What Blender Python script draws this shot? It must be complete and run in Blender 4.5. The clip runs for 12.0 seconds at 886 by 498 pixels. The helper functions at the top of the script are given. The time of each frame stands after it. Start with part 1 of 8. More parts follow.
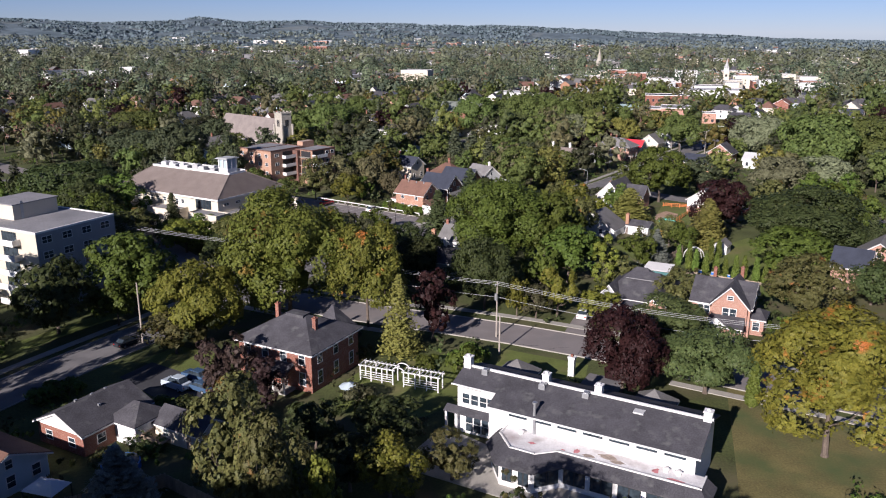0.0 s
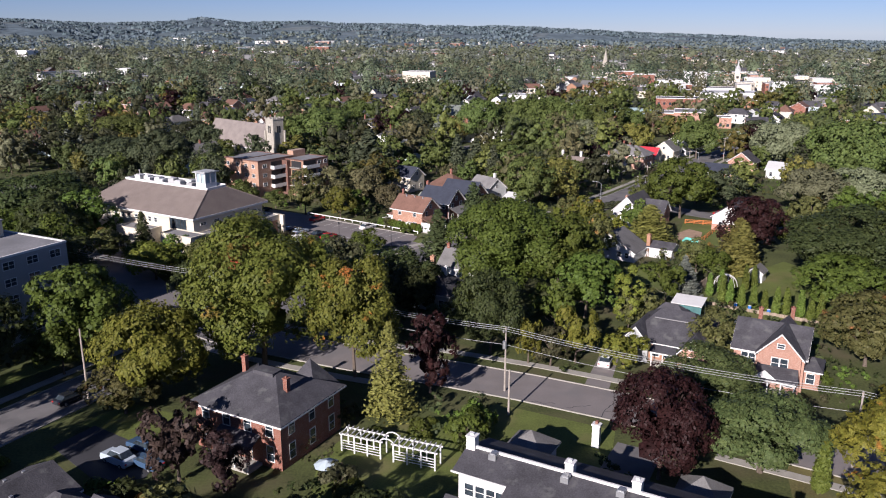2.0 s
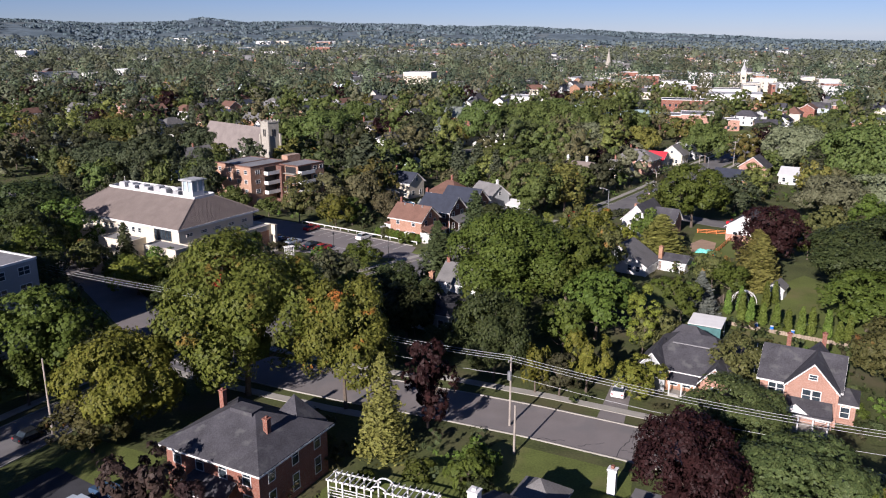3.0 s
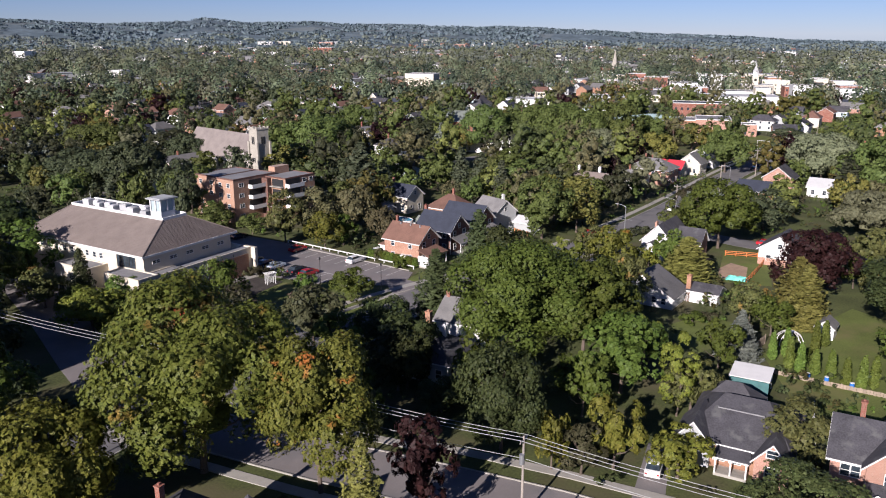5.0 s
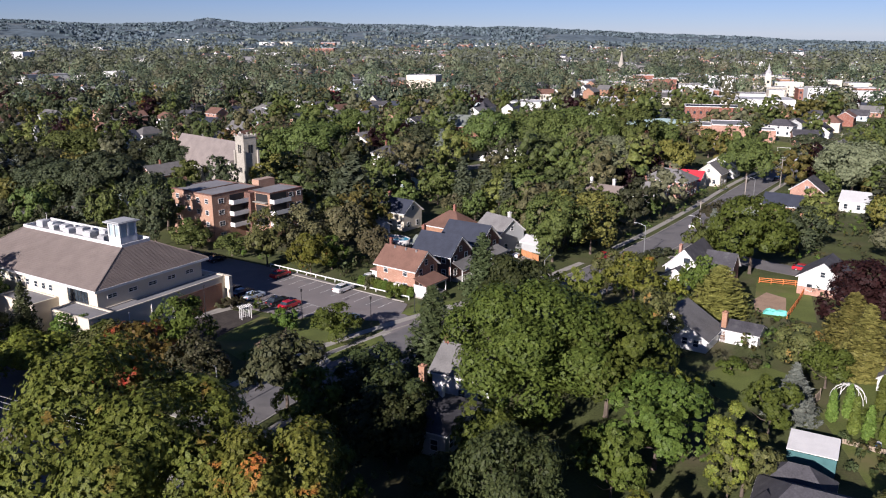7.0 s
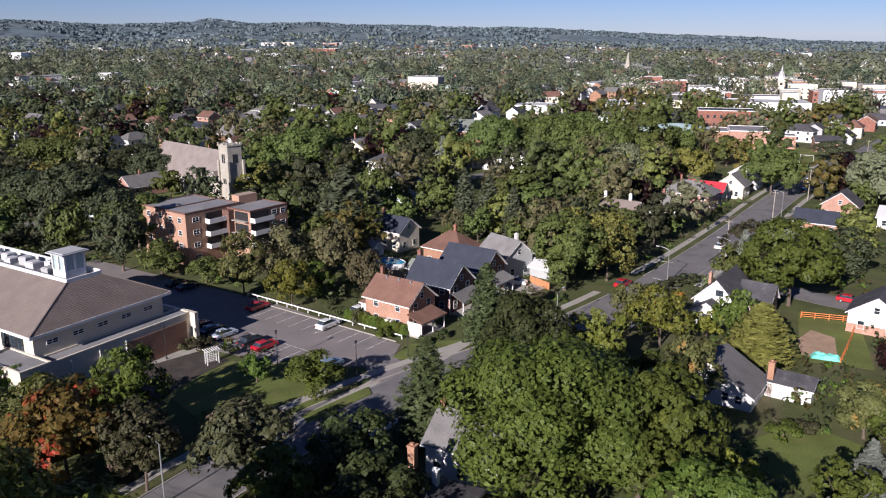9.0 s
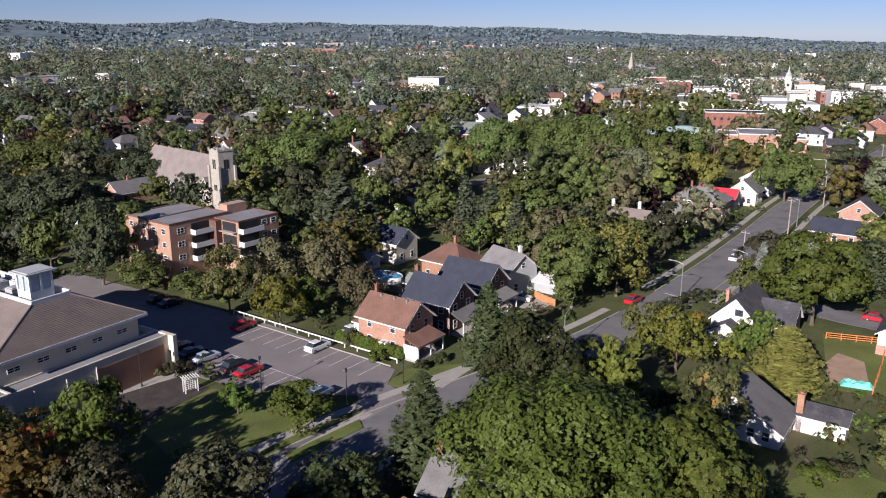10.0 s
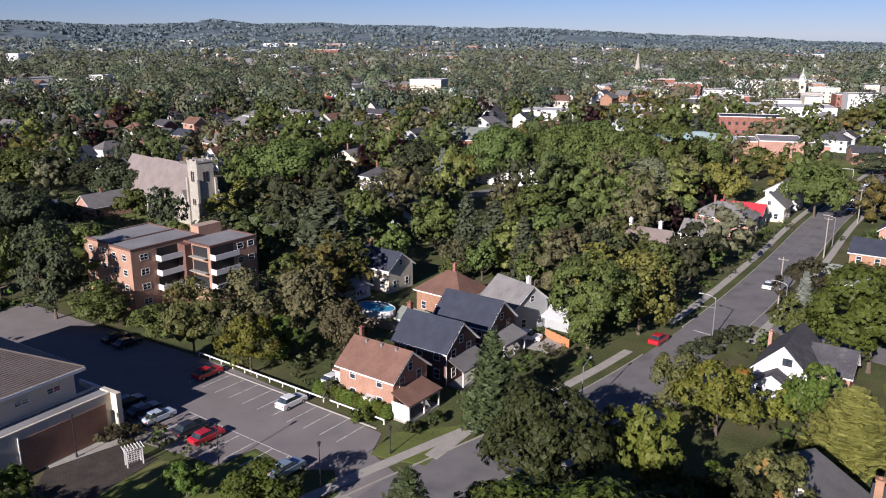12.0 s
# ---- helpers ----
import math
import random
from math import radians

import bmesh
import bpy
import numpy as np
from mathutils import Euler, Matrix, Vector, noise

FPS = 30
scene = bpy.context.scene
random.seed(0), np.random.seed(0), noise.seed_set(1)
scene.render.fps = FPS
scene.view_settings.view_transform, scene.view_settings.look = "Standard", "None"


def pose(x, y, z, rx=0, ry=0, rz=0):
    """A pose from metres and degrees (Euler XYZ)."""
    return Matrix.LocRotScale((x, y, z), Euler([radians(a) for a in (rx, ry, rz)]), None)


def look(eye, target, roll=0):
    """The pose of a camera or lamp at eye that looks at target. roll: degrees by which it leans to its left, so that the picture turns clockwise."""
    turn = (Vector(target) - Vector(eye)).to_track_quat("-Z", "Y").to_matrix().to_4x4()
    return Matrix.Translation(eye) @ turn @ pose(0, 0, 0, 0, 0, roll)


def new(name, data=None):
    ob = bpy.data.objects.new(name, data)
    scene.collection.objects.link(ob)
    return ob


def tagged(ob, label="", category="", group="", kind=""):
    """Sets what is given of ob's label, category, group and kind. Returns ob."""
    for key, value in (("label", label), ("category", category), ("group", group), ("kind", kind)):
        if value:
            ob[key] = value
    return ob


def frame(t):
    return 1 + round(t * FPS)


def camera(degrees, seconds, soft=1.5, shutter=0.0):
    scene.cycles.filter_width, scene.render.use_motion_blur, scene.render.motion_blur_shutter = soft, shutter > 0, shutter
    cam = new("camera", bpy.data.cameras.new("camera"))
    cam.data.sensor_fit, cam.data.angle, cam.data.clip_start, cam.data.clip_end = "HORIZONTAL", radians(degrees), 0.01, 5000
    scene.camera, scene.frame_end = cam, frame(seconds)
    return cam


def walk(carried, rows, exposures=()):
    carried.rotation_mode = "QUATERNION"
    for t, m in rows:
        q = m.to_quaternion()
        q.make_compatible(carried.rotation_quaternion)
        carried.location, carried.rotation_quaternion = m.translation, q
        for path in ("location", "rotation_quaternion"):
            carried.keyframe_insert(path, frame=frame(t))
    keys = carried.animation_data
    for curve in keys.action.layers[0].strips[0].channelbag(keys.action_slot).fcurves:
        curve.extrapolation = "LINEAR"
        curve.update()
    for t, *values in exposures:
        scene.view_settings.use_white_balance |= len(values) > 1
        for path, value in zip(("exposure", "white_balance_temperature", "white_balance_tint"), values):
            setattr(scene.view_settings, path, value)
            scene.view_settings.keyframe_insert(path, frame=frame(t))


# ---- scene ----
EXPO, KELVIN = 0.85, 5620
cam = camera(58.76, 12.0, 1.1)
EYE = 48.875
# seconds, metres flown along +y, tilt, yaw
ROWS = [
    (0, 0.000, 74.599, 1.633),
    (0.5, 5.084, 74.606, 1.694),
    (1, 10.161, 74.613, 1.755),
    (1.5, 15.229, 74.621, 1.815),
    (2, 20.289, 74.628, 1.876),
    (2.5, 25.341, 74.635, 1.937),
    (3, 30.385, 74.642, 1.997),
    (4, 40.448, 74.657, 2.118),
    (5, 50.479, 74.671, 2.240),
    (5.5, 55.482, 74.679, 2.300),
    (6, 60.477, 74.686, 2.361),
    (6.5, 65.464, 74.693, 2.422),
    (7, 70.443, 74.700, 2.482),
    (8, 80.376, 74.715, 2.603),
    (9, 90.277, 74.729, 2.725),
    (9.5, 95.215, 74.737, 2.785),
    (10, 100.145, 74.744, 2.846),
    (10.5, 105.067, 74.751, 2.907),
    (11, 109.981, 74.758, 2.967),
    (11.5, 114.886, 74.766, 3.028),
    (12, 119.784, 74.773, 3.088),
]
walk(cam, [(t, pose(0, y, EYE, tilt, -0.035, yaw)) for t, y, tilt, yaw in ROWS], [(0, EXPO, KELVIN, 19), (12, EXPO, KELVIN, 19)])

# ---- world, sun ----
SUN_FROM = Vector((-0.47, -0.883, 0.0)).normalized()
SUN_ELEV = radians(23.0)
world = bpy.data.worlds.new("sky")
scene.world = world
world.use_nodes = True
wn = world.node_tree
sky = wn.nodes.new("ShaderNodeTexSky")
sky.sky_type, sky.sun_disc = "NISHITA", False
sky.sun_elevation = SUN_ELEV
sky.sun_rotation = math.atan2(SUN_FROM.x, SUN_FROM.y)
sky.altitude = 1200
sky.air_density, sky.dust_density, sky.ozone_density = 0.85, 0.0, 3.0
tint = wn.nodes.new("ShaderNodeMix")
tint.data_type, tint.blend_type = "RGBA", "MULTIPLY"
tint.inputs["Factor"].default_value = 1.0
tint.inputs["B"].default_value = (0.62, 0.62, 0.76, 1)
wn.links.new(sky.outputs[0], tint.inputs["A"])
wn.links.new(tint.outputs["Result"], wn.nodes["Background"].inputs[0])
wn.nodes["Background"].inputs[1].default_value = 0.05
sun = new("sun", bpy.data.lights.new("sun", "SUN"))
sun.data.energy, sun.data.angle, sun.data.color = 5.0, radians(0.5), (1.0, 0.875, 0.71)
to_sun = SUN_FROM * math.cos(SUN_ELEV) + Vector((0, 0, math.sin(SUN_ELEV)))
sun.matrix_world = look((0, 0, 300), Vector((0, 0, 300)) - to_sun)


# ---- materials ----
def mat(name, color, rough=0.8, var=0.12, scale=1.5, fine=20.0, bump=0.0, metal=0.0, spread=0.0, spec=0.3, stain=None, stain_amount=0.0, stain_scale=0.3):
    """A surface with two scales of variation, an object-to-object spread and an optional stain colour."""
    m = bpy.data.materials.new(name)
    m.use_nodes = True
    nt = m.node_tree
    N, Lk = nt.nodes, nt.links
    bsdf = N["Principled BSDF"]
    bsdf.inputs["Roughness"].default_value = rough
    bsdf.inputs["Metallic"].default_value = metal
    bsdf.inputs["Specular IOR Level"].default_value = spec
    geo = N.new("ShaderNodeNewGeometry")
    hsv = N.new("ShaderNodeHueSaturation")
    hsv.inputs["Color"].default_value = (*color, 1)
    big, small = N.new("ShaderNodeTexNoise"), N.new("ShaderNodeTexNoise")
    big.inputs["Scale"].default_value, small.inputs["Scale"].default_value = scale, fine
    big.inputs["Detail"].default_value, small.inputs["Detail"].default_value = 3, 2
    for n in (big, small):
        Lk.new(geo.outputs["Position"], n.inputs["Vector"])
    add = N.new("ShaderNodeMath")
    add.operation = "ADD"
    Lk.new(big.outputs[0], add.inputs[0])
    Lk.new(small.outputs[0], add.inputs[1])
    value = N.new("ShaderNodeMapRange")
    value.inputs["From Min"].default_value, value.inputs["From Max"].default_value = 0.6, 1.4
    value.inputs["To Min"].default_value, value.inputs["To Max"].default_value = 1 - 2 * var, 1 + 2 * var
    Lk.new(add.outputs[0], value.inputs["Value"])
    out = value.outputs[0]
    if spread:
        info = N.new("ShaderNodeObjectInfo")
        r = N.new("ShaderNodeMapRange")
        r.inputs["To Min"].default_value, r.inputs["To Max"].default_value = 1 - spread, 1 + spread
        Lk.new(info.outputs["Random"], r.inputs["Value"])
        mul = N.new("ShaderNodeMath")
        mul.operation = "MULTIPLY"
        Lk.new(out, mul.inputs[0])
        Lk.new(r.outputs[0], mul.inputs[1])
        out = mul.outputs[0]
    Lk.new(out, hsv.inputs["Value"])
    colour = hsv.outputs[0]
    if stain:
        sn = N.new("ShaderNodeTexNoise")
        sn.inputs["Scale"].default_value, sn.inputs["Detail"].default_value = stain_scale, 5
        Lk.new(geo.outputs["Position"], sn.inputs["Vector"])
        ramp = N.new("ShaderNodeMapRange")
        ramp.inputs["From Min"].default_value, ramp.inputs["From Max"].default_value = 0.62 - 0.2 * stain_amount, 0.72
        Lk.new(sn.outputs[0], ramp.inputs["Value"])
        mix = N.new("ShaderNodeMix")
        mix.data_type = "RGBA"
        mix.inputs["B"].default_value = (*stain, 1)
        Lk.new(ramp.outputs[0], mix.inputs["Factor"])
        Lk.new(colour, mix.inputs["A"])
        colour = mix.outputs["Result"]
    Lk.new(colour, bsdf.inputs["Base Color"])
    if bump:
        b = N.new("ShaderNodeBump")
        b.inputs["Strength"].default_value, b.inputs["Distance"].default_value = bump, 0.05
        Lk.new(small.outputs[0], b.inputs["Height"])
        Lk.new(b.outputs[0], bsdf.inputs["Normal"])
    return m


def course_mat(name, color, mortar, run, rise, rough=0.85, spread=0.0, offset=0.5, gap=0.06):
    """Brick or block coursing on upright walls, or shingle rows: u along the wall, v upward."""
    m = mat(name, color, rough, 0.1, 0.6, 9.0, spread=spread)
    nt = m.node_tree
    N, Lk = nt.nodes, nt.links
    bsdf = N["Principled BSDF"]
    base = bsdf.inputs["Base Color"].links[0].from_socket
    geo = N.new("ShaderNodeTexCoord")
    sep = N.new("ShaderNodeSeparateXYZ")
    Lk.new(geo.outputs["Object"], sep.inputs[0])
    add = N.new("ShaderNodeMath")
    Lk.new(sep.outputs[0], add.inputs[0])
    Lk.new(sep.outputs[1], add.inputs[1])
    com = N.new("ShaderNodeCombineXYZ")
    Lk.new(add.outputs[0], com.inputs[0])
    Lk.new(sep.outputs[2], com.inputs[1])
    br = N.new("ShaderNodeTexBrick")
    br.offset = offset
    br.inputs["Scale"].default_value = 1.0
    br.inputs["Brick Width"].default_value, br.inputs["Row Height"].default_value = run, rise
    br.inputs["Mortar Size"].default_value = gap * rise
    br.inputs["Color1"].default_value, br.inputs["Color2"].default_value = (1, 1, 1, 1), (0.82, 0.82, 0.82, 1)
    br.inputs["Mortar"].default_value = (*[c / max(k, 0.01) for c, k in zip(mortar, color)], 1)
    Lk.new(com.outputs[0], br.inputs["Vector"])
    mul = N.new("ShaderNodeMix")
    mul.data_type, mul.blend_type = "RGBA", "MULTIPLY"
    mul.inputs["Factor"].default_value = 1.0
    Lk.new(base, mul.inputs["A"])
    Lk.new(br.outputs["Color"], mul.inputs["B"])
    Lk.new(mul.outputs["Result"], bsdf.inputs["Base Color"])
    return m


def leaf_mat(name, a, b, c=None, amount=0.0, spread=0.28, grain=8.5, gap=0.41, tone=0.5, deep=0.4):
    """Foliage: two leaf colours mixed leaf by leaf, a third (autumn) in patches, light passing through."""
    m = bpy.data.materials.new(name)
    m.use_nodes = True
    nt = m.node_tree
    N, Lk = nt.nodes, nt.links
    bsdf = N["Principled BSDF"]
    geo, info = N.new("ShaderNodeNewGeometry"), N.new("ShaderNodeObjectInfo")
    mix = N.new("ShaderNodeMix")
    mix.data_type = "RGBA"
    mix.inputs["A"].default_value, mix.inputs["B"].default_value = (*a, 1), (*b, 1)
    calm = N.new("ShaderNodeMapRange")
    calm.inputs["To Min"].default_value, calm.inputs["To Max"].default_value = 0.15, 0.85
    Lk.new(geo.outputs["Random Per Island"], calm.inputs["Value"])
    Lk.new(calm.outputs[0], mix.inputs["Factor"])
    colour = mix.outputs["Result"]
    if c:
        n = N.new("ShaderNodeTexNoise")
        n.inputs["Scale"].default_value = 0.32
        Lk.new(geo.outputs["Position"], n.inputs["Vector"])
        r = N.new("ShaderNodeMapRange")
        r.inputs["From Min"].default_value, r.inputs["From Max"].default_value = 0.68 - 0.3 * amount, 0.76 - 0.2 * amount
        Lk.new(n.outputs[0], r.inputs["Value"])
        mx = N.new("ShaderNodeMix")
        mx.data_type = "RGBA"
        mx.inputs["B"].default_value = (*c, 1)
        Lk.new(colour, mx.inputs["A"])
        Lk.new(r.outputs[0], mx.inputs["Factor"])
        colour = mx.outputs["Result"]
    hsv = N.new("ShaderNodeHueSaturation")
    n2 = N.new("ShaderNodeTexNoise")
    n2.inputs["Scale"].default_value = tone
    Lk.new(geo.outputs["Position"], n2.inputs["Vector"])
    v = N.new("ShaderNodeMapRange")
    v.inputs["To Min"].default_value, v.inputs["To Max"].default_value = 1 - deep, 1 + deep
    Lk.new(n2.outputs[0], v.inputs["Value"])
    r2 = N.new("ShaderNodeMapRange")
    r2.inputs["To Min"].default_value, r2.inputs["To Max"].default_value = 1 - spread, 1 + spread
    Lk.new(info.outputs["Random"], r2.inputs["Value"])
    mm = N.new("ShaderNodeMath")
    mm.operation = "MULTIPLY"
    Lk.new(v.outputs[0], mm.inputs[0])
    Lk.new(r2.outputs[0], mm.inputs[1])
    Lk.new(mm.outputs[0], hsv.inputs["Value"])
    hue = N.new("ShaderNodeMapRange")
    hue.inputs["To Min"].default_value, hue.inputs["To Max"].default_value = 0.472, 0.518
    Lk.new(info.outputs["Random"], hue.inputs["Value"])
    Lk.new(hue.outputs[0], hsv.inputs["Hue"])
    Lk.new(colour, hsv.inputs["Color"])
    Lk.new(hsv.outputs[0], bsdf.inputs["Base Color"])
    bsdf.inputs["Roughness"].default_value = 0.55
    bsdf.inputs["Specular IOR Level"].default_value = 0.12
    tr = N.new("ShaderNodeBsdfTranslucent")
    Lk.new(hsv.outputs[0], tr.inputs["Color"])
    ms = N.new("ShaderNodeMixShader")
    ms.inputs[0].default_value = 0.12
    Lk.new(bsdf.outputs[0], ms.inputs[1])
    Lk.new(tr.outputs[0], ms.inputs[2])
    # ragged edges and gaps between the single leaves of a spray
    rag = N.new("ShaderNodeTexNoise")
    rag.inputs["Scale"].default_value, rag.inputs["Detail"].default_value = grain, 2.0
    Lk.new(geo.outputs["Position"], rag.inputs["Vector"])
    cut = N.new("ShaderNodeMath")
    cut.operation = "GREATER_THAN"
    cut.inputs[1].default_value = gap
    Lk.new(rag.outputs[0], cut.inputs[0])
    clear = N.new("ShaderNodeBsdfTransparent")
    ms2 = N.new("ShaderNodeMixShader")
    Lk.new(cut.outputs[0], ms2.inputs[0])
    Lk.new(clear.outputs[0], ms2.inputs[1])
    Lk.new(ms.outputs[0], ms2.inputs[2])
    fleck = N.new("ShaderNodeMapRange")
    fleck.inputs["From Min"].default_value, fleck.inputs["From Max"].default_value = 0.45, 0.72
    fleck.inputs["To Min"].default_value, fleck.inputs["To Max"].default_value = 0.7, 1.35
    Lk.new(rag.outputs[0], fleck.inputs["Value"])
    m3 = N.new("ShaderNodeMath")
    m3.operation = "MULTIPLY"
    Lk.new(mm.outputs[0], m3.inputs[0])
    Lk.new(fleck.outputs[0], m3.inputs[1])
    Lk.new(m3.outputs[0], hsv.inputs["Value"])
    Lk.new(ms2.outputs[0] if grain else ms.outputs[0], N["Material Output"].inputs[0])
    return m


def glass_mat(name, tint=(0.03, 0.04, 0.05)):
    m = mat(name, tint, 0.08, 0.3, 0.8, 2.0, spec=0.6)
    return m


def add_fields(m, colour, scale):
    """Broad pale fields of dry grass and stubble on open land, greyed for haze."""
    N, Lk = m.node_tree.nodes, m.node_tree.links
    bsdf = N["Principled BSDF"]
    base = bsdf.inputs["Base Color"].links[0].from_socket
    geo, cells = N.new("ShaderNodeNewGeometry"), N.new("ShaderNodeTexVoronoi")
    cells.inputs["Scale"].default_value = scale
    Lk.new(geo.outputs["Position"], cells.inputs["Vector"])
    sep = N.new("ShaderNodeSeparateColor")
    Lk.new(cells.outputs["Color"], sep.inputs[0])
    cut = N.new("ShaderNodeMapRange")
    cut.inputs["From Min"].default_value, cut.inputs["From Max"].default_value = 0.55, 1.3
    Lk.new(sep.outputs[0], cut.inputs["Value"])
    mix = N.new("ShaderNodeMix")
    mix.data_type = "RGBA"
    mix.inputs["B"].default_value = (*colour, 1)
    Lk.new(cut.outputs[0], mix.inputs["Factor"])
    Lk.new(base, mix.inputs["A"])
    Lk.new(mix.outputs["Result"], bsdf.inputs["Base Color"])


GRASS = mat("grass", (0.062, 0.073, 0.022), 0.95, 0.28, 0.16, 3.0, bump=0.3, stain=(0.1, 0.085, 0.045), stain_amount=0.6, stain_scale=0.09)
LAWN = mat("mown_lawn", (0.10, 0.122, 0.028), 0.95, 0.2, 0.2, 4.0, bump=0.3, stain=(0.14, 0.13, 0.05), stain_amount=0.4, stain_scale=0.12)
DRY_LAWN = mat("dry_lawn", (0.125, 0.108, 0.04), 0.95, 0.2, 0.25, 4.0, bump=0.3, stain=(0.07, 0.09, 0.03), stain_amount=0.8, stain_scale=0.15)
ASPHALT = mat("asphalt", (0.155, 0.148, 0.147), 0.9, 0.1, 0.3, 12.0, bump=0.15, stain=(0.1, 0.098, 0.1), stain_amount=0.6, stain_scale=0.22)
NEW_ASPHALT = mat("fresh_asphalt", (0.045, 0.045, 0.05), 0.9, 0.12, 0.4, 12.0, bump=0.15)
LOT_ASPHALT = mat("worn_asphalt", (0.19, 0.171, 0.165), 0.9, 0.09, 0.25, 12.0, bump=0.15, stain=(0.15, 0.145, 0.145), stain_amount=0.5, stain_scale=0.15)
CONCRETE = mat("concrete", (0.317, 0.299, 0.264), 0.9, 0.1, 0.7, 10.0)
WHITE = mat("white_paint", (0.634, 0.625, 0.607), 0.6, 0.05, 0.8, 8.0)
CREAM = mat("cream_stucco", (0.546, 0.493, 0.396), 0.8, 0.06, 0.5, 10.0)
GREY_WALL = mat("grey_block_wall", (0.299, 0.299, 0.29), 0.85, 0.06, 0.4, 8.0)
BEIGE_WALL = mat("beige_stucco", (0.484, 0.44, 0.352), 0.85, 0.05, 0.4, 8.0)
BLUE_SIDING = mat("pale_blue_siding", (0.44, 0.51, 0.546), 0.7, 0.06, 0.5, 9.0)
GREY_SIDING = mat("grey_siding", (0.352, 0.361, 0.361), 0.75, 0.06, 0.5, 9.0)
STONE = course_mat("pale_limestone", (0.37, 0.343, 0.29), (0.28, 0.26, 0.22), 0.6, 0.3)
BRICK_RED = course_mat("red_brick", (0.225, 0.088, 0.06), (0.3, 0.22, 0.18), 0.22, 0.075, spread=0.12)
BRICK_ORANGE = course_mat("orange_brick", (0.33, 0.182, 0.125), (0.42, 0.3, 0.22), 0.22, 0.075, spread=0.1)
BRICK_PINK = course_mat("salmon_brick", (0.36, 0.2, 0.148), (0.45, 0.33, 0.26), 0.22, 0.075, spread=0.1)
BRICK_BROWN = course_mat("brown_brick", (0.334, 0.176, 0.106), (0.33, 0.24, 0.18), 0.22, 0.075, spread=0.1)
BRICK_TAN = course_mat("tan_brick", (0.36, 0.215, 0.145), (0.36, 0.27, 0.21), 0.22, 0.075, spread=0.05)
BRICK_DARK = course_mat("dark_brick", (0.15, 0.0748, 0.0572), (0.17, 0.13, 0.11), 0.22, 0.075, spread=0.1)
# hill woods and fields are blued and greyed, distance haze in their colour
FIELDS = mat("hazy_wooded_hill_land", (0.105, 0.138, 0.155), 0.95, 0.34, 0.012, 0.05, bump=0.0, stain=(0.07, 0.098, 0.112), stain_amount=0.9, stain_scale=0.008)
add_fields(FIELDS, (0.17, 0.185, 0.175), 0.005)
ROOF_DARK = mat("charcoal_shingles", (0.058, 0.056, 0.063), 0.9, 0.2, 0.5, 6.0, bump=0.5, stain=(0.1, 0.1, 0.1), stain_amount=0.3, stain_scale=0.8)
ROOF_NAVY = mat("blue_black_shingles", (0.037, 0.0422, 0.0598), 0.9, 0.15, 0.5, 6.0, bump=0.5)
ROOF_BROWN = mat("brown_shingles", (0.15, 0.0836, 0.0616), 0.9, 0.15, 0.5, 6.0, bump=0.5, spread=0.15)
ROOF_GREY = mat("grey_shingles", (0.15, 0.145, 0.141), 0.9, 0.15, 0.5, 6.0, bump=0.5, spread=0.2)
ROOF_TAUPE = mat("taupe_shingles", (0.176, 0.145, 0.128), 0.9, 0.1, 0.4, 5.0, bump=0.5)
ROOF_CHURCH = mat("faded_rose_shingles", (0.20, 0.172, 0.156), 0.9, 0.12, 0.4, 5.0, bump=0.5)
ROOF_RED = mat("red_metal_roof", (0.458, 0.0396, 0.0528), 0.5, 0.06, 0.5, 4.0)
ROOF_GREEN = mat("faded_green_roof", (0.176, 0.194, 0.167), 0.9, 0.1, 0.4, 4.0)
TAR = mat("grey_membrane_roof", (0.22, 0.216, 0.22), 0.85, 0.12, 0.2, 3.0, stain=(0.16, 0.16, 0.165), stain_amount=0.7, stain_scale=0.12)
MEMBRANE = mat("stained_white_membrane", (0.58, 0.57, 0.57), 0.7, 0.1, 0.35, 6.0, stain=(0.33, 0.29, 0.28), stain_amount=0.5, stain_scale=0.3)
PALE_ROOF = mat("pale_roof", (0.42, 0.42, 0.42), 0.8, 0.06, 0.3, 4.0, spread=0.2)
GLASS = glass_mat("window_glass")
STEEL = mat("galvanised_steel", (0.396, 0.405, 0.414), 0.45, 0.08, 1.0, 9.0, metal=0.7)
BLACK = mat("black_metal", (0.0264, 0.0264, 0.0282), 0.5, 0.1, 1.0, 9.0)
WOOD = mat("weathered_wood", (0.264, 0.211, 0.158), 0.9, 0.15, 1.0, 9.0, spread=0.1)
POLE_WOOD = mat("weathered_pole", (0.299, 0.264, 0.229), 0.9, 0.15, 1.0, 9.0)
BARK = mat("bark", (0.106, 0.0836, 0.066), 0.95, 0.2, 1.0, 6.0, bump=0.5)
PALE_BARK = mat("pale_bark", (0.317, 0.282, 0.238), 0.95, 0.2, 1.0, 6.0, bump=0.5)
WATER_BLUE = mat("pool_water", (0.044, 0.282, 0.44), 0.08, 0.1, 1.0, 3.0, spec=0.5)
DIRT = mat("bare_earth", (0.317, 0.22, 0.15), 0.95, 0.12, 0.5, 5.0)
LINE_WHITE = mat("worn_road_paint", (0.546, 0.537, 0.51), 0.8, 0.12, 0.9, 8.0, stain=(0.22, 0.21, 0.2), stain_amount=0.5, stain_scale=1.2)

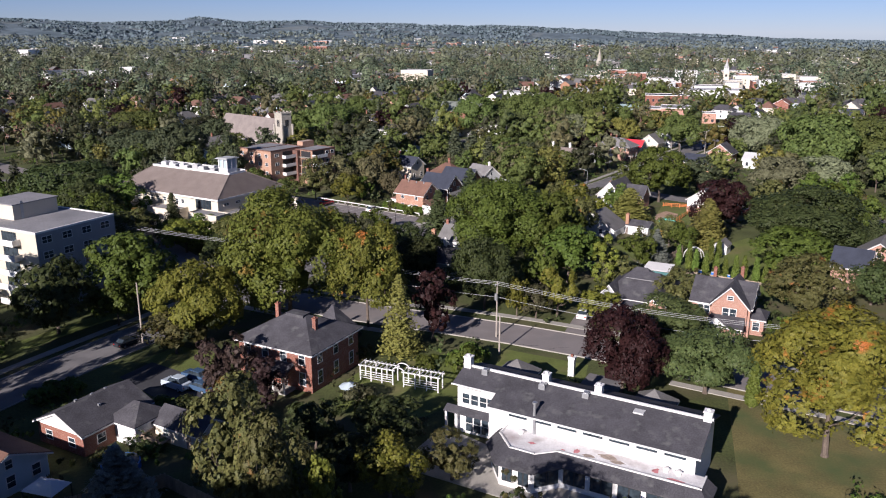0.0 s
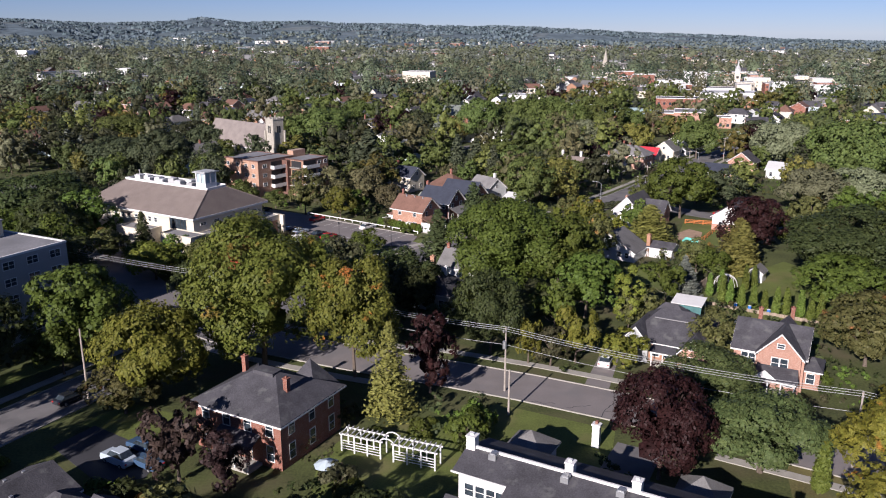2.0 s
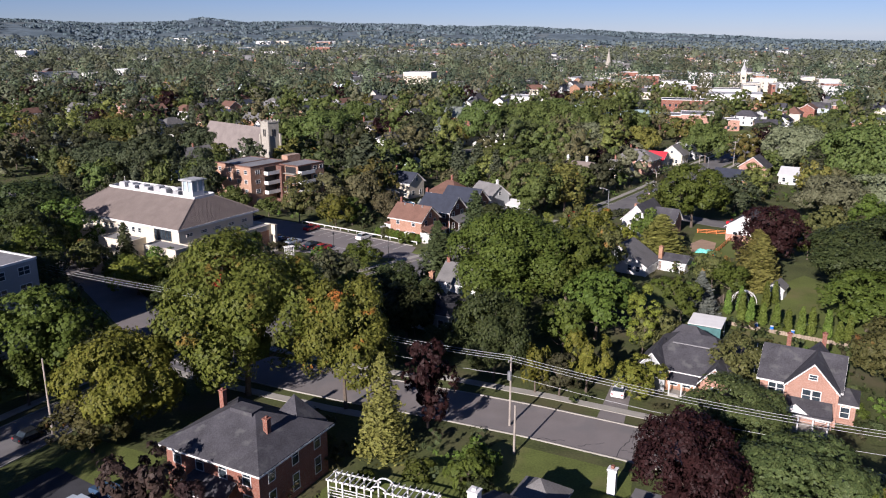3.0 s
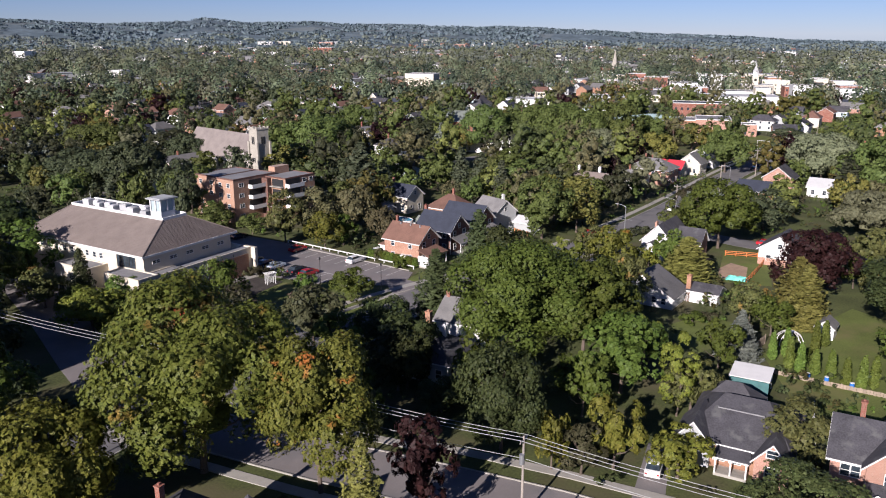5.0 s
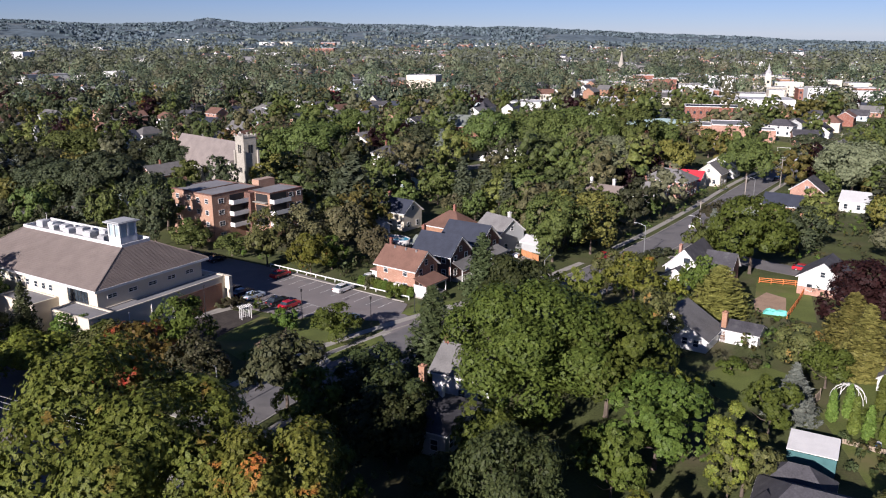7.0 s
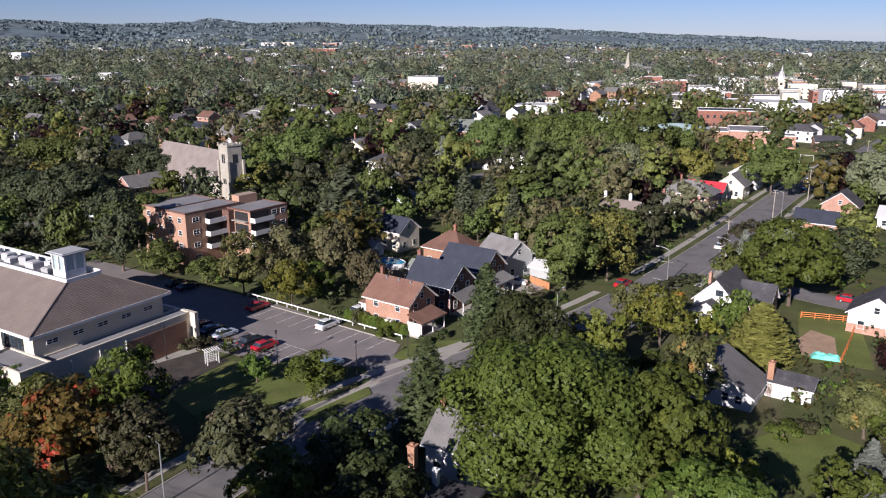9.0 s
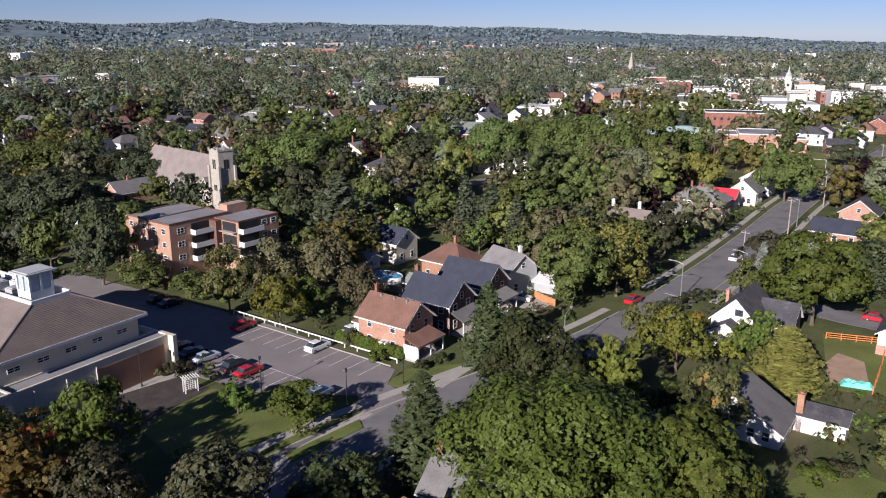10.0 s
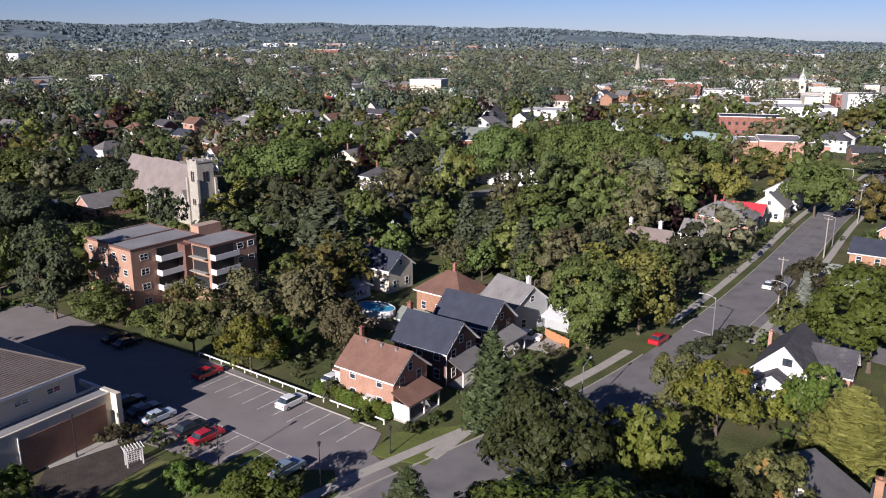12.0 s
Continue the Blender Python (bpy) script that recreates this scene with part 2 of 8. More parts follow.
LEAF_SHADES = {
    "green": ((0.050, 0.078, 0.015), (0.099, 0.131, 0.024)),
    "maple": ((0.068, 0.088, 0.015), (0.130, 0.140, 0.026)),
    "maple_orange": ((0.075, 0.089, 0.016), (0.147, 0.145, 0.026)),
    "orange": ((0.095, 0.095, 0.021), (0.166, 0.122, 0.024)),
    "yellow_maple": ((0.105, 0.115, 0.018), (0.190, 0.180, 0.026)),
    "yellow": ((0.101, 0.121, 0.019), (0.173, 0.170, 0.029)),
    "olive": ((0.069, 0.078, 0.027), (0.120, 0.116, 0.038)),
    "dark": ((0.030, 0.043, 0.016), (0.062, 0.074, 0.024)),
    "bluegreen": ((0.057, 0.091, 0.032), (0.104, 0.135, 0.045)),
    "purple": ((0.018, 0.008, 0.008), (0.039, 0.017, 0.015)),
    "brown": ((0.044, 0.048, 0.022), (0.077, 0.072, 0.037)),
    "silver": ((0.121, 0.135, 0.074), (0.194, 0.204, 0.117)),
    "spruce": ((0.135, 0.159, 0.137), (0.261, 0.284, 0.234)),
    "conifer": ((0.037, 0.051, 0.021), (0.077, 0.093, 0.037)),
    "larch": ((0.130, 0.140, 0.035), (0.231, 0.226, 0.057)),
    # distant leaf shades are paled and blued, haze mixed into the leaf colour
    "hazy_green": ((0.113, 0.138, 0.079), (0.147, 0.169, 0.098)),
    "hazy_olive": ((0.140, 0.154, 0.091), (0.175, 0.185, 0.113)),
    "hazy_woods": ((0.103, 0.141, 0.158), (0.138, 0.175, 0.192)),
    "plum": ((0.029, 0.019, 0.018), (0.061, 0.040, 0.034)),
    "hazy_dark": ((0.051, 0.075, 0.050), (0.076, 0.102, 0.065)),
    "hazy_pale": ((0.144, 0.164, 0.134), (0.178, 0.201, 0.166)),
    "cedar": ((0.068, 0.104, 0.018), (0.130, 0.167, 0.033)),
}
# shades for trees farther off: leaf colours lightened and greyed to carry haze
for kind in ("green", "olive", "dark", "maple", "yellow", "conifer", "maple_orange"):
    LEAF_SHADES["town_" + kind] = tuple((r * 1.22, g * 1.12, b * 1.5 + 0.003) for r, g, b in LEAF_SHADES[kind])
LEAF = {
    "green": leaf_mat("green_leaves", *LEAF_SHADES["green"]),
    "maple": leaf_mat("maple_leaves", *LEAF_SHADES["maple"], (0.220, 0.150, 0.035), 0.08),
    "maple_orange": leaf_mat("turning_maple_leaves", *LEAF_SHADES["maple_orange"], (0.396, 0.147, 0.035), 0.1),
    "orange": leaf_mat("orange_leaves", *LEAF_SHADES["orange"], (0.472, 0.124, 0.035), 0.28),
    "yellow_maple": leaf_mat("yellow_maple_leaves", *LEAF_SHADES["yellow_maple"], (0.380, 0.150, 0.030), 0.14),
    "yellow": leaf_mat("yellow_green_leaves", *LEAF_SHADES["yellow"]),
    "olive": leaf_mat("olive_leaves", *LEAF_SHADES["olive"], (0.245, 0.131, 0.041), 0.1),
    "dark": leaf_mat("dark_green_leaves", *LEAF_SHADES["dark"]),
    "bluegreen": leaf_mat("blue_green_leaves", *LEAF_SHADES["bluegreen"]),
    "purple": leaf_mat("purple_leaves", *LEAF_SHADES["purple"]),
    "brown": leaf_mat("brownish_leaves", *LEAF_SHADES["brown"], (0.130, 0.084, 0.068), 0.1),
    "silver": leaf_mat("silvery_leaves", *LEAF_SHADES["silver"]),
    "spruce": leaf_mat("blue_spruce_needles", *LEAF_SHADES["spruce"]),
    "conifer": leaf_mat("conifer_needles", *LEAF_SHADES["conifer"]),
    "larch": leaf_mat("larch_needles", *LEAF_SHADES["larch"]),
    "hazy_green": leaf_mat("hazy_green_leaves", *LEAF_SHADES["hazy_green"], grain=0.0, tone=0.05, deep=0.7),
    "hazy_olive": leaf_mat("hazy_olive_leaves", *LEAF_SHADES["hazy_olive"], grain=0.0, tone=0.05, deep=0.7),
    "hazy_woods": leaf_mat("hazy_wood_leaves", *LEAF_SHADES["hazy_woods"], grain=0.0, tone=0.008, deep=0.5),
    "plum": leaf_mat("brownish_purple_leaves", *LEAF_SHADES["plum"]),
    "hazy_dark": leaf_mat("hazy_dark_leaves", *LEAF_SHADES["hazy_dark"], grain=0.0, tone=0.05, deep=0.7),
    "hazy_pale": leaf_mat("hazy_pale_leaves", *LEAF_SHADES["hazy_pale"], grain=0.0, tone=0.03, deep=0.5),
    "cedar": leaf_mat("cedar_foliage", *LEAF_SHADES["cedar"]),
}
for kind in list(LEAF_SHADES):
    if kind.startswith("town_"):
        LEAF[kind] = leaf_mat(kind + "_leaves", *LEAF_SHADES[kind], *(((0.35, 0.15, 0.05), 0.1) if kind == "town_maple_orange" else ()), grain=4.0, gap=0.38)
LEAF_INNER = {}  # the dense inner leaf masses of the same trees
for kind, shades in LEAF_SHADES.items():
    LEAF_INNER[kind] = leaf_mat("inner_" + kind + "_leaves", *shades, grain=3.2, gap=0.4)


# ---- mesh helpers ----
def quad_mesh(name, verts, faces):
    me = bpy.data.meshes.new(name)
    me.from_pydata([tuple(v) for v in verts], [], faces)
    me.update()
    return me


def box(bm, x0, x1, y0, y1, z0, z1):
    v = [bm.verts.new(p) for p in ((x0, y0, z0), (x1, y0, z0), (x1, y1, z0), (x0, y1, z0), (x0, y0, z1), (x1, y0, z1), (x1, y1, z1), (x0, y1, z1))]
    for f in ((3, 2, 1, 0), (4, 5, 6, 7), (0, 1, 5, 4), (1, 2, 6, 5), (2, 3, 7, 6), (3, 0, 4, 7)):
        bm.faces.new([v[i] for i in f])
    return v


def slab(bm, corners, thick):
    """A plate below a polygon of points, thick in z."""
    top = [bm.verts.new(p) for p in corners]
    low = [bm.verts.new((p[0], p[1], p[2] - thick)) for p in corners]
    n = len(corners)
    bm.faces.new(top)
    bm.faces.new(low[::-1])
    for i in range(n):
        bm.faces.new((top[i], low[i], low[(i + 1) % n], top[(i + 1) % n]))


def tube(bm, a, b, r0, r1=None, sides=6):
    a, b = Vector(a), Vector(b)
    r1 = r0 if r1 is None else r1
    q = (b - a).to_track_quat("Z", "Y")
    rings = []
    for c, r in ((a, r0), (b, r1)):
        rings.append([bm.verts.new(c + q @ Vector((r * math.cos(2 * math.pi * i / sides), r * math.sin(2 * math.pi * i / sides), 0))) for i in range(sides)])
    for i in range(sides):
        bm.faces.new((rings[0][i], rings[0][(i + 1) % sides], rings[1][(i + 1) % sides], rings[1][i]))
    bm.faces.new(rings[0][::-1])
    bm.faces.new(rings[1])


def part(name, bm, material, parent=None, label=""):
    """Links a bmesh or mesh as one object under a thing."""
    if isinstance(bm, bmesh.types.BMesh):
        me = bpy.data.meshes.new(name)
        bmesh.ops.recalc_face_normals(bm, faces=bm.faces)
        bm.to_mesh(me)
        bm.free()
    else:
        me = bm
    ob = new(name, me)
    if material and not me.materials:
        me.materials.append(material)
    elif material and me.materials[0] != material:
        ob.material_slots[0].link = "OBJECT"
        ob.material_slots[0].material = material
    if parent:
        ob.parent = parent
    if label:
        ob["label"] = label
    return ob


def boxes_part(name, material, parent, *boxes, label=""):
    bm = bmesh.new()
    for b in boxes:
        box(bm, *b)
    return part(name, bm, material, parent, label)


def thing(name, x, y, rot=0, z=0, **tags):
    e = new(name)
    e.matrix_basis = pose(x, y, z, 0, 0, rot)
    e.empty_display_size = 0.5
    tagged(e, **tags)
    return e


# places that scattered trees and houses keep clear of: (x, y, radius)
KEEP = []


def keep(x, y, r):
    KEEP.append((x, y, r))


def keep_line(points, r):
    for (x0, y0), (x1, y1) in zip(points, points[1:]):
        n = max(1, int(math.hypot(x1 - x0, y1 - y0) / r))
        for i in range(n + 1):
            keep(x0 + (x1 - x0) * i / n, y0 + (y1 - y0) * i / n, r)


def keep_area(x0, x1, y0, y1, step=4.0):
    for i in range(int((x1 - x0) / step) + 1):
        for k in range(int((y1 - y0) / step) + 1):
            keep(x0 + i * step, y0 + k * step, 3.0)


# ---- ground, hills, roads ----
HILLS = ((-0.56, 112), (-0.48, 100), (-0.435, 88), (-0.42, 90), (-0.355, 96), (-0.34, 110), (-0.318, 118), (-0.296, 108), (-0.27, 94), (-0.22, 100), (-0.19, 104), (-0.165, 92), (-0.1, 90), (-0.04, 84), (0.0, 74), (0.03, 80), (0.1, 68), (0.2, 46), (0.3, 30), (0.4, 12), (0.5, 2), (0.6, 0))


def height_at(x, y):
    """Flat town, a gentle rise far off and wooded hills along the horizon, higher to one side."""
    d = math.hypot(x, y)
    if d < 1500:
        return 0.0
    a = math.atan2(x, y)
    f = min(1, (d - 1500) / 3100)
    f = f * f * (3 - 2 * f)
    ridge = float(np.interp(a, [h[0] for h in HILLS], [h[1] for h in HILLS]))
    roll = 16 * noise.noise((x / 420, y / 420, 0)) * f * (1 - f) * 4
    return max(-2.0, ridge * f + roll + 3 * f * noise.noise((x / 120, y / 120, 5)))


def build_ground():
    radii = [0, 60, 120, 200, 300, 450, 650, 900, 1200, 1500]
    r = 1500
    while r < 4900:
        r += 85
        radii.append(r)
    verts, faces = [], []
    n = 360
    for r in radii:
        for i in range(n):
            a = 2 * math.pi * i / n
            x, y = r * math.sin(a), r * math.cos(a)
            d = height_at(x, y) if abs((a + math.pi) % (2 * math.pi) - math.pi) < 1.2 else 0
            verts.append((x, y, d))
    for k in range(len(radii) - 1):
        for i in range(n):
            j = (i + 1) % n
            faces.append((k * n + i, k * n + j, (k + 1) * n + j, (k + 1) * n + i))
    me = quad_mesh("ground", verts, faces)
    me.flip_normals()
    me.materials.append(GRASS)
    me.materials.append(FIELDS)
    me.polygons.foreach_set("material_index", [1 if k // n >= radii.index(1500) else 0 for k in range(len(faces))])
    ob = part("ground", me, GRASS)
    return tagged(ob, "rough grassy ground of the whole town reaching wooded hills", "ground", kind="structure")


build_ground()


def offset_line(points, d):
    out = []
    for i, p in enumerate(points):
        a = Vector(points[max(i - 1, 0)])
        b = Vector(points[min(i + 1, len(points) - 1)])
        t = (b - a).normalized()
        out.append((p[0] - t.y * d, p[1] + t.x * d))
    return out


def strip(name, points, half, z0, z1, material, label, category, shift=0.0, kind="structure"):
    """A band of ground along a line, standing from z0 to z1."""
    le, ri = offset_line(points, shift + half), offset_line(points, shift - half)
    bm = bmesh.new()
    rows = []
    for a, b in zip(le, ri):
        rows.append([bm.verts.new((*a, z0)), bm.verts.new((*a, z1)), bm.verts.new((*b, z1)), bm.verts.new((*b, z0))])
    for r, s in zip(rows, rows[1:]):
        for i in range(3):
            bm.faces.new((r[i], r[i + 1], s[i + 1], s[i]))
    bm.faces.new(rows[0])
    bm.faces.new(rows[-1][::-1])
    return tagged(part(name, bm, material), label, category, kind=kind)


def curve_points(points, step=8.0):
    """A smooth line through the points."""
    out = []
    P = [Vector(p) for p in points]
    P = [P[0] * 2 - P[1]] + P + [P[-1] * 2 - P[-2]]
    for i in range(1, len(P) - 2):
        n = max(1, int((P[i + 1] - P[i]).length / step))
        for k in range(n):
            t = k / n
            a, b, c, d = P[i - 1], P[i], P[i + 1], P[i + 2]
            q = 0.5 * ((2 * b) + (c - a) * t + (2 * a - 5 * b + 4 * c - d) * t * t + (3 * b - a - 3 * c + d) * t ** 3)
            out.append((q.x, q.y))
    out.append(tuple(P[-2]))
    return out


def patch(name, corners, z, material, label, category, kind="structure", thick=0.3):
    bm = bmesh.new()
    slab(bm, [(x, y, z) for x, y in corners], thick)
    return tagged(part(name, bm, material), label, category, kind=kind)


MAIN_STREET = curve_points([(-112, 4), (-80, 66), (-56.5, 116), (-38, 152), (-19, 184), (18, 221), (43, 254), (67, 291), (97, 340), (136, 395), (190, 470), (270, 580), (380, 730)])
CROSS_STREET = curve_points([(-230, 330), (-150, 268), (-104, 214), (-76, 182), (-48, 149), (-24, 136), (-1, 127.5), (20, 118.5), (60, 97), (130, 60)])
SIDE_STREET = curve_points([(47, 257), (66, 236), (100, 214), (160, 180)])
CHURCH_STREET = curve_points([(-180, 240), (-112, 292), (-62, 318), (-20, 352), (60, 420), (120, 480), (200, 560)])
for line, half, label in ((MAIN_STREET, 4.4, "grey patched asphalt street with worn surface"), (CROSS_STREET, 4.3, "grey asphalt cross street in tree shade"),
                          (SIDE_STREET, 3.6, "narrow grey asphalt side street"), (CHURCH_STREET, 4.0, "grey asphalt street beside the stone church")):
    strip("road", line, half, -0.3, 0.02 + 0.004 * half, LOT_ASPHALT if line is CROSS_STREET else ASPHALT, label, "road")
    keep_line(line, half + 3.0)


def kerbs(line, half, a, b, sides=(1, -1), walk_at=2.6):
    seg = line[a:b]
    for s in sides:
        strip("kerb", seg, 0.09, -0.2, 0.16, CONCRETE, "pale concrete kerb along the street", "kerb", s * (half + 0.09))
        if walk_at:
            strip("pavement", seg, 0.75, -0.2, 0.1, CONCRETE, "pale concrete footpath along the street", "pavement", s * (half + walk_at))


# ---- trees ----
ICO = ([(0, 0, 1)] + [(0.894 * math.cos(k * math.pi * 0.4), 0.894 * math.sin(k * math.pi * 0.4), 0.447) for k in range(5)] + [(0.894 * math.cos((k + 0.5) * math.pi * 0.4), 0.894 * math.sin((k + 0.5) * math.pi * 0.4), -0.447) for k in range(5)] + [(0, 0, -1)])
ICO_FACES = [(0, 1 + k, 1 + (k + 1) % 5) for k in range(5)] + [(1 + k, 6 + k, 1 + (k + 1) % 5) for k in range(5)] + [(1 + (k + 1) % 5, 6 + k, 6 + (k + 1) % 5) for k in range(5)] + [(6 + k, 11, 6 + (k + 1) % 5) for k in range(5)]


def inner_masses(centres, radii, heights, rng):
    """Uneven inner leaf masses as four-cornered slivers of faces, for the dense middle of a crown."""
    V = np.array(ICO)
    F = np.array(ICO_FACES)
    n = len(centres)
    verts = centres[:, None] + V[None] * np.stack([radii, radii, heights], 1)[:, None] * rng.uniform(0.75, 1.2, (n, 12, 1))
    quads = verts[:, F]
    mid = (quads[:, :, 0] + quads[:, :, 2]) / 2
    return np.stack([quads[:, :, 0], quads[:, :, 1], quads[:, :, 2], mid], 2).reshape(-1, 3)


def leaf_cloud(name, pos, nrm, half, rng, stretch=1.0, along=None, core=None, leaf="green"):
    """Leaf blades as small four-cornered faces at pos, facing nrm."""
    n = len(pos)
    nrm = nrm / np.maximum(np.linalg.norm(nrm, axis=1, keepdims=True), 1e-6)
    ref = rng.normal(size=(n, 3)) if along is None else along
    u = np.cross(nrm, ref)
    u /= np.maximum(np.linalg.norm(u, axis=1, keepdims=True), 1e-6)
    v = np.cross(nrm, u)
    h = (half * rng.uniform(0.6, 1.3, n))[:, None]
    bend = nrm * h * 0.25
    verts = np.stack([pos - u * h - bend, pos - v * h * stretch, pos + u * h - bend, pos + v * h * stretch], axis=1).reshape(-1, 3)
    if core is not None:
        verts = np.vstack([verts, core])
        n = len(verts) // 4
    me = bpy.data.meshes.new(name)
    me.vertices.add(4 * n)
    me.vertices.foreach_set("co", verts.astype(np.float32).ravel())
    me.loops.add(4 * n)
    me.loops.foreach_set("vertex_index", np.arange(4 * n, dtype=np.int32))
    me.polygons.add(n)
    me.polygons.foreach_set("loop_start", np.arange(0, 4 * n, 4, dtype=np.int32))
    me.polygons.foreach_set("loop_total", np.full(n, 4, dtype=np.int32))
    if core is not None:
        inner = np.zeros(n, dtype=np.int32)
        inner[n - len(core) // 4:] = 1
        me.materials.append(LEAF[leaf])
        me.materials.append(LEAF_INNER[leaf])
        me.polygons.foreach_set("material_index", inner)
    me.update(calc_edges=True)
    me.validate()
    return me


def broad_points(rng, R, H, clumps, per, low=0.12, lump=0.42, rough=0.26, lobes=None):
    """Leaf places and normals of a broad crown: billowing lobes on the limbs, clumps over each lobe, leaves over each clump."""
    m = lobes or max(3, int(5 + R * 0.9))
    zc, c = H * (1 + low) / 2, H * (1 - low) / 2
    k = np.arange(m)
    up = 1 - (k + 0.5) / m * 1.55
    turn = k * 2.39996 + rng.uniform(0, 6.28)
    d = np.stack([np.cos(turn) * np.sqrt(1 - up ** 2), np.sin(turn) * np.sqrt(1 - up ** 2), up], 1) + rng.normal(size=(m, 3)) * 0.14
    d /= np.linalg.norm(d, axis=1, keepdims=True)
    scale = np.array([R, R, c])
    reach = rng.uniform(1 - lump, 1 - 0.6 * lump, m)
    mid = d * reach[:, None] * scale
    lr = rng.uniform(0.30, 0.44, m) * (1.25 if m < 7 else 1.0)
    pick = rng.integers(0, m, clumps * 2)
    e = rng.normal(size=(len(pick), 3)) + d[pick] * 0.9 + np.array([0, 0, 0.35])
    e /= np.linalg.norm(e, axis=1, keepdims=True)
    cen = mid[pick] + e * (lr[pick] * rng.uniform(0.82, 1.06, len(pick)))[:, None] * scale
    gap = np.linalg.norm((cen[:, None] - mid[None]) / scale, axis=2) / lr[None]
    gap[np.arange(len(pick)), pick] = 9
    keep_it = np.nonzero(gap.min(axis=1) > 0.78)[0][:clumps]
    cen, e = cen[keep_it], e[keep_it]
    n = len(cen)
    rc = R * rng.uniform(0.10, 0.19, n) * (2.3 if R < 2.3 else 1.35 if R < 5 else 1.0)
    idx = np.repeat(np.arange(n), per)
    g = rng.normal(size=(len(idx), 3)) + e[idx] * 0.8
    g /= np.linalg.norm(g, axis=1, keepdims=True)
    pos = cen[idx] + g * (rc[idx] * rng.uniform(0.55, 1.08, len(idx)))[:, None] * np.array([1, 1, 0.8])
    pos[:, 2] = np.maximum(pos[:, 2] + zc, H * 0.02)
    nrm = g * 0.7 + e[idx] * 0.45 + rng.normal(size=g.shape) * rough + np.array([0, 0, 0.18])
    return pos, nrm


def conifer_points(rng, R, H, levels, per, power=1.0, droop=0.25, narrow=0.0):
    """Needle sprays on drooping whorls of branches."""
    P, N, A = [], [], []
    for k in range(levels):
        f = (k + 0.3) / levels
        z = H * (0.06 + 0.93 * f)
        reach = R * ((1 - f) ** power + narrow * f * (1 - f)) + 0.12
        m = max(4, int(6 + 9 * (1 - f)))
        for b in range(m):
            a = 2 * math.pi * (b + rng.random()) / m
            r = reach * rng.uniform(0.72, 1.1)
            q = max(2, int(per * (0.35 + 0.65 * (1 - f))))
            s = rng.uniform(0.15, 1.0, q)
            side = rng.normal(size=q) * 0.14 * r
            x = np.cos(a) * r * s - np.sin(a) * side
            y = np.sin(a) * r * s + np.cos(a) * side
            zz = z - droop * r * s ** 1.5 + rng.normal(size=q) * 0.1
            P.append(np.stack([x, y, zz], 1))
            N.append(np.tile([0.55 * math.cos(a), 0.55 * math.sin(a), 0.8], (q, 1)) + rng.normal(size=(q, 3)) * 0.4)
            A.append(np.tile([-math.sin(a), math.cos(a), 0], (q, 1)) + rng.normal(size=(q, 3)) * 0.3)
    return np.vstack(P), np.vstack(N), np.vstack(A)


def trunk_mesh(rng, H, r, clear, limbs, spread):
    bm = bmesh.new()
    lean = Vector((rng.normal() * 0.02 * H, rng.normal() * 0.02 * H, 0))
    p0, p1, p2 = Vector((0, 0, -0.3)), Vector((0, 0, clear)) + lean * 0.4, Vector((0, 0, H * 0.72)) + lean
    tube(bm, p0, Vector((0, 0, 0.5)), r * 1.5, r * 1.05, 7)
    tube(bm, Vector((0, 0, 0.5)), p1, r * 1.05, r * 0.8, 7)
    tube(bm, p1, p2, r * 0.8, r * 0.15, 6)
    for k in range(limbs):
        a = 2 * math.pi * (k + 0.5 * rng.random()) / limbs
        s = rng.uniform(0.0, 0.6)
        st = p1.lerp(p2, s)
        reach = spread * rng.uniform(0.5, 0.8) * (1 - 0.4 * s)
        en = st + Vector((math.cos(a) * reach, math.sin(a) * reach, H * rng.uniform(0.12, 0.3)))
        md = st.lerp(en, 0.5) + Vector((0, 0, -0.04 * H))
        tube(bm, st, md, r * 0.45 * (1 - 0.5 * s), r * 0.28 * (1 - 0.5 * s), 5)
        tube(bm, md, en, r * 0.28 * (1 - 0.5 * s), r * 0.06, 4)
        for w in range(2):
            tw = en + Vector((rng.normal(), rng.normal(), abs(rng.normal()))) * 0.13 * spread
            tube(bm, md.lerp(en, 0.5), tw, r * 0.14 * (1 - 0.5 * s), r * 0.03, 4)
    me = bpy.data.meshes.new("trunk")
    bm.to_mesh(me)
    bm.free()
    me.materials.append(BARK)
    return me


TREES = {}  # form: list of (radius, height, trunk mesh, crown mesh)


